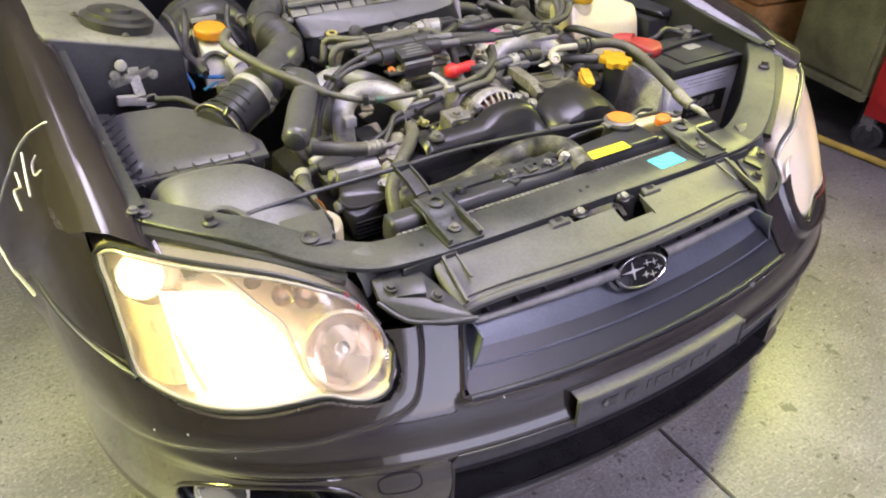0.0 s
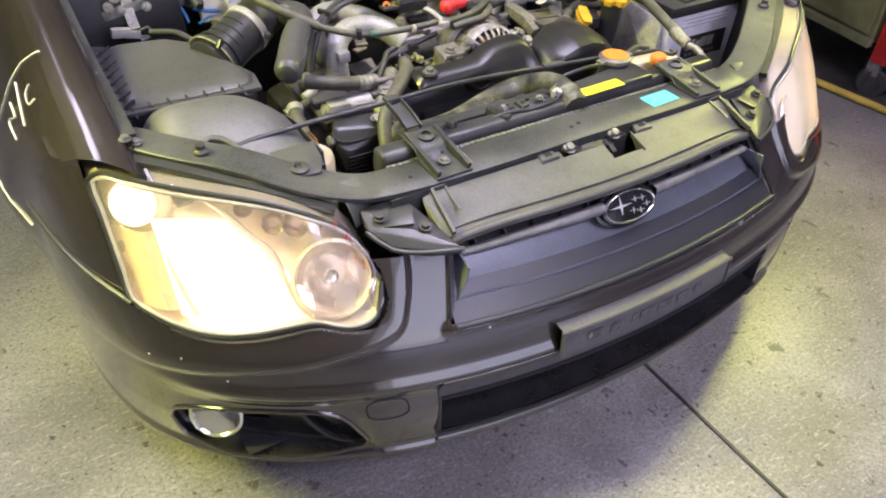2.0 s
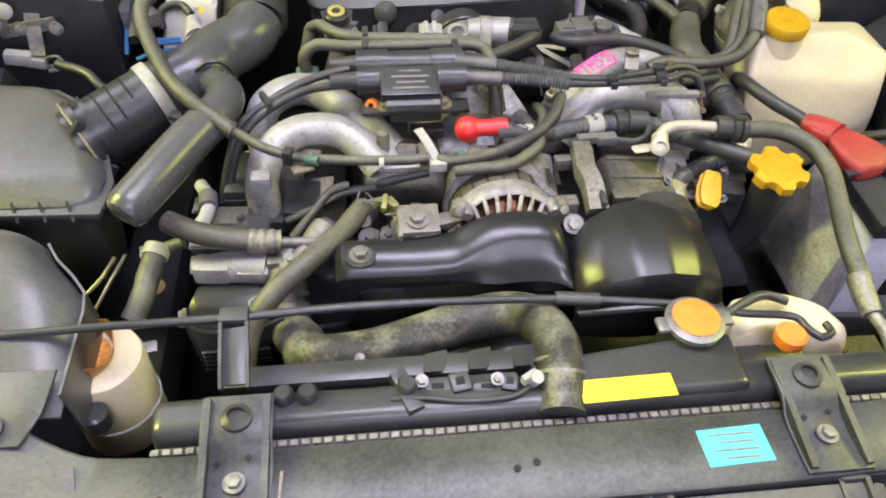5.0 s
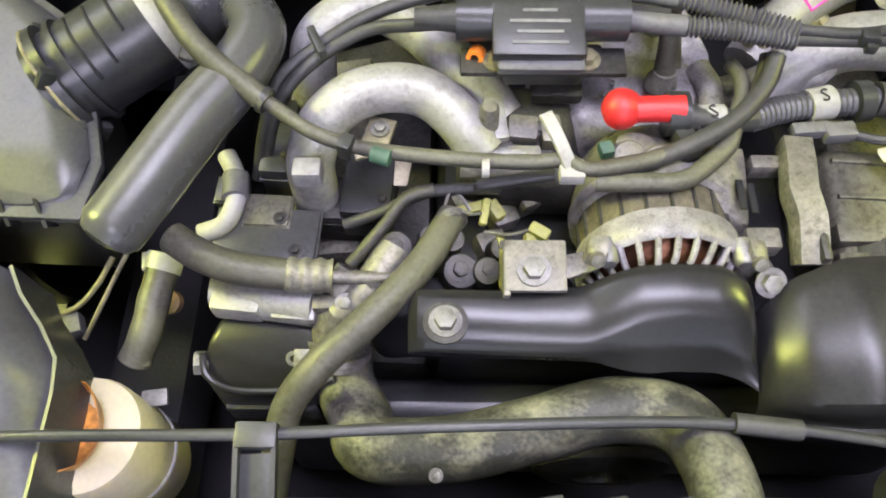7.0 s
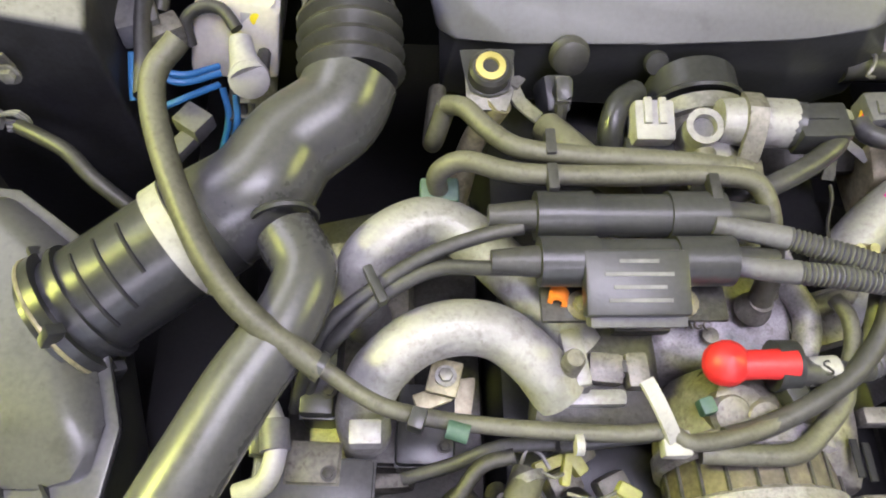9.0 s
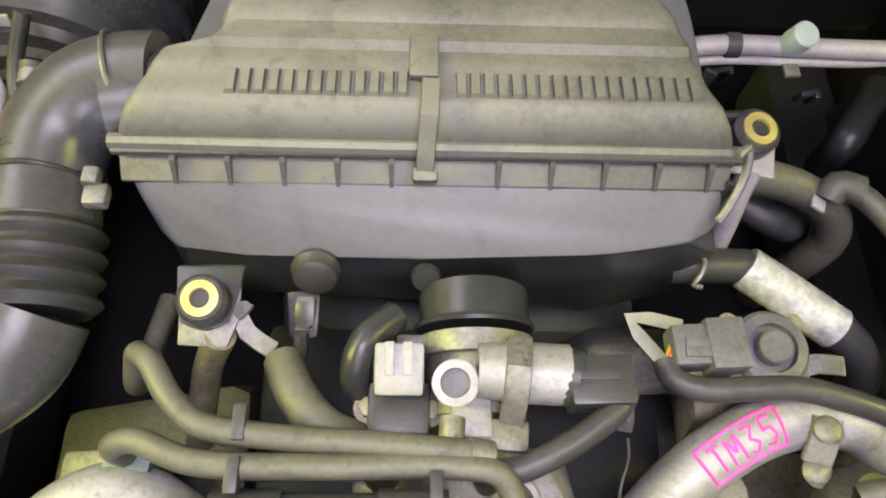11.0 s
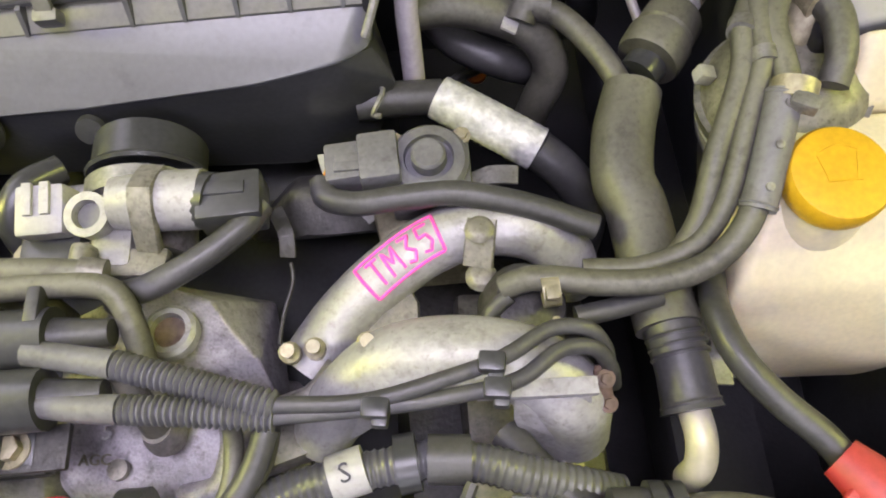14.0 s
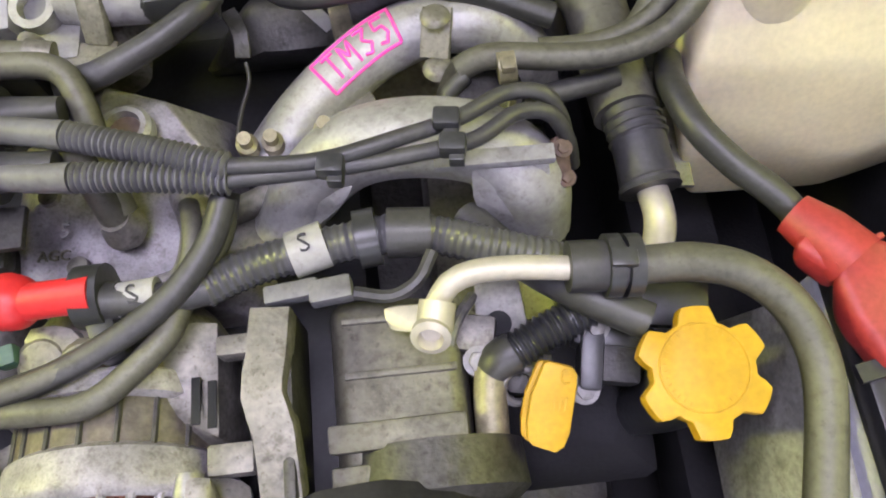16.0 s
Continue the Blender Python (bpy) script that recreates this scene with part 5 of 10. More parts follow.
cap = part("radiator_cap", merged(lathe([(0.031, 0.0), (0.034, 0.003), (0.034, 0.009), (0.028, 0.011), (0.026, 0.0125), (0, 0.013)], cap_c, (0, 0, 1), 28), box(cap_c + Vector((0.035, 0.002, 0.005)), (0.02, 0.02, 0.006), bevel=0.002), box(cap_c + Vector((-0.035, -0.002, 0.005)), (0.02, 0.02, 0.006), bevel=0.002)), STEEL, rad)
part("cap_label", lathe([(0.027, 0), (0.027, 0.0012)], cap_c + Vector((0, 0, 0.0128)), (0, 0, 1), 24), ORANGE, cap, "orange warning disc")
part("sticker", plate([(-0.052, -0.014), (0.052, -0.014), (0.052, 0.014), (-0.052, 0.014)], 0.0006, frame_of((0.116, 0.142, 0.662), (0, 0, 1), 1), 0), YELLOW_STICKER, rad, "yellow warning sticker")
for x0, nm in ((-0.295, "mount"), (0.316, "mount")):
    mt = part("mount", merged(strip([(x0, 0.036, 0.645), (x0, 0.10, 0.648), (x0, 0.118, 0.662), (x0, 0.165, 0.664)], 0.072, 0.005), *[strip([(x0 + dx, 0.04, 0.652 - (0.004 if x0 > 0 else 0)), (x0 + dx, 0.16, 0.668 - (0.004 if x0 > 0 else 0))], 0.008, 0.012) for dx in (-0.03, 0.03)]), BODY_GREY, rad, "black steel radiator mount")
    part("rubber", lathe([(0.016, 0), (0.016, 0.006), (0.009, 0.01), (0.009, 0.004), (0, 0.004)], (x0, 0.138, 0.664), (0, 0, 1), 18), RUBBER, mt)
    bolt(mt, (x0, 0.075, 0.652), r=0.0075)
    for dx, dy in ((-0.018, 0.09), (0.012, 0.095)):
        part("hole", lathe([(0.0042, 0), (0.0042, 0.0008)], (x0 + dx, dy + 0.005, 0.6535), (0, -0.1, 1), 4), VOID, mt)
part("stripe", strip([(-0.252, 0.05, 0.6478), (-0.25, 0.085, 0.6488)], 0.003, 0.002), BRASS, rad)
for xk in (-0.25, -0.225, -0.12):
    part("tank_boss", lathe([(0.011, 0), (0.011, 0.012), (0.008, 0.016), (0, 0.016)], (xk, 0.165, 0.652), (0, 0, 1), 12), PLASTIC, rad)
fan = part("fan_shroud", merged(box((-0.14, 0.20, 0.50), (0.36, 0.03, 0.3), bevel=0.01), box((0.22, 0.21, 0.48), (0.30, 0.03, 0.26), bevel=0.01), box((-0.058, 0.164, 0.648), (0.12, 0.03, 0.012), bevel=0.003), box((-0.12, 0.161, 0.65), (0.02, 0.05, 0.02), (0, 0, 20), 0.003)), PLASTIC, rad, "black plastic fan shroud")
for xk in (-0.05, 0.0, -0.10):
    part("fan_bracket", hull([(xk, 0.185, 0.655), (xk + 0.022, 0.185, 0.655), (xk, 0.215, 0.648), (xk + 0.03, 0.22, 0.648), (xk, 0.19, 0.63), (xk + 0.03, 0.21, 0.63)], 0.003), PLASTIC, fan)
part("drain_tap", merged(lathe([(0.008, 0), (0.008, 0.02), (0, 0.02)], (0.013, 0.163, 0.655), (0.3, -0.3, 1), 10), box(Vector((0.011, 0.161, 0.668)), (0.02, 0.008, 0.012), (0, 0, 30), 0.002)), WHITE, fan, "pale plastic wire clip")

# upper radiator hose
hose = thing("radiator_hose", (0.0, 0.22, 0.63), "mouldy grey rubber upper radiator hose", "hose")
part("tube", tube([(0.044, 0.128, 0.642), (0.05, 0.168, 0.65), (0.056, 0.224, 0.642), (0.038, 0.284, 0.615), (-0.01, 0.298, 0.602), (-0.086, 0.281, 0.594), (-0.16, 0.265, 0.588), (-0.231, 0.269, 0.582), (-0.241, 0.297, 0.572), (-0.257, 0.328, 0.56), (-0.262, 0.366, 0.545)], [0.0255, 0.026, 0.0275, 0.029, 0.029, 0.029, 0.029, 0.029, 0.029, 0.028, 0.026], 18), MOULDY, hose)
for q in ((0.053, 0.192, 0.648), (0.05, 0.174, 0.65)):
    part("clamp", band(q, Vector((0.045, 0.151, 0.648)) - Vector((0.049, 0.192, 0.667)), 0.0266, 0.004, 0.002, 28), STEEL, hose)
bolt(hose, (-0.17, 0.237, 0.617), (0, -0.4, 1), 0.004)

# prop rod lying across the bay
rod = thing("bonnet_stay", (-0.1, 0.25, 0.70), "long black steel bonnet stay lying across the bay", "bonnet stay")
part("rod", tube([(-0.64, 0.228, 0.680), (-0.60, 0.243, 0.683), (-0.49, 0.250, 0.686), (-0.306, 0.254, 0.685), (-0.163, 0.262, 0.682), (0.07, 0.271, 0.661), (0.218, 0.252, 0.659), (0.284, 0.234, 0.659), (0.346, 0.222, 0.659), (0.352, 0.205, 0.659), (0.362, 0.192, 0.659), (0.378, 0.198, 0.659), (0.376, 0.212, 0.659)], 0.0048, 10), PLASTIC, rod)
part("sleeve", tube([(0.064, 0.272, 0.662), (0.116, 0.267, 0.660)], 0.0085, 12), RUBBER, rod, "black rubber sleeve")
part("holder", merged(strip([(-0.3, 0.177, 0.668), (-0.301, 0.205, 0.676), (-0.303, 0.240, 0.683)], 0.030, 0.004, up=(0, -1, 0.4)), *[strip([(-0.3 + dx, 0.172, 0.668), (-0.301 + dx, 0.205, 0.680), (-0.303 + dx, 0.246, 0.688)], 0.004, 0.010) for dx in (-0.014, 0.014)], box((-0.303, 0.252, 0.688), (0.032, 0.020, 0.014), bevel=0.003)), PLASTIC, rod, "black plastic rod holder")

# coolant overflow bottle
ov_t = thing("coolant_bottle", (0.30, 0.21, 0.55), "milky plastic coolant overflow bottle behind the radiator", "coolant bottle")
part("body", hull([(0.28, 0.233, 0.63), (0.292, 0.279, 0.635), (0.354, 0.284, 0.64), (0.404, 0.26, 0.64), (0.432, 0.214, 0.63), (0.28, 0.2, 0.5), (0.43, 0.2, 0.5), (0.28, 0.26, 0.5), (0.43, 0.26, 0.5)], 0.012, 3), WHITE_TANK, ov_t)
part("lid", lathe([(0.018, 0), (0.018, 0.014), (0.014, 0.018), (0, 0.018)], (0.33, 0.2, 0.645), (0, 0, 1), 18), ORANGE, ov_t, "orange plastic cap")
part("hose", tube([(0.226, 0.209, 0.66), (0.269, 0.237, 0.66), (0.323, 0.262, 0.655), (0.351, 0.255, 0.65)], 0.006, 10), RUBBER, ov_t)

# power steering fluid bottle
ps = thing("steering_fluid_bottle", (-0.475, 0.21, 0.5), "milky steering fluid bottle with a peeling brown label", "fluid bottle")
psc = Vector((-0.475, 0.270, 0.580))
part("body", lathe([(0.046, -0.12), (0.052, -0.11), (0.052, 0.018), (0.050, 0.026), (0.042, 0.030), (0, 0.030)], psc, (0, 0, 1), 32), WHITE_TANK, ps)
YELLOWISH = mat("dull_yellowish", (0.30, 0.30, 0.08), 0.5, 0, 0.3, 40, 0.2, 0.4)
BROWN = mat("brown_label", (0.46, 0.20, 0.03), 0.5, 0, 0.5, 40, 0.2)
part("label", grid(lambda a, z: psc + Vector((-0.012 + (0.030 + 0.3 * z) * math.cos(a), 0.002 + (0.036 + 0.2 * z) * math.sin(a), 0.030 + z * (1 + 0.4 * math.sin(3 * a)))), frange(-2.2, 1.5, 18), frange(0, 0.022, 4), 0.0012), BROWN, ps, "peeling brown and orange label")
part("label", lathe([(0.030, 0), (0.030, 0.0016), (0, 0.002)], psc + Vector((-0.012, 0.0, 0.030)), (0, 0, 1), 24), BROWN, ps)
part("cap", lathe([(0.016, -0.01), (0.016, 0.012), (0.012, 0.016), (0, 0.016)], psc + Vector((0.005, -0.066, 0.0)), (0, 0, 1), 18), PLASTIC, ps)
part("rim", ring(psc + Vector((0, 0, -0.06)), (0, 0, 1), 0.052, 0.002, 32, 6), WHITE, ps)
drain = thing("open_hose", (-0.441, 0.381, 0.6), "short dusty rubber hose with a white spring clip", "hose")
part("hose", tube([(-0.428, 0.438, 0.615), (-0.436, 0.402, 0.605), (-0.442, 0.367, 0.595), (-0.454, 0.344, 0.58)], 0.0145, 16, ribs=(0.03, 0.0008)), RUBBER_OLD, drain)
part("bore", lathe([(0.010, 0), (0.010, 0.001)], (-0.455, 0.342, 0.579), Vector((-0.454, 0.344, 0.58)) - Vector((-0.442, 0.367, 0.595)), 16), VOID, drain)
part("clip", band((-0.43, 0.43, 0.613), Vector((-0.436, 0.402, 0.605)) - Vector((-0.428, 0.438, 0.615)), 0.0150, 0.016, 0.0022, 20), WHITE, drain, "white spring clip")
part("clip_ear", box((-0.446, 0.432, 0.613), (0.010, 0.018, 0.006), (0, 0, 10), 0.001), WHITE, drain)
part("rear_hose", tube([(-0.446, 0.34, 0.58), (-0.44, 0.401, 0.6), (-0.425, 0.433, 0.61), (-0.395, 0.439, 0.62)], 0.009, 10), RUBBER_OLD, ps)

# ---- air intake, front corner ----
sn = thing("intake_snorkel", (-0.6, 0.26, 0.62), "dusty black plastic air intake snorkel", "intake snorkel")


def snorkel(u, v):
    x = lerp(-0.735, -0.478 - 0.065 * ease(0.55, 1.05, v), u)
    y = lerp(0.165, 0.40, v)
    dome = (1 - abs(2 * u - 1.02) ** 5) * 1.0
    side = ease(-0.10, 0.80, v) * (1 - 0.28 * ease(0.82, 1.0, v))
    z = 0.652 + 0.064 * max(0, dome) * side + 0.004 * math.sin(4 * u)
    return Vector((x, y, z))


def open_mouth(u, v):
    return ((u - 0.36) / 0.20) ** 2 + (v / 0.42) ** 2 > 1


part("shell", grid(snorkel, frange(0, 1, 60), frange(0, 1, 48), 0.004, open_mouth), SNORKEL_PLASTIC, sn)
# blackened lining painted as the shade inside the mouth
part("throat", grid(lambda a, v: Vector(snorkel(0.36 + 0.202 * math.cos(a), 0.425 * math.sin(a))) + Vector((0.01 * v, 0.03 * v, -0.045 * v - 0.001)), frange(0, math.pi, 16), frange(0, 1, 4)), VOID, sn, "intake mouth lined in shade-black")
for k in range(5):
    part("vane", box((-0.685 + 0.022 * k, 0.235, 0.655), (0.004, 0.05, 0.016), (20, 0, 0), 0.001), PLASTIC_CLEAN, sn)
part("mouth", tube([Vector(snorkel(0.36 + 0.20 * math.cos(a), 0.42 * math.sin(a))) for a in frange(0.05, math.pi - 0.05, 18)], 0.0065, 8, 0.008), SNORKEL_PLASTIC, sn, "rounded intake mouth")
part("skirt", grid(lambda v, w: Vector((-0.478 - 0.065 * ease(0.55, 1.05, v) + 0.004 * w, lerp(0.18, 0.40, v), lerp(0.668, 0.60, w))), frange(0, 1, 8), frange(0, 1, 3), 0.003), PLASTIC_DUSTY, sn)
part("foot", plate([(-0.035, -0.022), (0.03, -0.024), (0.045, 0.01), (0.05, 0.06), (-0.03, 0.06)], 0.005, frame_of((-0.532, 0.148, 0.666), (0, -0.1, 1)), 0.002), PLASTIC_DUSTY, sn)
part("grommet", lathe([(0.016, 0), (0.016, 0.004), (0.009, 0.006), (0.006, 0.002), (0, 0.002)], (-0.534, 0.142, 0.672), (0, -0.1, 1), 20), RUBBER, sn)

rb = thing("resonator_box", (-0.62, 0.55, 0.55), "dusty black plastic resonator box with a ribbed flange", "air box")
lid_t = [(-0.709, 0.496, 0.693), (-0.508, 0.502, 0.693), (-0.560, 0.640, 0.702), (-0.608, 0.686, 0.704), (-0.704, 0.700, 0.704)]
lid_b = [(-0.742, 0.458, 0.674), (-0.492, 0.448, 0.674), (-0.485, 0.505, 0.674), (-0.530, 0.655, 0.677), (-0.598, 0.706, 0.680), (-0.734, 0.722, 0.682)]
skirt = [(-0.738, 0.462, 0.62), (-0.498, 0.452, 0.62)]
mid = Vector((-0.60, 0.56, 0.69))
part("lid", hull(lid_t + lid_b, 0.012, 3), PLASTIC_DUSTY, rb)


def around(q, grow, dz):
    return (lerp(mid.x, q[0], grow), lerp(mid.y, q[1], grow), q[2] + dz)


part("flange", hull([around(q, 1.045, dz) for q in lid_b for dz in (0.0, -0.010)], 0.003), PLASTIC_DUSTY, rb)
part("body", hull([around(q, 0.99, -0.008) for q in lid_b] + skirt + [around(q, 0.85, -0.15) for q in lid_b], 0.010, 3), PLASTIC, rb)
for k in range(8):
    a = Vector(lid_b[0]).lerp(Vector(lid_b[5]), 0.06 + k * 0.125)
    part("rib", hull([a + Vector((-0.012, -0.003, 0.0)), a + Vector((-0.012, 0.003, 0.0)), a + Vector((0.024, -0.003, 0.0)), a + Vector((0.024, 0.003, 0.0)), a + Vector((0.024, -0.003, 0.018)), a + Vector((0.024, 0.003, 0.018))], 0), PLASTIC_DUSTY, rb)
for k in range(7):
    a = Vector(lid_b[0]).lerp(Vector(lid_b[1]), 0.08 + k * 0.135)
    part("rib", hull([a + Vector((-0.002, -0.010, -0.008)), a + Vector((0.002, -0.010, -0.008)), a + Vector((-0.010, 0.010, 0.008)), a + Vector((-0.006, 0.010, 0.010)), a + Vector((0.0, 0.004, -0.030))], 0), PLASTIC, rb)

# air flow meter and intake duct
duct = thing("intake_duct", (-0.36, 0.72, 0.6), "black plastic intake duct with bellows", "intake duct")
a0, a1 = Vector((-0.545, 0.588, 0.672)), Vector((-0.415, 0.670, 0.707))
axd = a1 - a0
part("flow_meter", tube([a0, a0.lerp(a1, 0.5), a1], 0.049, 28, 0.01), PLASTIC, duct, "black flow meter pipe")
part("front_ring", band(a0.lerp(a1, 0.10), axd, 0.049, 0.010, 0.009, 32), PLASTIC, duct, "oval front flange")
part("edge_ring", ring(a0.lerp(a1, 0.065), axd, 0.0575, 0.002, 36, 6), BRASS, duct, "pale worn edge")
part("front_ring", band(a0.lerp(a1, 0.22), axd, 0.049, 0.006, 0.005, 32), PLASTIC, duct)
fm = frame_of(a0, axd)
for u, arc in ((0.33, 1.5), (0.46, 1.4), (0.60, 1.0)):
    part("groove", tube([a0.lerp(a1, u) + fm.to_3x3() @ Vector((0.0492 * math.cos(q), 0.0492 * math.sin(q), 0)) for q in frange(1.2, 1.2 + arc, 12)], 0.0018, 6, 0.008), VOID, duct)
part("clamp", band(a0.lerp(a1, 0.80), axd, 0.0495, 0.017, 0.003, 36), WHITE, duct, "pale steel hose clamp")
part("clamp_screw", box(a0.lerp(a1, 0.80) + Vector((0.03, -0.045, 0.0)), (0.014, 0.014, 0.012), (20, 30, 0), 0.003), STEEL, duct)
for q in (0.3, 2.2, 3.6):
    c = a0.lerp(a1, 0.09) + fm.to_3x3() @ Vector((0.058 * math.cos(q), 0.058 * math.sin(q), 0))
    part("latch", box(c, (0.014, 0.010, 0.02), (0, 40, 30), 0.002), PLASTIC, duct)
elbow = [a1 - axd * 0.02, a1 + axd * 0.25, (-0.357, 0.731, 0.722), (-0.318, 0.764, 0.728), (-0.306, 0.794, 0.735)]
part("elbow", tube(elbow, [0.048, 0.046, 0.043, 0.042, 0.042], 26), PLASTIC_DUSTY, duct)
part("bellows", tube([(-0.306, 0.791, 0.735), (-0.307, 0.821, 0.74), (-0.309, 0.858, 0.746)], 0.0415, 28, 0.004, ribs=(0.0165, 0.007)), RUBBER, duct, "black rubber bellows")
part("rear_elbow", tube([(-0.309, 0.857, 0.746), (-0.31, 0.891, 0.752), (-0.302, 0.931, 0.762), (-0.279, 0.956, 0.772), (-0.247, 0.965, 0.778), (-0.224, 0.966, 0.78)], [0.043, 0.041, 0.041, 0.041, 0.040, 0.039], 26), PLASTIC_DUSTY, duct)
for yy in (262, 285):
    part("bead", ring(Vector((-0.311, 0.896, 0.752)) + Vector((0, 0.0006 * (270 - yy), 0)), (0, 1, 0.05), 0.0415, 0.002, 32, 6), PLASTIC, duct)
part("clamp_wire", ring((-0.256, 0.964, 0.777), (1, 0.25, 0.05), 0.042, 0.002, 32, 6), STEEL, duct, "steel wire clamp")
part("clamp_ear", box((-0.265, 0.883, 0.775), (0.012, 0.014, 0.012), bevel=0.003), STEEL, duct)
part("clamp_ear", box((-0.261, 0.87, 0.77), (0.018, 0.018, 0.012), bevel=0.004), STEEL, duct)
part("side_chamber", tube([(-0.354, 0.644, 0.725), (-0.337, 0.61, 0.728), (-0.347, 0.573, 0.726), (-0.381, 0.519, 0.72), (-0.415, 0.458, 0.712), (-0.44, 0.417, 0.705), (-0.446, 0.409, 0.703), (-0.448, 0.406, 0.702)], [0.026, 0.026, 0.027, 0.0285, 0.0285, 0.0275, 0.022, 0.012], 22), PLASTIC_DUSTY, duct, "closed black resonator stub")
part("neck_ring", ring((-0.357, 0.656, 0.728), (0.2, -1, 0.0), 0.0265, 0.003, 28, 6), PLASTIC, duct)

# ---- the engine ----
eng = thing("engine", (0, 0.55, 0.22), "dirty flat-four engine block under its intake manifold", "engine")
part("crankcase", merged(hull([(-0.20, 0.34, 0.30), (0.22, 0.34, 0.30), (-0.20, 0.85, 0.30), (0.22, 0.85, 0.30), (-0.17, 0.36, 0.57), (0.20, 0.36, 0.57), (-0.17, 0.85, 0.57), (0.20, 0.85, 0.57)], 0.02, 2), box((0.02, 0.95, 0.42), (0.36, 0.3, 0.30), bevel=0.05)), BODY_SHADED, eng, "crankcase in shade-darkened grey")
for s in (-1, 1):
    hd = part("cylinder_head", hull([(s * 0.18, 0.36, 0.28), (s * 0.40, 0.38, 0.28), (s * 0.18, 0.80, 0.28), (s * 0.40, 0.78, 0.28), (s * 0.18, 0.36, 0.52), (s * 0.38, 0.38, 0.49), (s * 0.18, 0.80, 0.54), (s * 0.38, 0.78, 0.49)], 0.018, 2), DARK_STEEL, eng)
    part("port_flange", box((s * 0.30, 0.60, 0.535), (0.10, 0.26, 0.03), (0, s * 12, 0), 0.008), ALU_DIRTY, hd)
part("timing_cover", hull([(-0.36, 0.30, 0.26), (0.38, 0.30, 0.26), (-0.36, 0.36, 0.26), (0.38, 0.36, 0.26), (-0.34, 0.30, 0.50), (0.36, 0.30, 0.50), (-0.34, 0.36, 0.50), (0.36, 0.36, 0.50)], 0.03, 3), PLASTIC, eng, "black plastic timing belt cover")
part("crank_pulley", lathe([(0.02, 0), (0.07, 0.0), (0.072, 0.01), (0.06, 0.016), (0.03, 0.018), (0.028, 0.008), (0, 0.008)], (0.0, 0.285, 0.44), (0, -1, 0), 32), DARK_STEEL, eng)
part("bracket", hull([(-0.238, 0.513, 0.62), (-0.202, 0.512, 0.62), (-0.232, 0.551, 0.625), (-0.195, 0.556, 0.625), (-0.214, 0.54, 0.58)], 0.004), BRASS, eng)
for q, w in (((-0.147, 0.508, 0.6), 0.03), ((-0.108, 0.494, 0.59), 0.028), ((-0.12, 0.469, 0.58), 0.03), ((-0.074, 0.466, 0.57), 0.03), ((-0.082, 0.507, 0.6), 0.024)):
    part("casting_lug", box(q, (w, w * 0.8, 0.03), (10, 5, 25), 0.005), ALU_DIRTY, eng)
part("casting_web", hull([(-0.122, 0.572, 0.615), (-0.062, 0.569, 0.615), (-0.115, 0.555, 0.6), (-0.055, 0.548, 0.6), (-0.081, 0.585, 0.56)], 0.005), ALU_DIRTY, eng)

# intake manifold
im = thing("intake_manifold", (0, 0.6, 0.55), "silver cast-aluminium intake manifold with curved runners", "intake manifold")
part("runner", tube([(-0.291, 0.508, 0.545), (-0.294, 0.512, 0.61), (-0.293, 0.521, 0.652), (-0.28, 0.543, 0.68), (-0.25, 0.566, 0.692), (-0.217, 0.576, 0.692), (-0.184, 0.573, 0.688), (-0.154, 0.554, 0.676), (-0.129, 0.528, 0.655)], 0.0232, 22), ALU, im)
part("runner", tube([(-0.294, 0.616, 0.6), (-0.298, 0.617, 0.655), (-0.293, 0.638, 0.684), (-0.269, 0.66, 0.694), (-0.234, 0.672, 0.694), (-0.199, 0.657, 0.688), (-0.165, 0.627, 0.68), (-0.133, 0.598, 0.665), (-0.108, 0.571, 0.65)], 0.0232, 22), ALU, im)
tmline = [(0.137, 0.643, 0.65), (0.17, 0.678, 0.664), (0.203, 0.703, 0.675), (0.239, 0.722, 0.684), (0.278, 0.731, 0.688), (0.316, 0.726, 0.684), (0.34, 0.715, 0.662), (0.35, 0.711, 0.62)]
runner_t = part("runner", tube(tmline, 0.0232, 22), ALU, im)
part("runner", tube([(0.143, 0.592, 0.64), (0.169, 0.613, 0.668), (0.205, 0.628, 0.692), (0.252, 0.628, 0.7), (0.301, 0.616, 0.696), (0.325, 0.599, 0.68), (0.333, 0.584, 0.63)], [0.023, 0.025, 0.027, 0.028, 0.028, 0.028, 0.026], 22), ALU, im)
part("runner_flange", hull([(0.283, 0.599, 0.7), (0.34, 0.599, 0.7), (0.339, 0.598, 0.69), (0.343, 0.562, 0.62), (0.287, 0.594, 0.67), (0.315, 0.565, 0.61)], 0.006), ALU, im)
part("runner_flange", hull([(0.176, 0.599, 0.69), (0.216, 0.607, 0.7), (0.167, 0.582, 0.66), (0.198, 0.59, 0.685), (0.172, 0.593, 0.64)], 0.006), ALU, im)
part("gusset", strip([(0.208, 0.683, 0.668), (0.213, 0.668, 0.668), (0.189, 0.659, 0.664)], 0.03, 0.012), ALU_DIRTY, im)
part("bracket", merged(strip([(0.278, 0.725, 0.712), (0.275, 0.71, 0.706), (0.272, 0.696, 0.694)], 0.022, 0.006, up=(0, 0.3, 1)), lathe([(0.011, 0), (0.009, 0.002), (0.007, 0.003), (0, 0.003)], (0.275, 0.715, 0.716), (0, 0, 1), 16), lathe([(0.012, 0), (0.009, 0.004), (0.007, 0.005), (0, 0.005)], (0.274, 0.689, 0.69), (0, 0, 1), 16)), ALU_DIRTY, im, "dull yellow steel hose bracket")
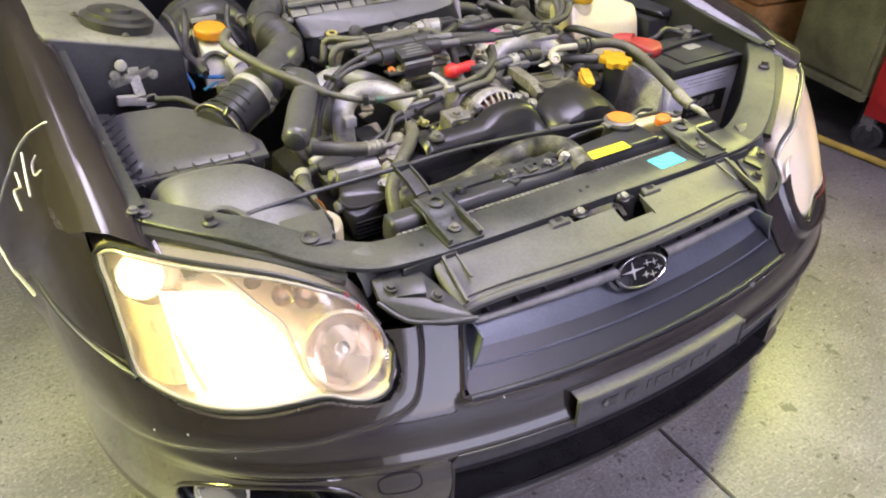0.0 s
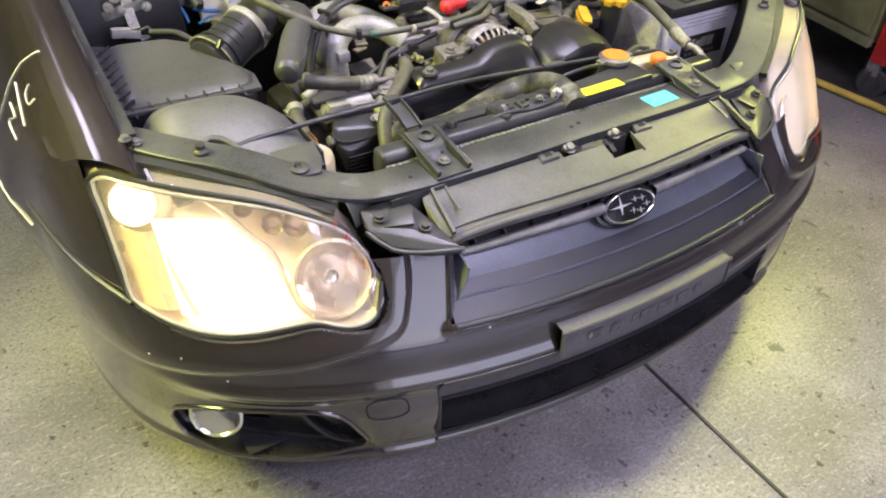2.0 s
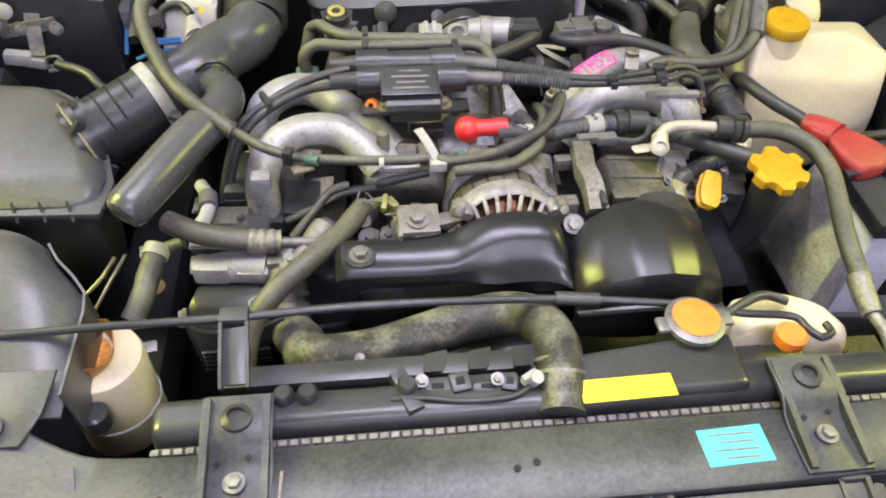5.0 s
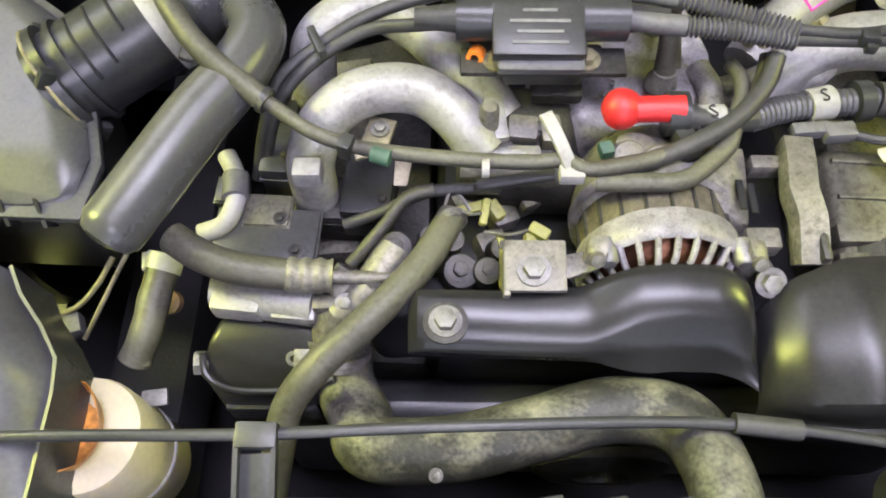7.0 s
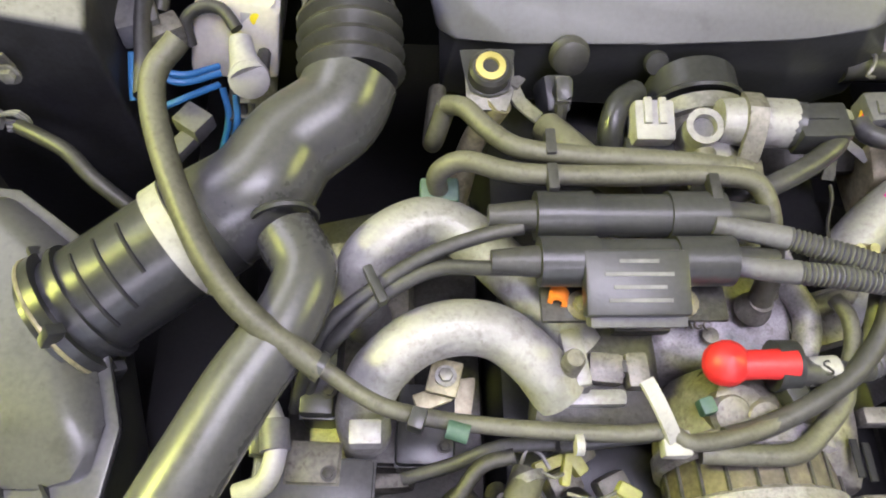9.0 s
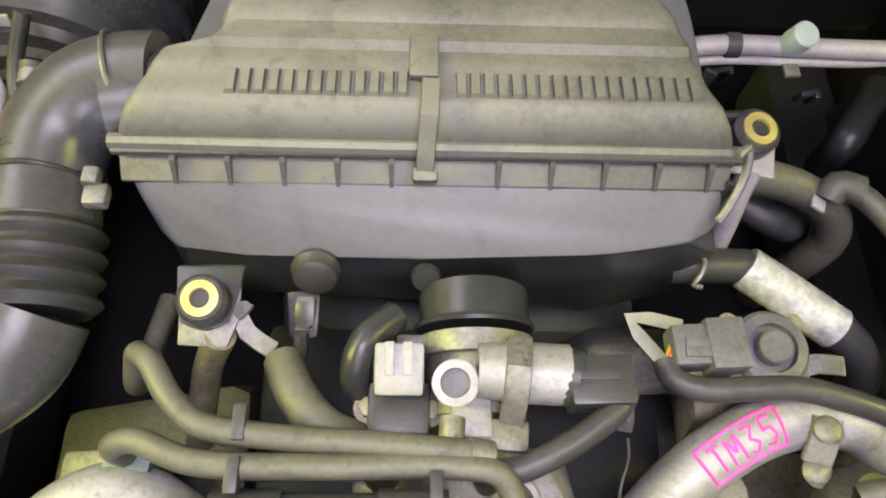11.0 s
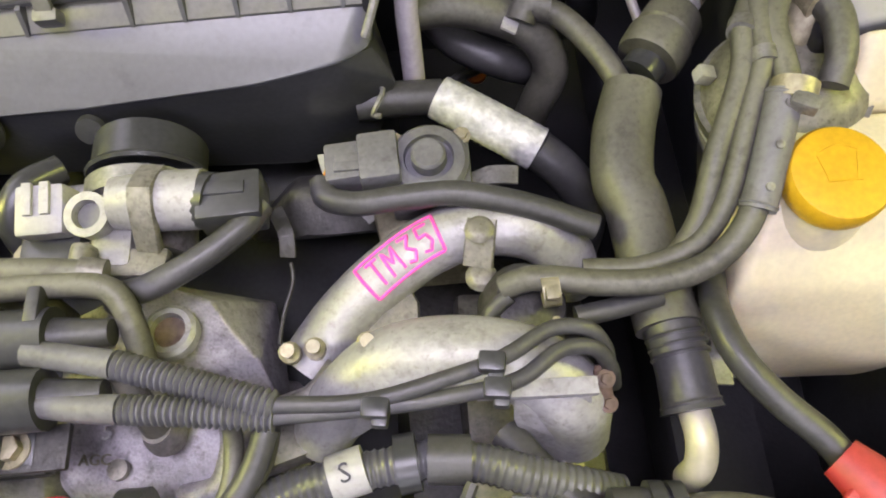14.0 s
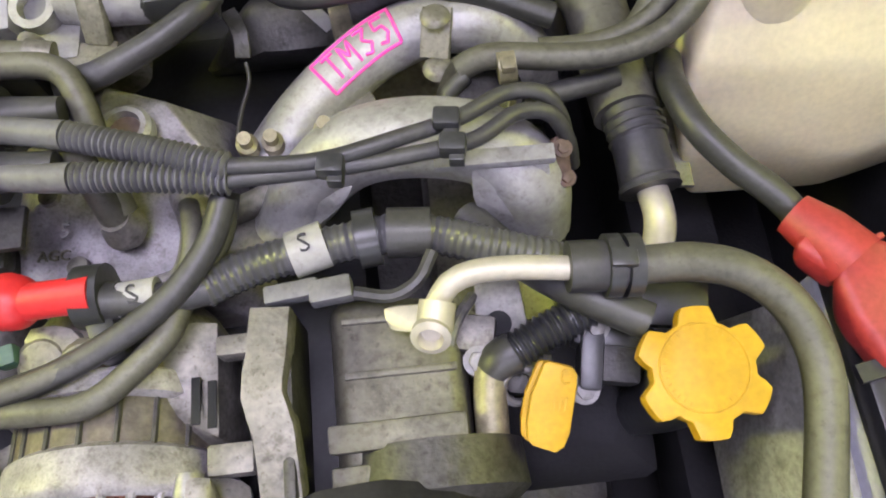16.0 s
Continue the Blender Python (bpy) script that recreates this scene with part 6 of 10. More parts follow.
# plenum between the runners
pl = part("plenum", hull([(-0.037, 0.575, 0.655), (-0.032, 0.621, 0.665), (-0.013, 0.641, 0.668), (0.074, 0.63, 0.668), (0.093, 0.594, 0.66), (0.069, 0.552, 0.65), (0.001, 0.556, 0.65), (-0.14, 0.55, 0.56), (0.13, 0.55, 0.56), (-0.12, 0.66, 0.56), (0.12, 0.66, 0.56)], 0.014, 3), PLENUM_ALU, im, "stained cast-aluminium plenum")
part("plenum_back", hull([(0.016, 0.675, 0.675), (0.086, 0.668, 0.672), (0.026, 0.711, 0.685), (0.073, 0.691, 0.685), (0.102, 0.651, 0.655), (-0.08, 0.72, 0.6), (0.10, 0.72, 0.6), (-0.08, 0.6, 0.6), (0.12, 0.6, 0.6)], 0.012, 3), PLENUM_ALU, pl)
part("plug", lathe([(0.020, 0), (0.020, 0.010), (0.017, 0.013), (0.013, 0.013), (0.012, 0.006), (0, 0.006)], (0.046, 0.667, 0.683), (0, 0, 1), 24), ALU, pl)
part("plug_rust", lathe([(0.0118, 0.0), (0.0118, 0.001)], Vector((0.046, 0.667, 0.683)) + Vector((0, 0, 0.0065)), (0, 0, 1), 16), RUST, pl)
part("ridge", tube([(0.082, 0.622, 0.668), (0.091, 0.591, 0.668), (0.081, 0.559, 0.662), (0.052, 0.553, 0.655)], 0.012, 10), PLENUM_ALU, pl)
for q in ((-0.014, 0.63, 0.672), (0.005, 0.578, 0.66), (0.047, 0.592, 0.67)):
    part("boss", lathe([(0.008, 0), (0.0075, 0.004), (0, 0.005)], q, (0, 0, 1), 12), ALU_DIRTY, pl)
part("pipe_stub", merged(lathe([(0.016, 0), (0.015, 0.006), (0.011, 0.012), (0.0105, 0.02)], (0.042, 0.598, 0.672), (0, 0, 1), 18)), ALU_DIRTY, pl)
part("breather", tube([(0.036, 0.628, 0.742), (0.040, 0.612, 0.722), (0.042, 0.600, 0.690)], [0.0095, 0.0095, 0.0105], 16), RUBBER_OLD, pl, "short rubber hose pushed on the stub")
writing("cast_mark", "AGC", Matrix.Translation((-0.008, 0.584, 0.671)) @ Matrix.Rotation(radians(-3), 4, "Z") @ pose(0, 0, 0, 5, 0, 0), 0.011, COMPRESSOR_ALU, pl, 0.0010)
writing("cast_mark", "5", Matrix.Translation((-0.002, 0.603, 0.67)) @ pose(0, 0, 0, 5, 0, 0), 0.016, ALU, pl, 0.0014)
part("middle_plenum", hull([(-0.16, 0.50, 0.655), (-0.045, 0.50, 0.648), (-0.14, 0.60, 0.675), (-0.045, 0.60, 0.665), (-0.15, 0.50, 0.58), (-0.02, 0.50, 0.58), (-0.13, 0.62, 0.58), (-0.02, 0.62, 0.58)], 0.014, 3), DARK_STEEL, pl)
for q, sz, tz, m_ in (((-0.118, 0.556, 0.668), (0.020, 0.050, 0.022), 8, ALU), ((-0.092, 0.548, 0.664), (0.030, 0.026, 0.020), -6, ALU_DIRTY), ((-0.066, 0.546, 0.664), (0.020, 0.030, 0.022), 4, ALU_DIRTY), ((-0.105, 0.525, 0.658), (0.060, 0.014, 0.016), 0, ALU), ((-0.060, 0.585, 0.676), (0.050, 0.020, 0.016), 0, DARK_STEEL)):
    part("casting_block", box(q, sz, (6, 0, tz), 0.005), m_, pl)
part("web", hull([(-0.150, 0.565, 0.690), (-0.138, 0.562, 0.690), (-0.118, 0.512, 0.650), (-0.108, 0.512, 0.650), (-0.150, 0.560, 0.665), (-0.112, 0.51, 0.635)], 0.003), ALU, pl)
for q in ((-0.199, 0.441, 0.59), (-0.29, 0.495, 0.672)):
    part("lug", box(q, (0.026, 0.02, 0.022), bevel=0.003), ALU, im)
part("lug_plate", merged(box((-0.227, 0.54, 0.672), (0.026, 0.03, 0.006), (0, 0, -15), 0.002), box((-0.237, 0.525, 0.665), (0.03, 0.016, 0.005), (0, 0, 20), 0.002)), BRASS, im)
bolt(im, (-0.226, 0.54, 0.677), r=0.006)
for q in ((-0.097, 0.553, 0.665), (-0.075, 0.549, 0.668), (-0.111, 0.533, 0.662), (-0.004, 0.539, 0.66)):
    bolt(im, q, (0, -0.2, 1), 0.006, DARK_STEEL)
for q in ((-0.125, 0.545, 0.69),):
    part("stud", lathe([(0.010, -0.03), (0.009, 0.012), (0.007, 0.016), (0, 0.016)], q, (0, 0, 1), 14), ALU_DIRTY, im)


def on_runner(line, r, u, v, lift):
    """A place on a runner: u metres along its line, v metres round it from its top towards the front."""
    ln = smooth_line(line, 0.004)
    k = 0
    while k < len(ln) - 2 and u > (ln[k + 1] - ln[k]).length:
        u -= (ln[k + 1] - ln[k]).length
        k += 1
    d = (ln[k + 1] - ln[k]).normalized()
    side = d.cross(Vector((0, 0, 1))).normalized()
    top = side.cross(d)
    a = v / r
    return ln[k] + d * u + (top * math.cos(a) + side * math.sin(a)) * (r + lift)


U0 = 0.079
box_line = [(U0, -0.012), (U0 + 0.064, -0.012), (U0 + 0.064, 0.019), (U0, 0.019), (U0, -0.012)]
for (ua, va), (ub, vb) in zip(box_line, box_line[1:]):
    part("pen_line", tube([on_runner(tmline, 0.0232, lerp(ua, ub, k / 6), lerp(va, vb, k / 6), 0.0002) for k in range(7)], 0.0014, 6), PINK, runner_t)
strokes = {"T": [[(0, 1), (1, 1)], [(0.5, 1), (0.5, 0)]], "M": [[(0, 0), (0.1, 1), (0.5, 0.4), (0.9, 1), (1, 0)]], "3": [[(0.1, 1), (0.9, 0.95), (0.45, 0.55), (0.95, 0.3), (0.6, 0), (0.1, 0.08)]], "5": [[(0.95, 1), (0.2, 1), (0.15, 0.58), (0.7, 0.6), (0.95, 0.3), (0.6, 0), (0.1, 0.06)]]}
for i, ch in enumerate("TM35"):
    for st in strokes[ch]:
        pts_ = []
        for (xa, ya), (xb, yb) in zip(st, st[1:]):
            pts_ += [(lerp(xa, xb, k / 3), lerp(ya, yb, k / 3)) for k in range(3)]
        pts_.append(st[-1])
        part("pen_letter", tube([on_runner(tmline, 0.0232, U0 + 0.007 + 0.0138 * i + 0.0104 * x, 0.014 - 0.021 * y, 0.0002) for x, y in pts_], 0.0013, 6), PINK, runner_t, "pink handwritten mark TM35" if i == 0 and st is strokes["T"][0] else "")

# ignition coil and leads
coil = thing("ignition_coil", (-0.08, 0.60, 0.69), "black ignition coil pack with four lead towers", "ignition coil")
part("core", box(Vector((-0.077, 0.59, 0.722)) + Vector((0, 0.012, 0)), (0.074, 0.060, 0.045), bevel=0.006), PLASTIC, coil)
part("label_plate", box((-0.085, 0.587, 0.755), (0.080, 0.050, 0.016), (16, 0, 0), 0.003), PLASTIC, coil, "flat front plate with worn print")
part("lower_lip", box((-0.082, 0.568, 0.737), (0.076, 0.018, 0.018), (25, 0, 0), 0.004), PLASTIC_GREY, coil)
part("bracket", box(Vector((-0.077, 0.583, 0.718)) + Vector((0, 0.002, 0)), (0.15, 0.030, 0.006), bevel=0.002), DARK_STEEL, coil)
for yy, zz in ((42, 0.748), (140, 0.748)):
    ca, cb = Vector((-0.111, 0.623, 0.748)), Vector((-0.05, 0.623, 0.748))
    off = Vector((0, 0.026 if yy == 42 else -0.014, 0))
    part("winding", tube([ca + off, cb + off], 0.0175, 20, 0.02), PLASTIC, coil)
    for end, d in ((ca, -1), (cb, 1)):
        tw_ = part("tower", tube([end + off, end + off + Vector((d * 0.045, 0, 0))], 0.020, 20, 0.02), PLASTIC, coil)
        part("boot", tube([end + off + Vector((d * 0.045, 0, 0)), end + off + Vector((d * 0.082, 0, 0))], [0.013, 0.009], 14, 0.01), RUBBER, tw_, "rubber lead boot")
for q in ((-0.119, 0.583, 0.722), (-0.038, 0.585, 0.722)):
    part("ear", box(Vector(q) + Vector((0, 0.004, -0.004)), (0.03, 0.03, 0.008), bevel=0.003), PLASTIC, coil)
    bolt(coil, q, r=0.0085, material=BRASS)
for k, w in enumerate((0.030, 0.052, 0.040, 0.048)):
    part("print_bar", box(Vector((-0.084, 0.587, 0.755)) + Vector((0.0, 0.0130 - 0.0095 * k, 0.0122 - 0.00265 * k)), (w, 0.0028, 0.0012), (16, 0, 0), 0), GREY_INK, coil)
part("orange_connector", lathe([(0.008, 0), (0.008, 0.012), (0.004, 0.012), (0.004, 0.004), (0, 0.004)], (-0.136, 0.595, 0.72), (-0.3, -1, 0.3), 14), ORANGE, coil)

LEADS = [
    ("ignition_lead", [(-0.166, 0.639, 0.748), (-0.196, 0.634, 0.744), (-0.24, 0.621, 0.735), (-0.282, 0.599, 0.722), (-0.318, 0.576, 0.705), (-0.339, 0.555, 0.66), (-0.357, 0.534, 0.6)], 0.0062),
    ("ignition_lead", [(-0.166, 0.603, 0.748), (-0.196, 0.606, 0.742), (-0.234, 0.61, 0.732), (-0.273, 0.595, 0.72), (-0.308, 0.569, 0.704), (-0.332, 0.555, 0.66), (-0.349, 0.534, 0.6)], 0.0062),
]
for nm, pts_, r in LEADS:
    solid(nm, tube(pts_, r, 10), RUBBER, "grey rubber ignition lead from the coil", "ignition lead", "ignition leads")
solid("lead_clip", box((-0.282, 0.598, 0.728), (0.008, 0.034, 0.012), (0, 0, 25), 0.002), PLASTIC, "small black plastic clip holding two leads", "clip", "lead clips")
CORR = [
    ([(-0.017, 0.637, 0.757), (0.019, 0.629, 0.757), (0.04, 0.624, 0.757), (0.086, 0.609, 0.756), (0.14, 0.59, 0.754)], [(0.138, 0.591, 0.754), (0.193, 0.589, 0.752), (0.241, 0.598, 0.752), (0.28, 0.61, 0.748), (0.314, 0.628, 0.742), (0.336, 0.627, 0.738), (0.348, 0.62, 0.72), (0.355, 0.613, 0.69)]),
    ([(-0.019, 0.608, 0.752), (0.017, 0.6, 0.752), (0.044, 0.597, 0.752), (0.085, 0.592, 0.752), (0.138, 0.585, 0.748)], [(0.137, 0.585, 0.748), (0.199, 0.586, 0.746), (0.247, 0.589, 0.746), (0.289, 0.597, 0.742), (0.318, 0.615, 0.738), (0.338, 0.616, 0.732), (0.351, 0.609, 0.712), (0.358, 0.604, 0.68)]),
]
for conduit, lead in CORR:
    ld = thing("ignition_lead", conduit[2], "ignition lead inside a black corrugated conduit", "ignition lead", "ignition leads")
    part("sleeve", tube(conduit[:3], [0.0088, 0.0088, 0.0096], 14), PLASTIC_GREY, ld, "smooth grey rubber sleeve")
    part("conduit", tube(conduit[2:], 0.0064, 16, ribs=(0.0042, 0.0034)), PLASTIC_GREY, ld, "black corrugated conduit")
    part("lead", tube(lead, 0.0054, 12), RUBBER, ld)
for q in ((0.2, 0.584, 0.752), (0.274, 0.59, 0.75), (0.272, 0.605, 0.755)):
    solid("lead_clip", merged(box(q, (0.017, 0.013, 0.014), (0, 0, -8), 0.003), box(Vector(q) + Vector((0.002, -0.006, -0.004)), (0.010, 0.010, 0.010), (0, 0, -8), 0.002)), PLASTIC, "small black plastic clip holding two leads", "clip", "lead clips")

# ---- alternator ----
alt = thing("alternator", (0.03, 0.45, 0.55), "dusty aluminium alternator with a slotted end and copper windings", "alternator")
AC = Vector((0.030, 0.425, 0.628))
AX = Vector((0, -1, 0.12)).normalized()
part("front_housing", lathe([(0.066, -0.018), (0.0735, -0.012), (0.0755, 0.002), (0.0750, 0.010), (0.0725, 0.015), (0.0695, 0.017), (0.0675, 0.015), (0.067, 0.004), (0.03, 0.002)], AC, AX, 44), PLENUM_ALU, alt, "pale cast end housing")
part("winding", lathe([(0.064, -0.002), (0.061, 0.008), (0.048, 0.024), (0.035, 0.028), (0.02, 0.030), (0, 0.030)], AC, AX, 36), COPPER, alt, "copper winding behind the slots")
fm = frame_of(AC, AX)
for k in range(26):
    a = 2 * math.pi * (k + 0.5) / 26
    ca, sa = math.cos(a), math.sin(a)
    part("fin", tube([fm @ Vector((0.0695 * ca, 0.0695 * sa, 0.014)), fm @ Vector((0.060 * math.cos(a + 0.03), 0.060 * math.sin(a + 0.03), 0.028)), fm @ Vector((0.047 * math.cos(a + 0.10), 0.047 * math.sin(a + 0.10), 0.036)), fm @ Vector((0.040 * math.cos(a + 0.2), 0.040 * math.sin(a + 0.2), 0.039))], 0.0030, 8, 0.006), PLENUM_ALU, alt)
part("hub", lathe([(0.036, 0.032), (0.045, 0.035), (0.044, 0.041), (0.034, 0.044), (0.022, 0.041), (0, 0.041)], AC, AX, 28), PLENUM_ALU, alt)
part("rear_ring", hoop([(0.071, -0.064), (0.0765, -0.060), (0.0765, -0.046), (0.071, -0.043), (0.066, -0.05)], AC, AX, 44), PLENUM_ALU, alt, "pale cast rear frame")
part("stator", lathe([(0.069, -0.055), (0.069, -0.012)], AC, AX, 44), mat("laminated_steel", (0.12, 0.10, 0.075), 0.6, 0.3, 0.4, 60, 0.4, 0.3), alt, "brown laminated stator")
for k in range(20):
    a = 2 * math.pi * k / 20
    part("stator_rib", tube([fm @ Vector((0.0695 * math.cos(a), 0.0695 * math.sin(a), -0.054)), fm @ Vector((0.0695 * math.cos(a), 0.0695 * math.sin(a), -0.014))], 0.002, 6, 0.05), DARK_STEEL, alt)
part("rear_housing", lathe([(0.03, -0.125), (0.058, -0.12), (0.068, -0.105), (0.073, -0.07), (0.073, -0.055)], AC, AX, 40), ALU_DIRTY, alt)
for sx in (-0.055, 0.06):
    part("through_bolt", lathe([(0.009, 0), (0.009, 0.02), (0.006, 0.024), (0, 0.024)], AC + Vector((sx, 0.0, 0.046)), AX, 12), STEEL, alt)
part("left_bracket", merged(box(Vector((-0.088, 0.398, 0.680)), (0.052, 0.045, 0.008), (8, 0, 0), 0.002), box(Vector((-0.112, 0.396, 0.665)), (0.006, 0.045, 0.035), (8, 0, 0), 0.002), hull([(-0.065, 0.385, 0.68), (-0.03, 0.40, 0.675), (-0.065, 0.41, 0.68), (-0.03, 0.42, 0.675), (-0.05, 0.40, 0.65)], 0.004)), ALU_DIRTY, alt, "pale adjuster bracket")
bolt(alt, (-0.09, 0.392, 0.686), (0, -0.1, 1), 0.0095)
part("right_ear", hull([(0.07, 0.41, 0.672), (0.125, 0.395, 0.660), (0.07, 0.44, 0.672), (0.125, 0.42, 0.655), (0.07, 0.41, 0.64), (0.122, 0.40, 0.635)], 0.008, 2), ALU_DIRTY, alt)
bolt(alt, (0.114, 0.392, 0.664), (0, -0.6, 0.8), 0.009)
part("top_cap", hull([(-0.014, 0.51, 0.69), (0.018, 0.526, 0.695), (-0.013, 0.53, 0.695), (0.034, 0.505, 0.69), (0.013, 0.488, 0.685), (0.0, 0.5, 0.64), (0.06, 0.5, 0.64)], 0.008, 2), ALU_DIRTY, alt)
for k, (px_, py_) in enumerate(((0.000, 0.505), (0.026, 0.500))):
    part("terminal_boss", lathe([(0.019, -0.02), (0.018, 0.004), (0.014, 0.008), (0.006, 0.009), (0, 0.009)], (px_, py_, 0.682), (0, -0.3, 1), 18), ALU_DIRTY, alt)
part("front_lug", merged(hull([(-0.045, 0.405, 0.690), (-0.028, 0.402, 0.694), (-0.045, 0.422, 0.690), (-0.028, 0.424, 0.696), (-0.05, 0.40, 0.665), (-0.03, 0.40, 0.665)], 0.004), lathe([(0.007, 0), (0.006, 0.006), (0, 0.007)], (-0.037, 0.402, 0.688), (0, -0.8, 0.6), 12)), ALU_DIRTY, alt)
part("front_lug", merged(hull([(0.092, 0.405, 0.690), (0.108, 0.402, 0.684), (0.092, 0.422, 0.690), (0.108, 0.424, 0.686), (0.09, 0.40, 0.665), (0.112, 0.40, 0.662)], 0.004), lathe([(0.007, 0), (0.006, 0.006), (0, 0.007)], (0.100, 0.402, 0.682), (0, -0.8, 0.6), 12)), ALU_DIRTY, alt)
part("green_plug", box((-0.021, 0.509, 0.69), (0.013, 0.014, 0.012), (0, 0, 15), 0.003), GREEN, alt, "small green plug")
part("rear_body", hull([(0.065, 0.521, 0.682), (0.11, 0.525, 0.68), (0.107, 0.446, 0.665), (0.067, 0.469, 0.675), (0.06, 0.50, 0.60), (0.11, 0.50, 0.60), (0.06, 0.44, 0.60), (0.11, 0.44, 0.60)], 0.008, 2), ALU_DIRTY, alt)
for q in ((0.096, 0.469, 0.681), (0.106, 0.466, 0.68)):
    part("slot", box(q, (0.006, 0.03, 0.0016), bevel=0.0005), VOID, alt)
tcap = thing("terminal_cap", (-0.004, 0.545, 0.7), "glossy red rubber cap on the alternator terminal", "terminal cap")
part("dome", lathe([(0.006, -0.014), (0.015, -0.010), (0.0185, 0.0), (0.0165, 0.010), (0.009, 0.0165), (0, 0.0185)], (-0.009, 0.537, 0.712), (0, 0, 1), 28), RED, tcap)
part("neck", tube([(-0.005, 0.535, 0.714), (0.02, 0.535, 0.716), (0.044, 0.535, 0.716)], [0.012, 0.0115, 0.0125], 18), RED, tcap)

# ---- belt guards ----
def guard(name, x0, x1, ridge, zlow, material, bulge=0.0, flare=0.0):
    xs = frange(x0, x1, 36)

    def at(x, v):
        top = float(np.interp(x, [q[0] for q in ridge], [q[1] for q in ridge]))
        yb = float(np.interp(x, [q[0] for q in ridge], [q[2] for q in ridge]))
        yf = float(np.interp(x, [q[0] for q in ridge], [q[3] for q in ridge]))
        e = min(1, (x - x0) / 0.012, (x1 - x) / 0.012)
        top -= 0.012 * (1 - max(0, e)) ** 2
        if v < 0.12:
            return Vector((x, yb + 0.004, lerp(top - 0.03, top - 0.004, v / 0.12)))
        if v < 0.55:
            u = (v - 0.12) / 0.43
            return Vector((x, lerp(yb, yf, u), top - 0.012 * u ** 3 + bulge * math.sin(math.pi * u)))
        u = (v - 0.55) / 0.45
        return Vector((x, yf - 0.006 * math.sin(math.pi * min(1, u * 2) / 2) - flare * ease(-0.05, 0.01, x) * u, lerp(top - 0.012, zlow, u ** 0.9)))

    return part(name, grid(at, xs, frange(0, 1, 26), 0.004), material, None)


bg = guard("belt_guard", -0.195, 0.098, [(-0.20, 0.668, 0.380, 0.340), (-0.09, 0.669, 0.378, 0.336), (-0.045, 0.672, 0.382, 0.335), (-0.022, 0.681, 0.390, 0.342), (0.0, 0.688, 0.394, 0.350), (0.03, 0.691, 0.396, 0.353), (0.065, 0.690, 0.394, 0.352), (0.085, 0.684, 0.388, 0.346), (0.098, 0.672, 0.380, 0.336)], 0.638, BAND_BLACK, 0.0, 0.026)
tagged(bg, "glossy black plastic alternator belt guard", "belt guard", "belt guards")
bolt(bg, (-0.163, 0.352, 0.670), r=0.0095)
part("washer", lathe([(0.019, 0), (0.019, 0.003), (0.012, 0.004)], (-0.163, 0.352, 0.665), (0, 0, 1), 20), DARK_STEEL, bg)
ag = guard("belt_guard", 0.100, 0.300, [(0.10, 0.648, 0.362, 0.292), (0.13, 0.672, 0.390, 0.285), (0.17, 0.690, 0.402, 0.280), (0.21, 0.692, 0.404, 0.280), (0.25, 0.680, 0.398, 0.284), (0.285, 0.655, 0.385, 0.292), (0.30, 0.625, 0.372, 0.30)], 0.57, GUARD_PLASTIC, 0.006)
tagged(ag, "dusty black plastic compressor belt guard", "belt guard", "belt guards")
bolt(ag, (0.115, 0.345, 0.652), (0, -0.3, 1), 0.006)
part("lower_lip", tube([(0.105, 0.288, 0.61), (0.15, 0.278, 0.625), (0.20, 0.274, 0.63), (0.25, 0.278, 0.622), (0.295, 0.292, 0.60)], 0.006, 8), PLASTIC, ag)

# ---- air conditioning compressor ----
comp = thing("compressor", (0.23, 0.47, 0.5), "dusty grey air conditioning compressor", "compressor")
comp_body = part("body", hull([(0.186, 0.528, 0.672), (0.264, 0.524, 0.664), (0.184, 0.398, 0.662), (0.262, 0.396, 0.656), (0.176, 0.53, 0.645), (0.270, 0.53, 0.635), (0.176, 0.395, 0.64), (0.268, 0.395, 0.63), (0.19, 0.53, 0.55), (0.264, 0.53, 0.55), (0.19, 0.395, 0.55), (0.264, 0.395, 0.55)], 0.010, 3), COMPRESSOR_ALU, comp)
for k in range(3):
    part("casting_rib", box((0.225, 0.512 - 0.036 * k, 0.668 - 0.003 * k), (0.074, 0.005, 0.006), (4, 3, 0), 0.0015), COMPRESSOR_ALU, comp_body)
part("clutch_housing", lathe([(0.062, -0.03), (0.064, 0.0), (0.05, 0.012), (0, 0.012)], (0.238, 0.40, 0.618), (0, -1, 0), 36), DARK_STEEL, comp)
part("flange", box((0.220, 0.437, 0.660), (0.088, 0.018, 0.03), (5, 0, 0), 0.003), COMPRESSOR_ALU, comp)
part("flange", box((0.218, 0.413, 0.655), (0.084, 0.016, 0.026), (5, 0, 0), 0.003), COMPRESSOR_ALU, comp)
part("bracket", merged(strip([(0.148, 0.518, 0.688), (0.145, 0.486, 0.69), (0.142, 0.465, 0.69), (0.147, 0.445, 0.685), (0.148, 0.406, 0.67)], 0.027, 0.022), box((0.124, 0.502, 0.675), (0.03, 0.014, 0.02), bevel=0.003), box((0.114, 0.433, 0.66), (0.03, 0.02, 0.02), bevel=0.003)), ALU_DIRTY, comp, "pale cast compressor bracket")
part("fin_plate", box((0.155, 0.462, 0.66), (0.008, 0.12, 0.06), bevel=0.003), DARK_STEEL, comp)
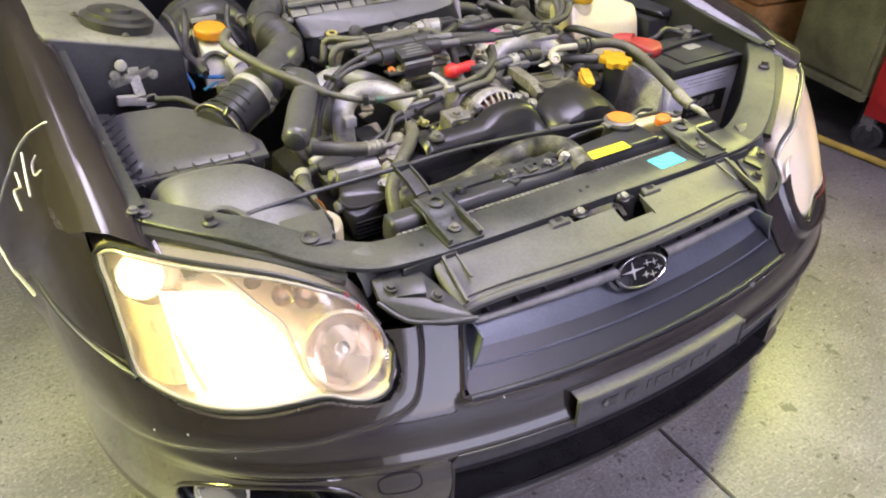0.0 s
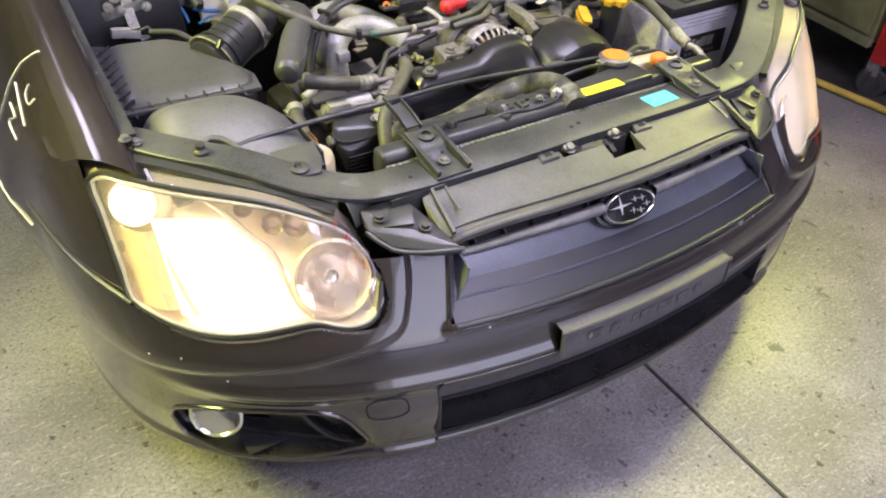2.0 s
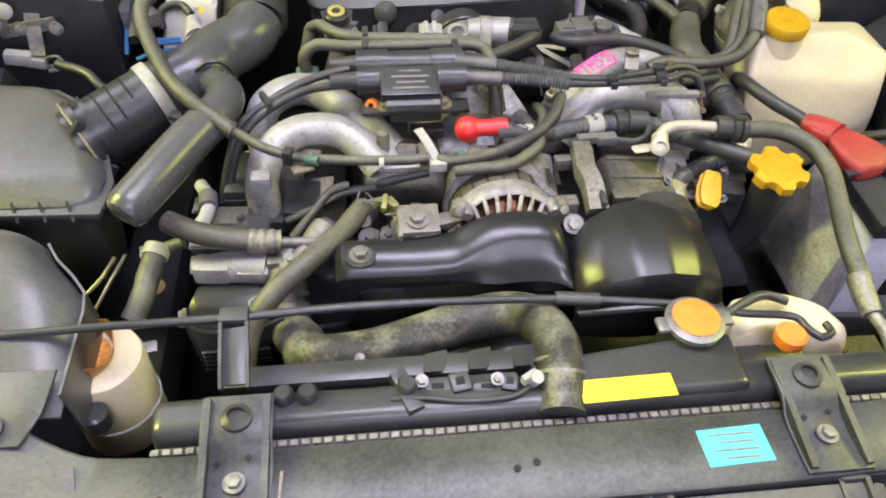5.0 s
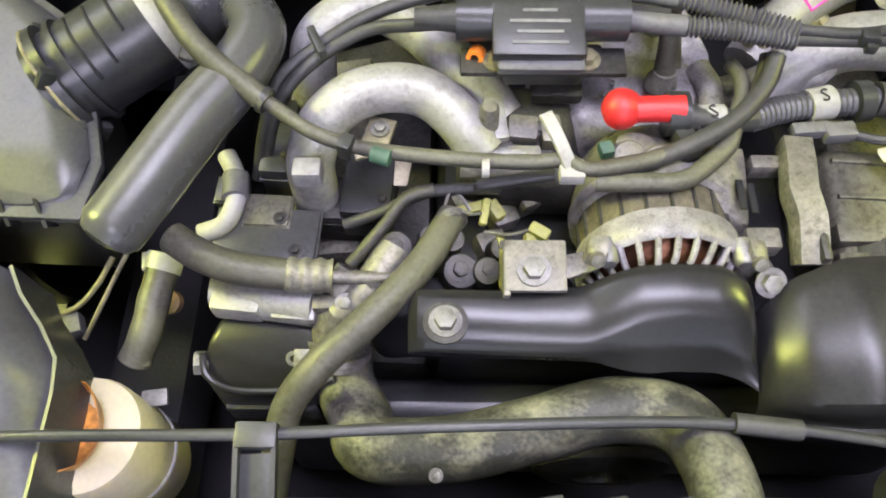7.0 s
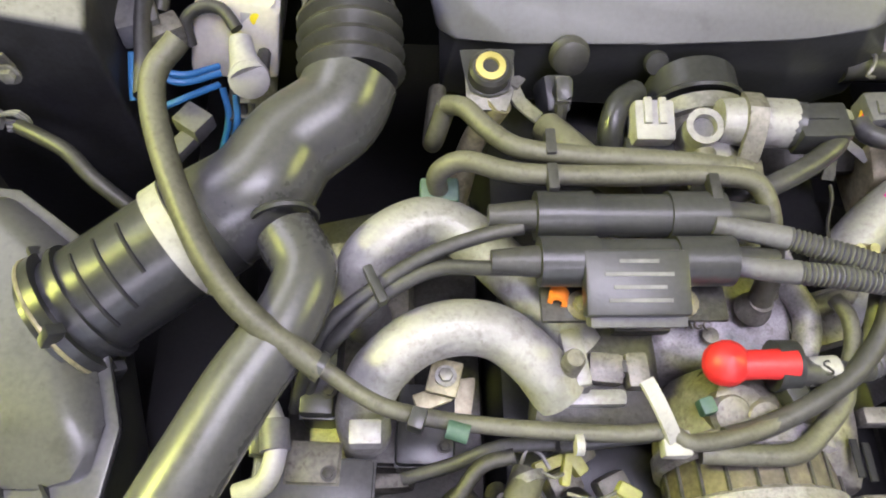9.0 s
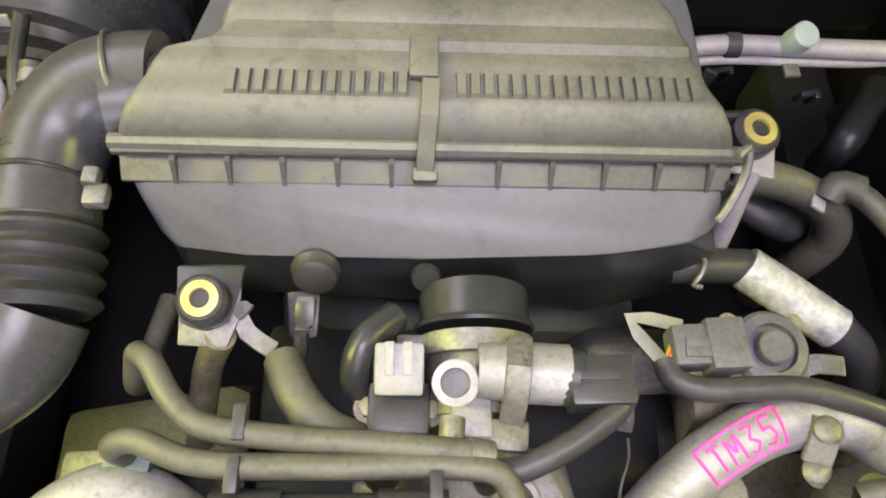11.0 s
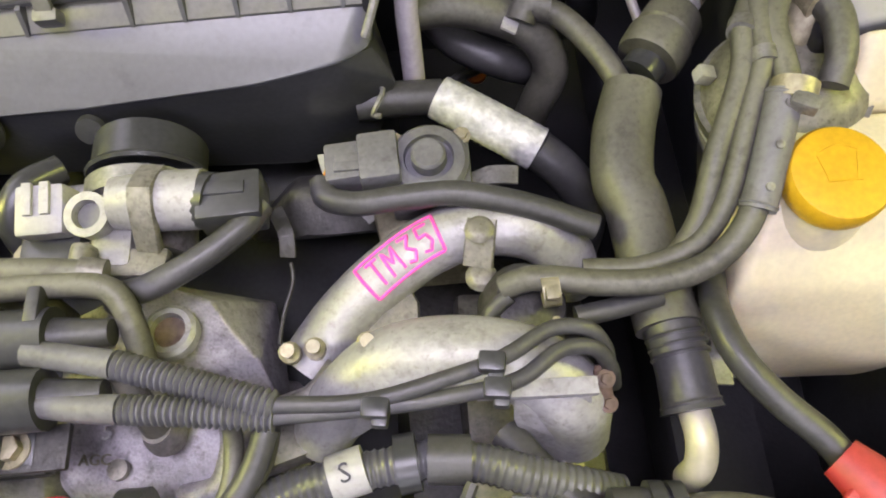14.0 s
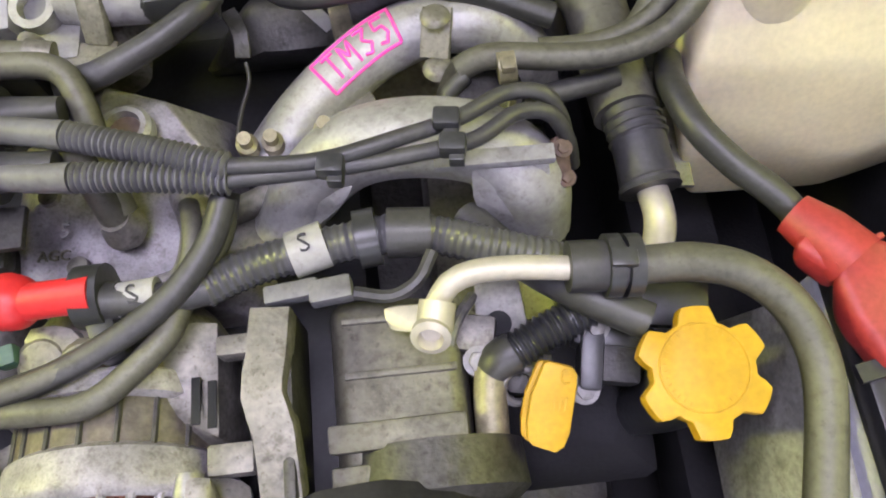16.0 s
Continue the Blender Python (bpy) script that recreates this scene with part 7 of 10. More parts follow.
part("connector", merged(box((0.162, 0.528, 0.695), (0.035, 0.012, 0.012), (0, 0, 5), 0.002), box((0.187, 0.526, 0.695), (0.028, 0.016, 0.014), (0, 0, 5), 0.003)), PLASTIC_GREY, comp)
part("wire", tube([(0.202, 0.523, 0.695), (0.226, 0.518, 0.695), (0.243, 0.525, 0.698), (0.254, 0.543, 0.7)], 0.0045, 8), RUBBER, comp)
part("yellow_arm", hull([(0.229, 0.429, 0.655), (0.27, 0.426, 0.655), (0.294, 0.408, 0.645), (0.285, 0.402, 0.645), (0.262, 0.417, 0.65), (0.232, 0.416, 0.645), (0.251, 0.426, 0.63)], 0.003), BRASS, comp)

# ---- air conditioning pipes ----
acp = thing("coolant_gas_pipe", (0.3, 0.50, 0.66), "bare aluminium gas pipe running into a dusty rubber hose", "gas pipe")
part("fitting", merged(hull([(0.215, 0.513, 0.692), (0.221, 0.496, 0.69), (0.242, 0.488, 0.7), (0.251, 0.509, 0.7), (0.236, 0.515, 0.68)], 0.004), tube([(0.254, 0.505, 0.712), (0.25, 0.489, 0.708)], 0.0115, 16), lathe([(0.012, -0.002), (0.0125, 0.004), (0.008, 0.006), (0.006, 0.0), (0, 0.0)], (0.248, 0.486, 0.71), (-0.15, -0.75, 0.55), 18)), PALE_PIPE, acp, "pipe fitting with a round end")
part("pipe", tube([(0.252, 0.503, 0.708), (0.262, 0.514, 0.716), (0.277, 0.519, 0.718), (0.301, 0.519, 0.718), (0.338, 0.515, 0.716)], 0.0078, 14), PALE_PIPE, acp)
part("sleeve", tube([(0.335, 0.516, 0.716), (0.352, 0.515, 0.715), (0.372, 0.514, 0.713)], [0.0160, 0.0162, 0.0150], 20, 0.02), RUBBER, acp)
for q in ((0.362, 0.5145, 0.7138), (0.374, 0.5135, 0.7128)):
    part("strap", band(q, (1, -0.05, -0.05), 0.0168, 0.009, 0.003, 24), PLASTIC, acp, "black plastic strap")
part("strap_lock", box((0.366, 0.512, 0.732), (0.016, 0.012, 0.007), (0, 0, -6), 0.002), PLASTIC, acp)
part("hose", tube([(0.38, 0.513, 0.712), (0.414, 0.511, 0.712), (0.443, 0.501, 0.71), (0.466, 0.479, 0.705), (0.478, 0.442, 0.695), (0.452, 0.328, 0.68), (0.451, 0.272, 0.662)], 0.0122, 18), RUBBER_OLD, acp)
part("ferrule", tube([(0.449, 0.277, 0.664), (0.448, 0.25, 0.655), (0.448, 0.226, 0.65)], [0.015, 0.014, 0.012], 16), ALU_DIRTY, acp, "dull hose ferrule")
part("lower_pipe", tube([(0.448, 0.231, 0.65), (0.454, 0.201, 0.645), (0.456, 0.171, 0.625), (0.443, 0.132, 0.6), (0.438, 0.14, 0.55)], 0.0075, 12), STEEL, acp)
suc = thing("suction_pipe", (0.40, 0.7, 0.6), "thick black suction hose ending in an aluminium elbow", "gas pipe")
part("elbow", tube([(0.413, 0.587, 0.665), (0.414, 0.563, 0.665), (0.412, 0.548, 0.655), (0.409, 0.543, 0.63)], 0.0112, 16), PALE_PIPE, suc, "bare pale yellowish elbow")
part("sleeve", tube([(0.4115, 0.583, 0.667), (0.411, 0.590, 0.668), (0.410, 0.613, 0.672), (0.406, 0.648, 0.675)], [0.0225, 0.0205, 0.0198, 0.0205], 24), RUBBER, suc)
for q in ((0.4112, 0.588, 0.668), (0.4100, 0.622, 0.6725), (0.4095, 0.629, 0.673), (0.4085, 0.636, 0.674)):
    part("sleeve_ring", ring(q, (-0.1, 1, 0.1), 0.0200, 0.0020, 28, 6), RUBBER, suc)
part("hose", tube([(0.405, 0.642, 0.675), (0.402, 0.688, 0.675), (0.398, 0.746, 0.678), (0.393, 0.761, 0.68), (0.398, 0.799, 0.684), (0.413, 0.842, 0.688)], [0.024, 0.0235, 0.024, 0.0245, 0.025, 0.024], 22), RUBBER_OLD, suc)
part("upper_joint", tube([(0.419, 0.855, 0.69), (0.44, 0.879, 0.693)], 0.0175, 18), PLASTIC, suc)
cd = Vector((0.602, 0.797, 0.062)).normalized()
ca = Vector((0.428, 0.866, 0.6925))
part("coupling", lathe([(0.017, 0.0), (0.0262, 0.001), (0.0280, 0.006), (0.0280, 0.025), (0.0245, 0.027), (0.0245, 0.030), (0.0262, 0.032), (0.0255, 0.050), (0.022, 0.056), (0.010, 0.058)], ca, cd, 28), RUBBER_OLD, suc, "thick stepped rubber coupling coated with dust")
part("union_nut", lathe([(0.011, 0.0), (0.0145, 0.002), (0.0145, 0.020), (0.0125, 0.024), (0.0095, 0.025), (0.0095, 0.044)], ca + cd * 0.073, cd, 10), BRASS, suc, "yellow passivated union nut")
part("pipe", tube([ca + cd * 0.11, (0.507, 0.969, 0.705), (0.521, 0.991, 0.708)], [0.0085, 0.008, 0.0065], 16), PALE_PIPE, suc)
part("white_ring", lathe([(0.010, 0.0), (0.0145, 0.001), (0.0145, 0.006), (0.0135, 0.007), (0.0145, 0.008), (0.0140, 0.015), (0.010, 0.016)], ca + cd * 0.057, cd, 24), WHITE, suc, "white plastic ring")

# ---- oil filler, dipstick ----
oil = thing("oil_filler", (0.408, 0.45, 0.5), "yellow six-lobed oil filler cap on a black tube", "oil filler")
oc = Vector((0.408, 0.448, 0.690))
lob = []
for k in range(72):
    a = 2 * math.pi * k / 72
    w = math.cos(6 * a + math.pi + 0.2)
    lob.append(((0.0358 + 0.0045 * max(-1, min(1, 2.6 * (w + 0.25)))) * math.cos(a), (0.0358 + 0.0045 * max(-1, min(1, 2.6 * (w + 0.25)))) * math.sin(a)))
capo = part("cap", plate(lob, 0.014, frame_of(oc - Vector((0, 0, 0.006)), (0, -0.12, 1)), 0.002), YELLOW, oil, "yellow plastic cap with six lobes")
part("cap_ring", ring(oc + Vector((0, 0.0008, 0.0083)), (0, -0.12, 1), 0.0270, 0.0007, 36, 6), YELLOW, capo)
for k in range(36):
    a = 2 * math.pi * k / 36
    part("embossed_tick", strip([oc + Vector((r_ * math.cos(a), 0.0010 + r_ * math.sin(a), 0.0082 + 0.12 * r_ * math.sin(a))) for r_ in (0.0225, 0.0250)], 0.0012, 0.0008, 0.004), YELLOW, capo)
part("neck", tube([oc - Vector((0, 0, 0.002)), oc + Vector((0, 0.0, -0.05)), (0.400, 0.45, 0.56), (0.36, 0.47, 0.45)], [0.026, 0.025, 0.02, 0.02], 20), PLASTIC, oil)
part("breather_hose", tube([(0.385, 0.484, 0.685), (0.342, 0.511, 0.685), (0.303, 0.546, 0.68), (0.28, 0.578, 0.67)], 0.0125, 14), RUBBER, oil)
dp = thing("dipstick", (0.319, 0.45, 0.45), "yellow plastic dipstick handle on a thin pipe", "dipstick")
dpc = Vector((0.319, 0.443, 0.668))
dface = Matrix(((0.99, 0.12, -0.01, 0.318), (-0.11, 0.92, -0.38, 0.443), (-0.04, 0.38, 0.93, 0.664), (0, 0, 0, 1)))
grip_line = [(-0.0055, 0.028), (-0.0027, 0.029), (0.0127, 0.025), (0.0155, 0.021), (0.0151, 0.013), (0.0109, -0.016), (0.0073, -0.025), (0.002, -0.0287), (-0.0127, -0.024), (-0.016, -0.020), (-0.0164, -0.009), (-0.0137, 0.0076)]
hdl = part("handle", plate([(x, y) for x, y in reversed(grip_line)], 0.007, dface, 0.002), YELLOW, dp, "yellow plastic pull handle")
part("back_half", plate([(x - 0.003, y * 0.97) for x, y in reversed(grip_line)], 0.006, dface @ Matrix.Translation((0, 0, -0.008)), 0.002), YELLOW, hdl)
part("rim", tube([dface @ Vector((0.0085 + 0.0032 * math.cos(a), 0.0195 + 0.0045 * math.sin(a), 0.0072)) for a in frange(0, 5.4, 14)], 0.0007, 6, 0.003), YELLOW, hdl)
part("embossed_mark", merged(*[strip([dface @ Vector((-0.003 + 0.0035 * k, -0.002, 0.0073)), dface @ Vector((-0.002 + 0.0035 * k, 0.006, 0.0073))], 0.0012, 0.0008, 0.004) for k in range(4)]), YELLOW, hdl)
part("pipe", tube([dpc + Vector((0.0, 0.0, -0.004)), (0.31, 0.46, 0.60), (0.30, 0.48, 0.5), (0.28, 0.5, 0.40)], 0.005, 10), STEEL, dp)

# ---- air cleaner ----
acl = thing("air_cleaner", (0, 0.95, 0.65), "big dusty black plastic air cleaner with a ribbed lid", "air cleaner")


def lid_z(y):
    return float(np.interp(y, [0.903, 0.906, 0.909, 0.915, 0.922, 0.926, 0.948, 0.952, 0.968, 0.974, 0.992, 0.998, 1.02, 1.03, 1.12], [0.796, 0.8045, 0.810, 0.8165, 0.8205, 0.8215, 0.820, 0.822, 0.820, 0.8245, 0.823, 0.827, 0.8255, 0.822, 0.790]))


def lid_left(y):
    return float(np.interp(y, [0.87, 0.90, 0.93, 0.968, 0.975, 1.01, 1.12], [-0.252, -0.250, -0.236, -0.222, -0.182, -0.176, -0.130]))


def lid_right(y):
    return float(np.interp(y, [0.87, 0.90, 0.94, 0.985, 1.02, 1.06, 1.12], [0.216, 0.212, 0.192, 0.178, 0.164, 0.135, 0.08]))


def lid_at(u, y):
    x = lerp(lid_left(y), lid_right(y), u)
    edge = min(1, u / 0.03, (1 - u) / 0.03)
    return Vector((x, y, lid_z(y) - 0.02 * (1 - edge) ** 2))


LY = [0.901, 0.903, 0.9045, 0.906, 0.9075, 0.909, 0.912, 0.915, 0.92, 0.922, 0.926, 0.937, 0.948, 0.952, 0.96, 0.968, 0.974, 0.983, 0.992, 0.998, 1.01, 1.02, 1.03, 1.06, 1.09, 1.12]
lid = part("lid", grid(lid_at, [0, 0.01, 0.02, 0.03] + frange(0.06, 0.94, 22) + [0.97, 0.98, 0.99, 1], LY, 0.004), PLASTIC_LID, acl, "lid coated with yellowish dust")
part("rim", tube([(-0.25, 0.903, 0.793), (-0.10, 0.901, 0.794), (0.1, 0.901, 0.793), (0.214, 0.903, 0.790)], 0.006, 8, 0.05), PLASTIC_LID, lid)
for x0, x1, count in ((-0.166, -0.034, 13), (-0.002, 0.177, 18)):
    wide = (x1 - x0) / count
    for k in range(count):
        xa, xb = x0 + wide * (k + 0.08), x0 + wide * (k + 0.90)
        part("rib", hull([(xa, 0.9255, 0.8210), (xb, 0.9255, 0.8210), (xa, 0.9485, 0.8200), (xb, 0.9485, 0.8200), (xa + 0.001, 0.9275, 0.8243), (xb - 0.001, 0.9275, 0.8250), (xa + 0.001, 0.9465, 0.8233), (xb - 0.001, 0.9465, 0.8240)], 0), PLASTIC_LID, lid)
part("lid_tab", box((-0.024, 0.958, 0.826), (0.021, 0.04, 0.006), (-3, 0, 0), 0.002), PLASTIC_LID, lid)
part("clip", merged(strip([(-0.019, 0.935, 0.829), (-0.020, 0.905, 0.829), (-0.021, 0.898, 0.818), (-0.022, 0.888, 0.806), (-0.0225, 0.880, 0.790)], 0.013, 0.005), box((-0.0225, 0.881, 0.788), (0.019, 0.011, 0.016), (20, 0, 0), 0.004)), PLASTIC_LID, acl, "plastic lid clip")
# lower body
bt = [(-0.243, 0.890, 0.775), (0.205, 0.890, 0.772), (0.205, 1.08, 0.77), (-0.20, 1.08, 0.77)]
crease = [(-0.229, 0.866, 0.719), (-0.212, 0.85, 0.723), (-0.157, 0.842, 0.726), (-0.02, 0.838, 0.732), (0.116, 0.84, 0.739), (0.18, 0.848, 0.746), (0.208, 0.866, 0.74)]
# lit front and shaded underside of one box, told apart by colour
part("body", hull(bt + [(-0.238, 0.884, 0.766), (0.203, 0.882, 0.764)] + crease + [(-0.20, 1.08, 0.70), (0.19, 1.08, 0.70)], 0.008, 3), FADED_LIT, acl, "faded sloping front of the box, paled further for light")
part("lower_body", hull([(x * 0.99, y + 0.004, z - 0.002) for x, y, z in crease] + [(-0.223, 0.856, 0.637), (-0.158, 0.848, 0.641), (-0.004, 0.842, 0.649), (0.136, 0.842, 0.625), (0.202, 0.85, 0.651), (0.221, 0.862, 0.701), (-0.18, 1.08, 0.66), (0.18, 1.08, 0.66)], 0.006, 2), PLASTIC, acl, "underside of the box, kept dark as its shaded side")
part("ledge", hull([(x, y, z) for x in (-0.246, 0.208) for y, z in ((0.902, 0.786), (0.883, 0.771), (0.884, 0.766), (0.900, 0.766))], 0.002), PLASTIC_LID, acl, "dusty ledge below the lid")
part("front_flange", box((-0.018, 0.899, 0.790), (0.462, 0.010, 0.006), bevel=0.002), PLASTIC_DUSTY, acl)
for k in range(11):
    xk = -0.205 + 0.0395 * k
    if abs(xk + 0.022) > 0.015:
        part("flange_rib", hull([(xk - 0.002, 0.902, 0.792), (xk + 0.002, 0.902, 0.792), (xk - 0.002, 0.902, 0.77), (xk + 0.002, 0.902, 0.77), (xk - 0.002, 0.890, 0.789), (xk + 0.002, 0.890, 0.789), (xk - 0.0014, 0.8805, 0.771), (xk + 0.0014, 0.8805, 0.771)], 0), PLASTIC_DUSTY, acl)
for k in range(4):
    yk = 0.885 + 0.035 * k
    part("side_rib", hull([(0.204, yk - 0.002, 0.78), (0.204, yk + 0.002, 0.78), (0.214, yk - 0.002, 0.775), (0.214, yk + 0.002, 0.775), (0.203, yk, 0.71)], 0), PLASTIC, acl)
part("intake_socket", tube([(-0.205, 0.958, 0.772), (-0.262, 0.945, 0.775)], 0.038, 28, 0.02), PLASTIC_DUSTY, acl)
part("lug", lathe([(0.012, 0), (0.011, 0.006), (0, 0.007)], (-0.02, 0.834, 0.715), (0, -0.8, 0.5), 16), PLASTIC, acl)
for k in range(4):
    part("print_bar", box(Vector((0.124, 0.853, 0.662)) + Vector((0.004 * (k % 2), -0.003 + 0.0 * k, 0.008 - 0.006 * k)), (0.045 - 0.006 * k, 0.0008, 0.0018), (-25, 0, 0), 0), GREY_INK, acl)


def bush(where, axis, parent):
    b = part("bush", lathe([(0.017, -0.012), (0.019, -0.008), (0.019, 0.006), (0.016, 0.009), (0, 0.009)], where, axis, 24), RUBBER, parent, "black rubber bush")
    part("spacer", lathe([(0.0135, 0.0), (0.0135, 0.0112), (0.0075, 0.0118), (0.0068, 0.004), (0, 0.004)], where, axis, 20), mat("yellow_zinc", (0.62, 0.54, 0.18), 0.4, 0.5, 0.1, 40, 0.05), b, "yellow zinc spacer")
    return b


bl, br = Vector((-0.183, 0.802, 0.738)), Vector((0.233, 0.931, 0.776))
part("ear", hull([bl + Vector((-0.026, 0.03, -0.006)), bl + Vector((0.026, 0.032, -0.006)), bl + Vector((-0.02, -0.016, -0.01)), bl + Vector((0.02, -0.016, -0.01)), bl + Vector((-0.026, 0.034, -0.012)), bl + Vector((0.026, 0.034, -0.012)), bl + Vector((0, -0.02, -0.014))], 0.003), PLASTIC, acl)
bush(bl, (0, -0.2, 1), acl)
bush(br, (0.1, -0.15, 1), acl)
part("ear", hull([br + Vector((-0.03, 0.012, -0.004)), br + Vector((-0.03, -0.02, -0.004)), br + Vector((0.0, 0.018, -0.004)), br + Vector((0.0, -0.018, -0.004)), br + Vector((-0.02, 0, -0.02))], 0.003), PLASTIC, acl)
brk1 = thing("air_cleaner_bracket", (-0.183, 0.79, 0.6), "grey steel bracket under a yellow bush", "bracket", "air cleaner brackets")
part("plate", plate([(-0.020, -0.024), (0.016, -0.026), (0.024, -0.004), (0.024, 0.03), (-0.022, 0.03)], 0.003, frame_of(bl + Vector((0, -0.004, -0.016)), (0, -0.2, 1)), 0.001), STEEL, brk1)
part("arm", strip([bl + Vector((0.03, -0.005, -0.012)), (-0.162, 0.803, 0.725), (-0.154, 0.786, 0.715), (-0.135, 0.775, 0.705)], 0.014, 0.003), STEEL, brk1)
part("post", tube([bl + Vector((0.01, -0.02, -0.02)), (-0.195, 0.774, 0.66), (-0.206, 0.746, 0.62), (-0.216, 0.731, 0.58)], 0.012, 14), BRASS, brk1)
brk2 = thing("air_cleaner_bracket", (0.24, 0.91, 0.6), "grey steel bracket under a yellow bush", "bracket", "air cleaner brackets")
part("plate", box(br + Vector((0.004, -0.010, -0.016)), (0.034, 0.034, 0.004), (8, 0, -10), 0.001), PIPE, brk2)
part("post", tube([br + Vector((0.004, -0.018, -0.018)), (0.235, 0.906, 0.735), (0.235, 0.894, 0.7), (0.235, 0.882, 0.66)], 0.0095, 18), PIPE, brk2, "pale round post")
part("hook", tube([(0.205, 0.895, 0.80), (0.214, 0.902, 0.80), (0.217, 0.892, 0.785), (0.208, 0.872, 0.765), (0.203, 0.866, 0.755)], 0.0035, 8), STEEL, brk2)
sens = thing("air_sensor", (-0.105, 0.82, 0.70), "black plug sensor under the air cleaner", "sensor")
part("seal", lathe([(0.018, 0), (0.0195, 0.005), (0.0165, 0.010), (0.017, 0.014), (0.014, 0.016), (0.0, 0.016)], Vector((-0.105, 0.838, 0.722)), (0, -0.9, 0.4), 22), RUBBER, sens)
part("plug", hull([(-0.12, 0.81, 0.725), (-0.103, 0.808, 0.725), (-0.12, 0.789, 0.715), (-0.104, 0.786, 0.715), (-0.122, 0.807, 0.7), (-0.11, 0.807, 0.7)], 0.004), PLASTIC, sens)
part("wire", tube([(-0.115, 0.787, 0.712), (-0.115, 0.778, 0.7), (-0.125, 0.769, 0.68), (-0.142, 0.768, 0.66)], 0.006, 8), RUBBER, sens)

# ---- throttle body and idle valve ----
tb = thing("throttle_unit", (0.02, 0.76, 0.62), "cast aluminium throttle body with an idle air valve", "throttle body")
tc_ = Vector((0.019, 0.803, 0.690))
part("boot", tube([tc_ + Vector((0.0, 0.024, 0.0)), tc_ + Vector((0, -0.008, 0))], 0.044, 28, 0.02), PLASTIC, tb, "black rubber boot")
part("boot_ring", ring(tc_ + Vector((0, -0.004, 0)), (0, 1, 0.1), 0.045, 0.003, 32, 6), PLASTIC, tb)
part("clamp", band(tc_ + Vector((0, -0.022, 0)), (0, 1, 0.1), 0.043, 0.016, 0.003, 32), STEEL, tb, "steel band clamp")
part("clamp_screw", box(tc_ + Vector((-0.05, -0.022, 0.012)), (0.022, 0.014, 0.014), bevel=0.003), STEEL, tb)
part("bore", tube([tc_ + Vector((0, -0.02, -0.002)), tc_ + Vector((0, -0.075, -0.006))], 0.039, 26, 0.02), ALU_DIRTY, tb)
part("idle_valve", tube([(0.017, 0.752, 0.735), (0.043, 0.751, 0.735), (0.082, 0.749, 0.735)], [0.019, 0.022, 0.022], 22), ALU, tb, "pale cast idle air valve")
part("collar", strip([(0.047, 0.771, 0.745), (0.044, 0.748, 0.757), (0.043, 0.732, 0.745), (0.041, 0.718, 0.725)], 0.018, 0.008, up=(0, 0.2, 1)), ALU_DIRTY, tb)
po_ = Vector((0.001, 0.742, 0.738))
part("port", lathe([(0.016, -0.05), (0.016, -0.01), (0.0155, 0.003), (0.0165, 0.006), (0.0105, 0.006), (0.010, -0.004), (0, -0.004)], po_, (-0.05, -0.25, 1), 26), ALU, tb)
part("port_plug", lathe([(0.0098, -0.003), (0.0098, -0.001)], po_, (-0.05, -0.25, 1), 20), PLASTIC_GREY, tb)
part("port_block", box(po_ + Vector((0.012, -0.016, -0.03)), (0.03, 0.04, 0.04), bevel=0.005), ALU, tb)
part("side_plug", merged(box((0.103, 0.742, 0.738), (0.046, 0.036, 0.030), (0, 0, 2), 0.004), box((0.1, 0.746, 0.753), (0.03, 0.01, 0.004), bevel=0.001), tube([(0.08, 0.748, 0.735), (0.091, 0.745, 0.737)], 0.021, 18)), PLASTIC, tb, "dark grey electrical plug")
part("tps_plug", merged(box((-0.039, 0.756, 0.722), (0.036, 0.038, 0.03), (15, 0, 0), 0.004), box((-0.046, 0.759, 0.74), (0.007, 0.024, 0.004), (15, 0, 0), 0.001), box((-0.033, 0.759, 0.74), (0.007, 0.024, 0.004), (15, 0, 0), 0.001)), WHITE, tb, "off-white throttle sensor plug")
part("tps_body", box((-0.039, 0.73, 0.69), (0.046, 0.04, 0.05), bevel=0.006), PLASTIC, tb)
for q in ((-0.061, 0.732, 0.702), (-0.017, 0.73, 0.702)):
    bolt(tb, q, r=0.008, material=BRASS)
part("foot", box((0.031, 0.709, 0.72), (0.045, 0.022, 0.012), (0, 0, -5), 0.003), ALU_DIRTY, tb)
part("small_pipe", tube([(-0.001, 0.718, 0.735), (-0.002, 0.704, 0.735), (-0.001, 0.696, 0.73)], 0.009, 12), ALU_DIRTY, tb)
part("linkage", merged(strip([(0.123, 0.754, 0.7), (0.132, 0.732, 0.7), (0.131, 0.719, 0.69)], 0.012, 0.003), tube([(0.133, 0.714, 0.69), (0.134, 0.702, 0.685), (0.126, 0.677, 0.68), (0.123, 0.654, 0.68)], 0.0016, 6)), DARK_STEEL, tb)
solid("valve_lead", tube([(0.123, 0.738, 0.738), (0.115, 0.725, 0.74), (0.084, 0.702, 0.738), (0.044, 0.683, 0.735), (0.022, 0.681, 0.73), (0.024, 0.678, 0.71)], 0.0095, 12), RUBBER, "dark sheathed cable from the idle valve", "cable")

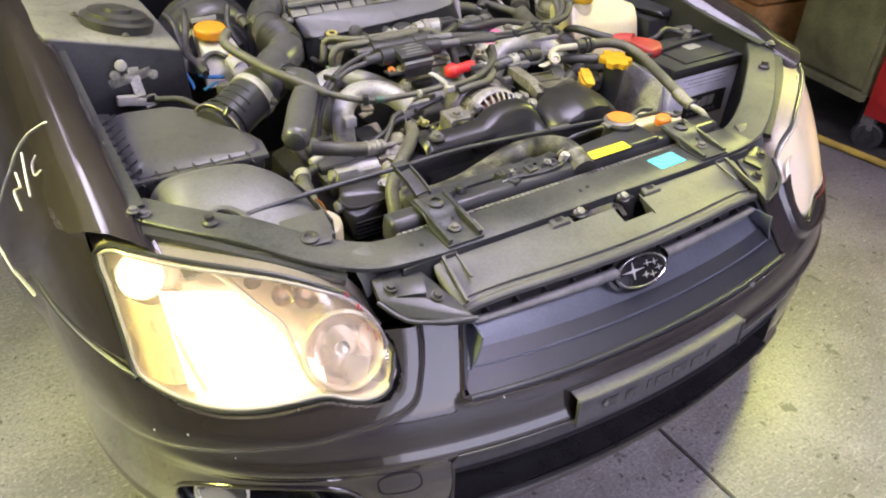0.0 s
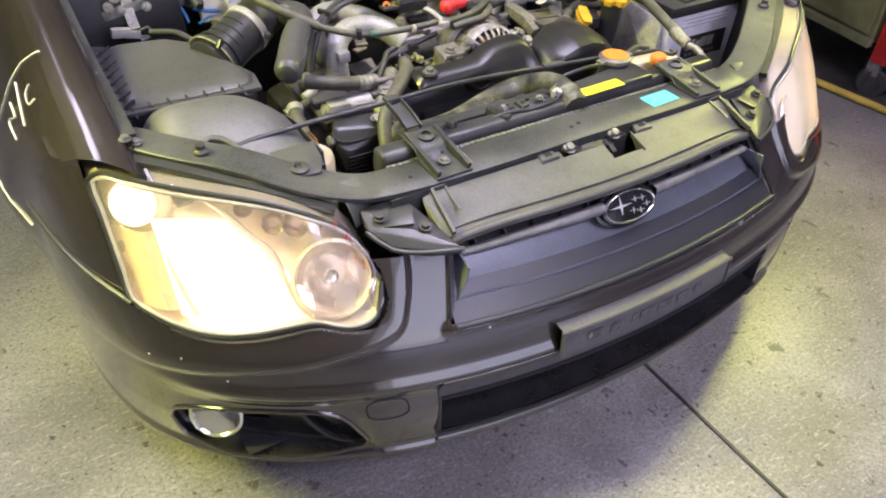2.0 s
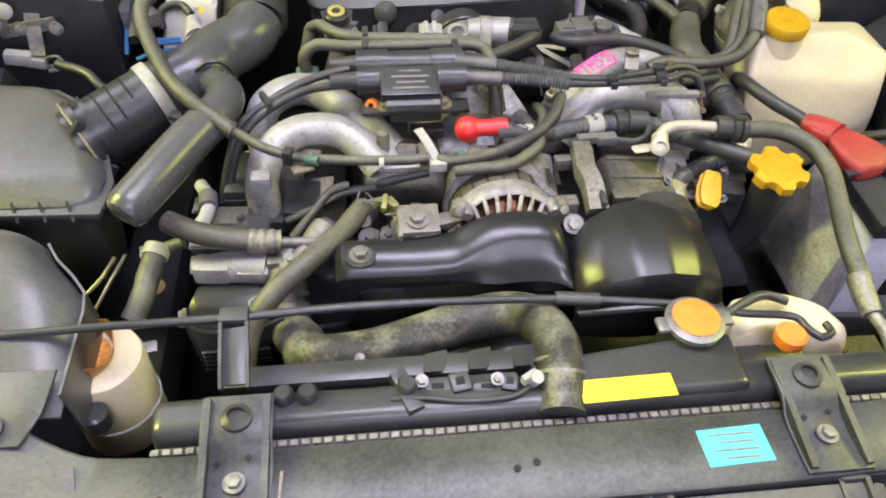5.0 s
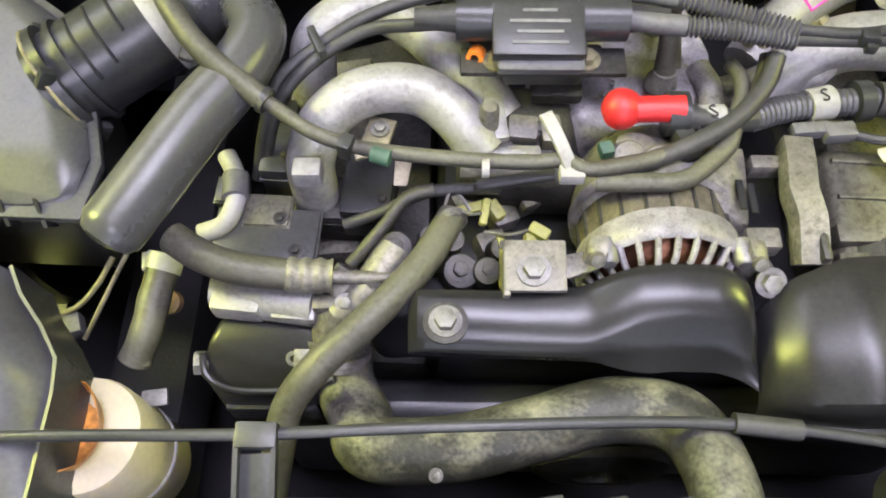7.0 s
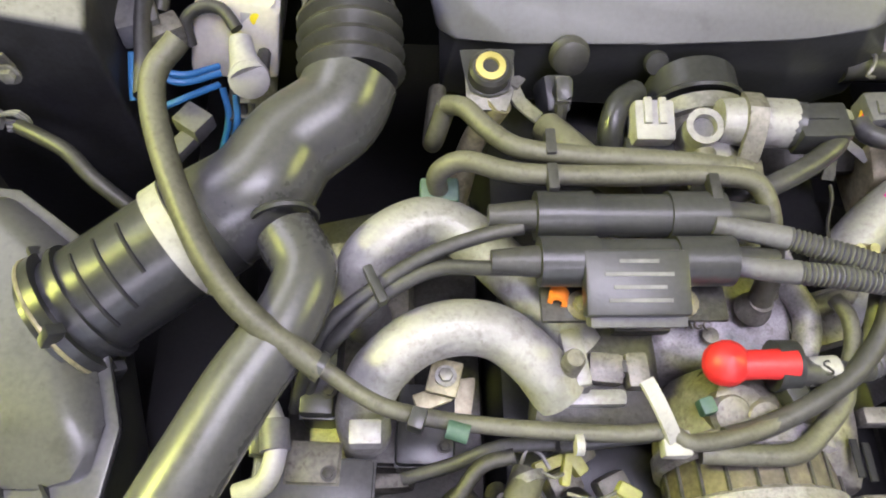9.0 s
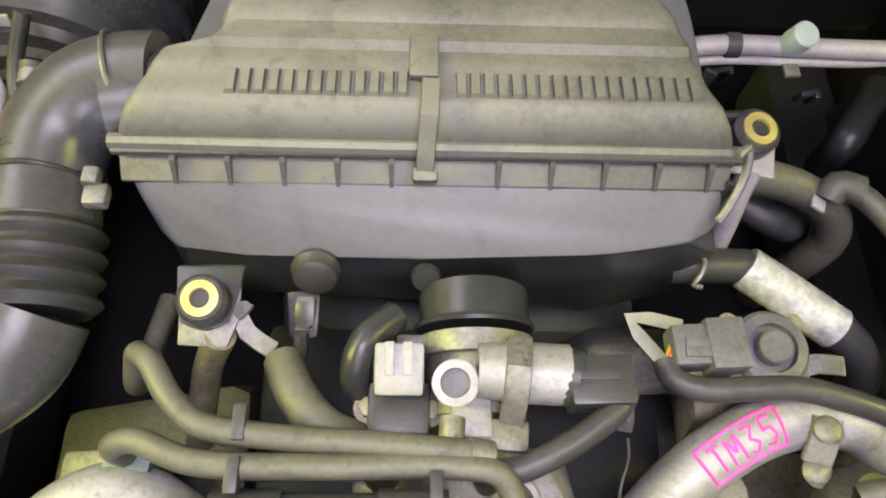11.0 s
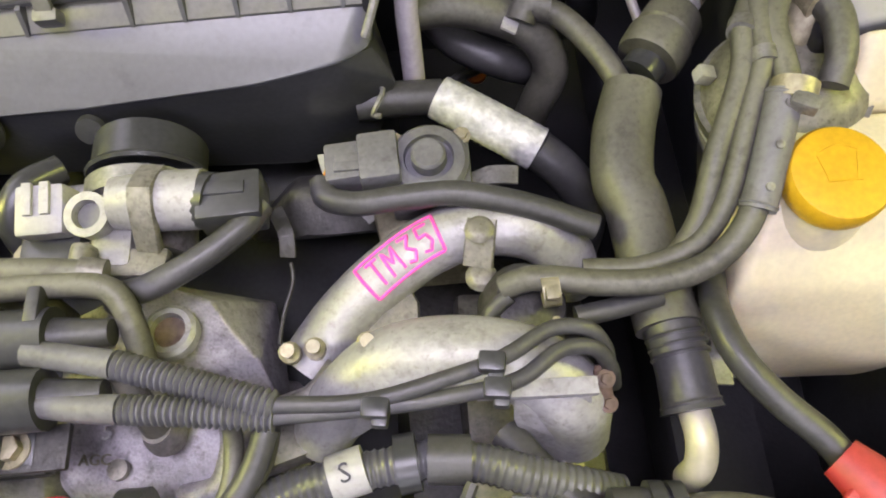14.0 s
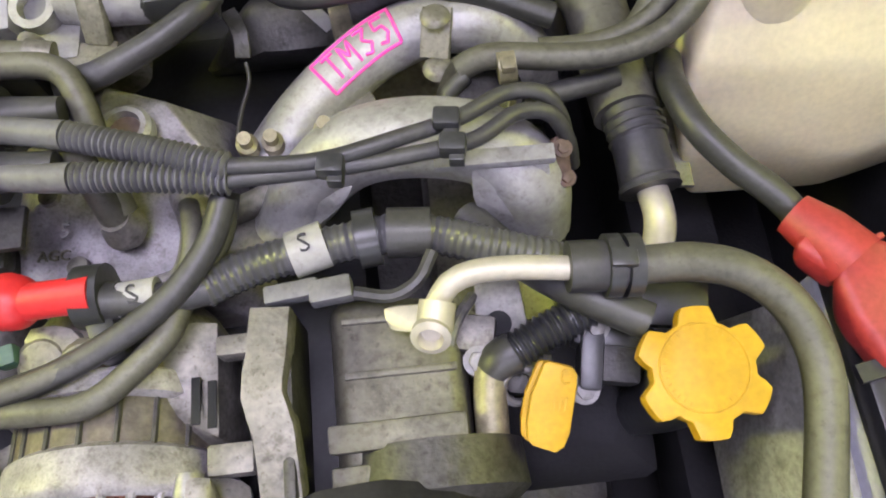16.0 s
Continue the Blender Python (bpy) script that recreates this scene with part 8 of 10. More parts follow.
# bypass tubes
bp = thing("breather_pipe", (-0.1, 0.69, 0.73), "two dull grey breather pipes clipped side by side", "breather pipe")
part("upper_pipe", tube([(-0.223, 0.761, 0.742), (-0.21, 0.752, 0.752), (-0.19, 0.725, 0.757), (-0.169, 0.708, 0.758), (-0.121, 0.7, 0.758), (-0.062, 0.696, 0.758), (-0.006, 0.692, 0.756), (0.016, 0.69, 0.752)], 0.0088, 16), RUBBER_OLD, bp)
part("lower_pipe", tube([(-0.229, 0.696, 0.7), (-0.231, 0.697, 0.735), (-0.213, 0.699, 0.75), (-0.17, 0.684, 0.756), (-0.088, 0.681, 0.757), (-0.004, 0.682, 0.756), (0.029, 0.677, 0.752), (0.041, 0.656, 0.74), (0.045, 0.623, 0.715), (0.049, 0.603, 0.69)], 0.0088, 16), RUBBER_OLD, bp)
part("riser", tube([(-0.223, 0.761, 0.742), (-0.234, 0.75, 0.7), (-0.227, 0.825, 0.68)], 0.0088, 14), RUBBER_OLD, bp)
for q in ((-0.141, 0.708, 0.762), (-0.142, 0.675, 0.762), (-0.013, 0.666, 0.762)):
    part("clip", box(q, (0.009, 0.024, 0.012), bevel=0.002), RUBBER, bp)
part("green_joint", box((-0.229, 0.696, 0.7), (0.034, 0.024, 0.022), bevel=0.004), GREEN, bp, "greenish plastic joint")
part("end_fitting", tube([(0.008, 0.692, 0.754), (0.024, 0.690, 0.750)], 0.0098, 14), ALU_DIRTY, bp)
solid("water_hose", tube([(-0.128, 0.768, 0.7), (-0.113, 0.738, 0.715), (-0.093, 0.716, 0.715), (-0.066, 0.705, 0.7), (-0.05, 0.69, 0.66)], 0.015, 16), RUBBER_OLD, "olive dusty coolant hose beside the throttle body", "hose", "coolant hoses")
solid("wiring_loom", tube([(-0.043, 0.802, 0.71), (-0.064, 0.78, 0.72), (-0.072, 0.757, 0.71), (-0.064, 0.738, 0.68)], 0.012, 12), PLASTIC, "black taped wiring loom", "wiring loom")

# exhaust gas valve
egr = thing("recirculation_valve", (0.24, 0.78, 0.66), "grey exhaust recirculation valve with its plug", "valve")
ec = Vector((0.243, 0.776, 0.716))
part("body", box(ec + Vector((0.0, 0.0, -0.024)), (0.062, 0.056, 0.035), bevel=0.004), PLASTIC_GREY, egr)
part("dome", lathe([(0.029, -0.01), (0.030, 0.0), (0.027, 0.004), (0.019, 0.006), (0.018, 0.001), (0.0135, 0.001), (0.013, 0.012), (0.011, 0.014), (0, 0.014)], ec, (0, -0.1, 1), 32), PLASTIC_GREY, egr)
part("plug", merged(box((0.188, 0.777, 0.715), (0.045, 0.032, 0.024), (0, 0, 3), 0.003), box((0.206, 0.777, 0.717), (0.03, 0.04, 0.028), (0, 0, 3), 0.003), box((0.185, 0.777, 0.728), (0.022, 0.008, 0.003), bevel=0.001), box((0.184, 0.77, 0.728), (0.022, 0.008, 0.003), bevel=0.001)), PLASTIC_GREY, egr)
for dx, dy in ((-0.026, 0.024), (0.026, 0.024), (-0.026, -0.024)):
    bolt(egr, ec + Vector((dx, dy, -0.007)), r=0.005, material=BRASS)
for i, (mt_, dy) in enumerate(((RED, 0.0), (YELLOW, 0.004), (WHITE, -0.004))):
    part("wire", tube([Vector((0.176, 0.778, 0.716)) + Vector((0, dy, 0)), Vector((0.167, 0.775, 0.716)) + Vector((0, dy, 0)), (0.162, 0.764, 0.714)], 0.0018, 6), mt_, egr)
part("sheath", tube([(0.162, 0.766, 0.714), (0.164, 0.753, 0.716), (0.184, 0.744, 0.718), (0.221, 0.744, 0.72), (0.259, 0.744, 0.72), (0.294, 0.737, 0.716), (0.321, 0.73, 0.71), (0.361, 0.716, 0.7)], 0.0095, 14), RUBBER, egr)
part("base", hull([(0.192, 0.772, 0.68), (0.275, 0.77, 0.68), (0.198, 0.736, 0.66), (0.244, 0.734, 0.66), (0.2, 0.78, 0.6), (0.29, 0.78, 0.6), (0.2, 0.72, 0.6), (0.29, 0.72, 0.6)], 0.006), BRASS, egr)
part("bracket", strip([(0.274, 0.768, 0.69), (0.288, 0.771, 0.695), (0.31, 0.769, 0.695)], 0.016, 0.003), STEEL, egr)
part("paper_tag", strip([(0.195, 0.757, 0.665), (0.153, 0.819, 0.665), (0.198, 0.813, 0.662)], 0.012, 0.0008), WHITE, egr)
# intake plate behind
part("back_casting", hull([(0.125, 0.796, 0.66), (0.216, 0.791, 0.66), (0.128, 0.757, 0.64), (0.215, 0.758, 0.64), (0.125, 0.822, 0.64), (0.20, 0.820, 0.64), (0.05, 0.8, 0.56), (0.2, 0.8, 0.56)], 0.01), DARK_STEEL, egr)

# ---- hoses at the back ----
fh = thing("foil_hose", (0.28, 0.86, 0.62), "dark hose wrapped in crinkled silver foil", "hose")
part("stub", tube([(0.186, 0.86, 0.68), (0.215, 0.861, 0.68), (0.257, 0.863, 0.675)], 0.0155, 16), RUBBER, fh)
part("clip", tube([(0.204, 0.862, 0.7), (0.21, 0.856, 0.702), (0.204, 0.842, 0.7), (0.2, 0.837, 0.695), (0.207, 0.835, 0.695)], 0.0022, 6), STEEL, fh)
part("foil", tube([(0.254, 0.863, 0.675), (0.292, 0.84, 0.667), (0.334, 0.815, 0.655)], 0.0190, 20, 0.004, ribs=(0.007, 0.0004)), FOIL, fh, "crinkled silver foil wrap")
part("lower", tube([(0.333, 0.816, 0.655), (0.356, 0.8, 0.64), (0.377, 0.784, 0.6), (0.37, 0.76, 0.5)], 0.0175, 16), RUBBER, fh)
h1 = thing("heater_hose", (0.32, 0.96, 0.6), "thick dusty heater hose bending down behind the engine", "hose", "heater hoses")
part("tube", tube([(0.242, 0.936, 0.7), (0.269, 0.938, 0.7), (0.31, 0.933, 0.69), (0.345, 0.923, 0.67), (0.359, 0.91, 0.64), (0.347, 0.901, 0.6), (0.33, 0.9, 0.52)], 0.0165, 18), RUBBER_OLD, h1)
part("tag", box((0.32, 0.914, 0.697), (0.014, 0.012, 0.003), (0, 20, -20), 0.0005), WHITE, h1)
h2 = thing("heater_hose", (0.34, 0.98, 0.6), "thick dusty heater hose bending down behind the engine", "hose", "heater hoses")
part("tube", tube([(0.224, 1.096, 0.66), (0.236, 1.049, 0.655), (0.251, 0.991, 0.65), (0.276, 0.951, 0.64), (0.318, 0.93, 0.63), (0.349, 0.942, 0.6)], 0.0165, 18), RUBBER, h2)
h3 = thing("vacuum_hose", (0.40, 0.93, 0.62), "olive dusty vacuum hose", "hose")
part("tube", tube([(0.332, 0.927, 0.7), (0.356, 0.923, 0.7), (0.382, 0.895, 0.695), (0.401, 0.858, 0.69), (0.406, 0.839, 0.685)], 0.0105, 14), RUBBER_OLD, h3)
part("tee", tube([(0.33, 0.92, 0.695), (0.337, 0.929, 0.703), (0.356, 0.924, 0.703)], 0.0135, 14), RUBBER_OLD, h3)
solid("orange_plug", lathe([(0.011, 0), (0.011, 0.012), (0, 0.012)], (0.296, 0.974, 0.56), (0, -0.5, 1), 14), ORANGE, "small faded orange plug in the dark behind the hoses", "plug")
solid("thin_cable", tube([(0.251, 0.925, 0.6), (0.275, 0.947, 0.59), (0.301, 0.972, 0.57)], 0.005, 8), RUBBER, "thin black cable behind the engine", "cable")
solid("firewall_hose", tube([(0.463, 1.101, 0.62), (0.439, 1.065, 0.62), (0.412, 1.03, 0.62), (0.416, 1.036, 0.56)], 0.017, 14), GUARD_PLASTIC, "dark hose along the firewall", "hose")
solid("firewall_loom", tube([(0.285, 1.059, 0.62), (0.311, 1.059, 0.62), (0.334, 1.057, 0.6)], 0.006, 8), GUARD_PLASTIC, "thin dark cable on the firewall", "cable")
for q in ((0.37, 1.073, 0.64), (0.275, 1.084, 0.66)):
    solid("loom_clip", merged(box(q, (0.02, 0.006, 0.02), (20, 0, 10), 0.002), box(Vector(q) + Vector((0.006, -0.004, 0)), (0.005, 0.006, 0.026), (20, 0, 0), 0.001)), PLASTIC, "dark plastic loom clip on the firewall", "clip", "loom clips")

# gas pipes on the firewall
gp = thing("gas_pipe_pair", (0.36, 1.05, 0.6), "two satin aluminium gas pipes along the firewall", "gas pipe")
part("thick_pipe", tube([(0.20, 0.985, 0.70), (0.195, 1.03, 0.735), (0.21, 1.046, 0.738), (0.235, 1.05, 0.74), (0.354, 1.048, 0.74), (0.453, 1.047, 0.74), (0.484, 1.048, 0.738), (0.502, 1.034, 0.73), (0.515, 1.007, 0.72), (0.513, 0.976, 0.712)], 0.0088, 16), PIPE, gp)
part("thin_pipe", tube([(0.206, 1.034, 0.725), (0.224, 1.041, 0.728), (0.357, 1.043, 0.728), (0.453, 1.046, 0.728), (0.466, 1.042, 0.725), (0.462, 1.025, 0.71), (0.43, 0.975, 0.69), (0.442, 0.925, 0.66)], 0.0045, 12), PIPE, gp)
part("band", band((0.25, 1.05, 0.74), (1, 0, 0), 0.0092, 0.012, 0.002, 16), RUBBER, gp)
part("valve_cap", lathe([(0.011, 0), (0.012, 0.004), (0.012, 0.022), (0.010, 0.024), (0, 0.024)], (0.301, 1.048, 0.745), (0.15, -0.3, 1), 20), PALE_CAP, gp, "pale bluish valve cap")
part("bracket", box((0.306, 1.041, 0.728), (0.014, 0.03, 0.004), bevel=0.001), STEEL, gp)
solid("gas_sensor_lead", tube([(0.489, 1.049, 0.74), (0.465, 1.026, 0.745), (0.455, 0.989, 0.745), (0.468, 0.967, 0.735), (0.5, 0.964, 0.72), (0.515, 0.949, 0.715)], 0.006, 10), RUBBER, "thin black cable looping over the gas pipe", "cable")

# accumulator and hose bundle on the inner wing
can = thing("gas_canister", (0.53, 0.84, 0.5), "round dusty grey metal canister with a pale band", "canister")
cc_ = Vector((0.514, 0.813, 0.735))
part("shell", lathe([(0.058, -0.16), (0.062, -0.15), (0.062, -0.03), (0.058, -0.012), (0.045, 0.0), (0.02, 0.006), (0, 0.006)], cc_, (-0.25, 0.0, 1), 36), ALU_DIRTY, can)
part("band", band(cc_ + Vector((0.012, 0, -0.05)), (-0.25, 0, 1), 0.0625, 0.02, 0.002, 36), WHITE, can)
part("upper_band", band(cc_ + Vector((0.006, 0, -0.028)), (-0.25, 0, 1), 0.0615, 0.012, 0.003, 36), STEEL, can)
part("tab", box((0.46, 0.828, 0.72), (0.014, 0.012, 0.012), (0, 20, 0), 0.002), WHITE, can)
part("top_fitting", lathe([(0.016, 0), (0.016, 0.02), (0.012, 0.03), (0.011, 0.045)], cc_ + Vector((0.01, 0.03, 0.004)), (0.4, 0.4, 1), 18), BRASS, can)
part("top_hose", tube([(0.531, 0.783, 0.755), (0.539, 0.803, 0.765), (0.542, 0.833, 0.77), (0.536, 0.851, 0.77), (0.53, 0.873, 0.765), (0.53, 0.896, 0.76)], [0.011, 0.011, 0.012, 0.014, 0.016, 0.016], 14), RUBBER_OLD, can)
part("clamp", band((0.536, 0.849, 0.77), Vector((0.542, 0.833, 0.77)) - Vector((0.53, 0.873, 0.765)), 0.0145, 0.014, 0.002, 18), BRASS, can)
bundle = [
    ([(0.287, 0.668, 0.715), (0.303, 0.671, 0.722), (0.355, 0.662, 0.725), (0.391, 0.659, 0.728), (0.425, 0.666, 0.735), (0.448, 0.684, 0.748), (0.469, 0.727, 0.765), (0.486, 0.769, 0.78), (0.486, 0.816, 0.788), (0.505, 0.861, 0.792), (0.517, 0.965, 0.79), (0.515, 1, 0.79)], 0.0092),
    ([(0.343, 0.676, 0.718), (0.384, 0.673, 0.722), (0.418, 0.681, 0.732), (0.436, 0.698, 0.748), (0.457, 0.748, 0.77), (0.475, 0.791, 0.785), (0.478, 0.825, 0.79), (0.487, 0.876, 0.79), (0.495, 0.948, 0.785), (0.503, 1.005, 0.785)], 0.0074),
    ([(0.4, 0.671, 0.715), (0.422, 0.695, 0.735), (0.436, 0.732, 0.758), (0.462, 0.789, 0.778), (0.466, 0.816, 0.785), (0.491, 0.873, 0.78), (0.496, 0.925, 0.78), (0.513, 0.974, 0.78)], 0.0084),
]
for pts_, r in bundle:
    wh = thing("wing_hose", pts_[0], "dusty rubber hose in a bundle along the inner wing", "hose", "wing hoses")
    cut_at = len(pts_) // 2
    part("front_length", tube(pts_[:cut_at + 1], r, 14), RUBBER_OLD, wh)
    part("rear_length", tube(pts_[cut_at:], r * 1.03, 14), RUBBER_OLD, wh)
    part("clamp", band(pts_[cut_at], Vector(pts_[cut_at + 1]) - Vector(pts_[cut_at]), r * 1.03, 0.010, 0.0015, 18), STEEL, wh)
hsl = thing("hose_sleeve", (0.456, 0.693, 0.752), "grey riveted sleeve round a hose", "sleeve")
part("tube", tube([(0.456, 0.693, 0.752), (0.47, 0.729, 0.768), (0.482, 0.763, 0.782)], 0.0125, 16), PLASTIC_GREY, hsl)
for q, d in (((0.457, 0.696, 0.753), 0.0), ((0.481, 0.761, 0.781), 0.0)):
    part("end_bead", ring(q, Vector((0.47, 0.729, 0.768)) - Vector((0.457, 0.696, 0.753)), 0.0125, 0.0012, 20, 6), PLASTIC_GREY, hsl)
for u in (0.15, 0.5, 0.85):
    q = Vector((0.456, 0.693, 0.752)).lerp(Vector((0.482, 0.763, 0.782)), u)
    part("rivet", lathe([(0.0032, 0), (0.0028, 0.0018), (0, 0.0022)], q + Vector((0.001, -0.003, 0.0122)), (0, -0.3, 1), 12), STEEL, hsl)
hb = thing("hose_clip", (0.318, 0.66, 0.70), "brass-coloured spring clip on a hose", "clip", "hose clips")
part("clip", band((0.318, 0.661, 0.7225), (1, 0.05, 0.05), 0.0098, 0.012, 0.0016, 18), BRASS, hb)
part("ears", box((0.318, 0.655, 0.733), (0.010, 0.010, 0.007), bevel=0.002), BRASS, hb)
part("tail", box((0.319, 0.638, 0.712), (0.005, 0.006, 0.03), bevel=0.001), BRASS, hb)
hb2 = thing("hose_clip", (0.49, 0.76, 0.76), "brass-coloured spring clip on a hose", "clip", "hose clips")
part("clip", band((0.488, 0.762, 0.782), Vector((0.48, 0.746, 0.78)) - Vector((0.491, 0.774, 0.79)), 0.0132, 0.014, 0.002, 18), BRASS, hb2)
part("screw", box((0.488, 0.748, 0.79), (0.018, 0.012, 0.010), (0, 0, -30), 0.002), STEEL, hb2)
vc = thing("vacuum_canister", (0.35, 0.64, 0.62), "small rusty brown vacuum valve under the hoses", "valve")
part("drum", lathe([(0.03, -0.02), (0.032, 0), (0.026, 0.012), (0.01, 0.015), (0, 0.015)], (0.303, 0.663, 0.69), (0.3, -0.2, 1), 24), DARK_STEEL, vc)
part("stub", tube([(0.291, 0.663, 0.715), (0.278, 0.655, 0.708), (0.273, 0.647, 0.7)], 0.006, 10), RUBBER, vc)
solid("injector_loom", tube([(0.336, 0.648, 0.7), (0.368, 0.653, 0.7), (0.397, 0.659, 0.7)], 0.008, 10), RUBBER, "dark loom passing under the hoses", "wiring loom")
fl = thing("runner_flange_plate", (0.31, 0.575, 0.64), "lavender-grey cast flange under the manifold arch", "flange")
part("sheet", hull([(0.286, 0.594, 0.708), (0.337, 0.591, 0.712), (0.341, 0.562, 0.652), (0.294, 0.572, 0.652), (0.286, 0.599, 0.708), (0.337, 0.596, 0.712), (0.341, 0.568, 0.652), (0.294, 0.578, 0.652), (0.285, 0.583, 0.690)], 0.002), ALU, fl)
part("rim", strip([(0.262, 0.598, 0.716), (0.30, 0.596, 0.717), (0.340, 0.595, 0.716)], 0.012, 0.007), ALU, fl)
part("rusty_edge", hull([(0.340, 0.612, 0.712), (0.352, 0.608, 0.712), (0.354, 0.586, 0.690), (0.342, 0.584, 0.690), (0.344, 0.60, 0.665), (0.356, 0.60, 0.665)], 0.003), RUST, fl, "rusty flange edge")
for q in ((0.347, 0.600, 0.712), (0.350, 0.588, 0.692)):
    bolt(fl, q, (0.1, -0.4, 1), 0.0042, RUST)
for q in ((0.132, 0.646, 0.68), (0.149, 0.649, 0.675), (0.189, 0.645, 0.69)):
    solid("engine_nipple", lathe([(0.008, 0), (0.008, 0.012), (0.005, 0.014), (0.005, 0.024), (0, 0.024)], q, (0.1, -0.2, 1), 12), BRASS, "small brassy nipple on the manifold", "nipple", "engine nipples")
solid("fuel_rail", merged(tube([(0.104, 0.603, 0.66), (0.146, 0.618, 0.665), (0.164, 0.637, 0.668)], 0.010, 12), box((0.12, 0.598, 0.645), (0.09, 0.05, 0.03), (0, 0, 15), 0.006)), ALU_DIRTY, "dirty fuel rail beside the plenum", "fuel rail")

# ---- washer tank ----
wt = thing("washer_tank", (0.52, 0.69, 0.45), "milky plastic washer tank with a yellow cap", "washer tank")
part("body", hull([(0.452, 0.66, 0.70), (0.455, 0.73, 0.72), (0.46, 0.78, 0.725), (0.67, 0.645, 0.69), (0.685, 0.675, 0.72), (0.685, 0.78, 0.72), (0.47, 0.70, 0.745), (0.61, 0.70, 0.748), (0.449, 0.645, 0.66), (0.462, 0.636, 0.60), (0.484, 0.634, 0.535), (0.60, 0.628, 0.535), (0.68, 0.642, 0.55), (0.60, 0.622, 0.60), (0.675, 0.632, 0.62), (0.66, 0.78, 0.53), (0.49, 0.78, 0.53)], 0.03, 4), WHITE_TANK, wt)
wc_ = Vector((0.508, 0.708, 0.752))
part("neck", lathe([(0.038, -0.03), (0.033, -0.008), (0.031, 0.004)], wc_, (0, -0.12, 1), 28), WHITE_TANK, wt)
cp = part("cap", lathe([(0.0335, 0), (0.0345, 0.004), (0.034, 0.015), (0.032, 0.0185), (0.030, 0.019), (0, 0.020)], wc_, (0, -0.12, 1), 36), YELLOW, wt, "yellow plastic cap")
part("cap_symbol", merged(strip([wc_ + Vector((-0.013, 0.013, 0.0210)), wc_ + Vector((0, 0.018, 0.0217)), wc_ + Vector((0.013, 0.013, 0.0210))], 0.0025, 0.0012), strip([wc_ + Vector((-0.011, -0.008, 0.0187)), wc_ + Vector((0.011, -0.008, 0.0187))], 0.0025, 0.0012), strip([wc_ + Vector((-0.009, -0.008, 0.0187)), wc_ + Vector((-0.013, 0.010, 0.0207))], 0.0025, 0.0012), strip([wc_ + Vector((0.009, -0.008, 0.0187)), wc_ + Vector((0.013, 0.010, 0.0207))], 0.0025, 0.0012)), YELLOW, cp)
part("strap", tube([wc_ + Vector((-0.036, 0.0, 0.004)), wc_ + Vector((-0.05, -0.012, 0.0)), wc_ + Vector((-0.052, -0.02, -0.006))], 0.004, 8, flat=0.5), YELLOW, wt)
part("rear_neck", hull([(0.55, 0.78, 0.73), (0.62, 0.78, 0.73), (0.55, 0.84, 0.74), (0.62, 0.84, 0.74), (0.56, 0.82, 0.77), (0.61, 0.82, 0.77), (0.56, 0.8, 0.6), (0.61, 0.8, 0.6)], 0.012, 3), WHITE_TANK, wt)

# pale plate put in for the inner wing panel where it catches yellow light
part("bracket", hull([(0.436, 0.620, 0.592), (0.470, 0.615, 0.592), (0.472, 0.718, 0.598), (0.444, 0.728, 0.598), (0.436, 0.620, 0.597), (0.470, 0.615, 0.597), (0.472, 0.718, 0.603), (0.444, 0.728, 0.603)], 0.001), STEEL, wt, "pale steel plate with holes, standing in for the lit inner wing")
for q in ((0.452, 0.650, 0.5995), (0.456, 0.692, 0.602)):
    part("panel_hole", lathe([(0.006, 0.0), (0.006, 0.0016), (0, 0.0016)], q, (0, -0.06, 1), 14), VOID, wt)

# ---- battery ----
bat = thing("battery", (0.634, 0.432, 0.45), "pale grey car battery with a black top and a brand panel", "battery")
BX0, BX1, BY0, BY1 = 0.512, 0.757, 0.345, 0.520
part("case", box(((BX0 + BX1) / 2, (BY0 + BY1) / 2, 0.555), (BX1 - BX0 - 0.006, BY1 - BY0 - 0.006, 0.20), bevel=0.004), BATTERY_WHITE, bat)
lidb = part("lid", merged(box(((BX0 + BX1) / 2, (BY0 + BY1) / 2, 0.665), (BX1 - BX0, BY1 - BY0, 0.026), bevel=0.004), box(((BX0 + BX1) / 2 + 0.02, (BY0 + BY1) / 2 - 0.02, 0.679), (0.18, 0.10, 0.008), bevel=0.002)), PLASTIC, bat, "black lid")
part("sticker", plate([(-0.022, -0.016), (0.022, -0.016), (0.022, 0.016), (-0.022, 0.016)], 0.0006, frame_of((0.663, 0.437, 0.6832), (0, 0, 1)), 0), WHITE, lidb, "white paper sticker")
for k in range(3):
    part("print_bar", box((0.663, 0.446 - 0.009 * k, 0.6841), (0.032, 0.0022, 0.0004), bevel=0), GREY_INK, lidb)
logo = part("brand_panel", box((0.648, 0.3468, 0.562), (0.15, 0.002, 0.062), bevel=0.0005), INK, bat, "black panel with a pale logo")
for cx, w_, hh in ((0.603, 0.026, 0.026), (0.628, 0.014, 0.014), (0.648, 0.022, 0.026), (0.672, 0.020, 0.026)):
    part("logo_shape", plate([(-w_ / 2, -hh / 2), (w_ / 2, -hh / 2), (w_ / 2 + 0.003, hh / 2), (-w_ / 2 + 0.003, hh / 2)], 0.0008, frame_of((cx, 0.3458, 0.570), (0, -1, 0)) @ Matrix.Rotation(math.pi, 4, "Z"), 0), WHITE, logo)
for k in range(7):
    part("logo_bar", box((0.592 + 0.016 * k, 0.3455, 0.544), (0.009, 0.0008, 0.008), bevel=0), GREY_INK, logo)
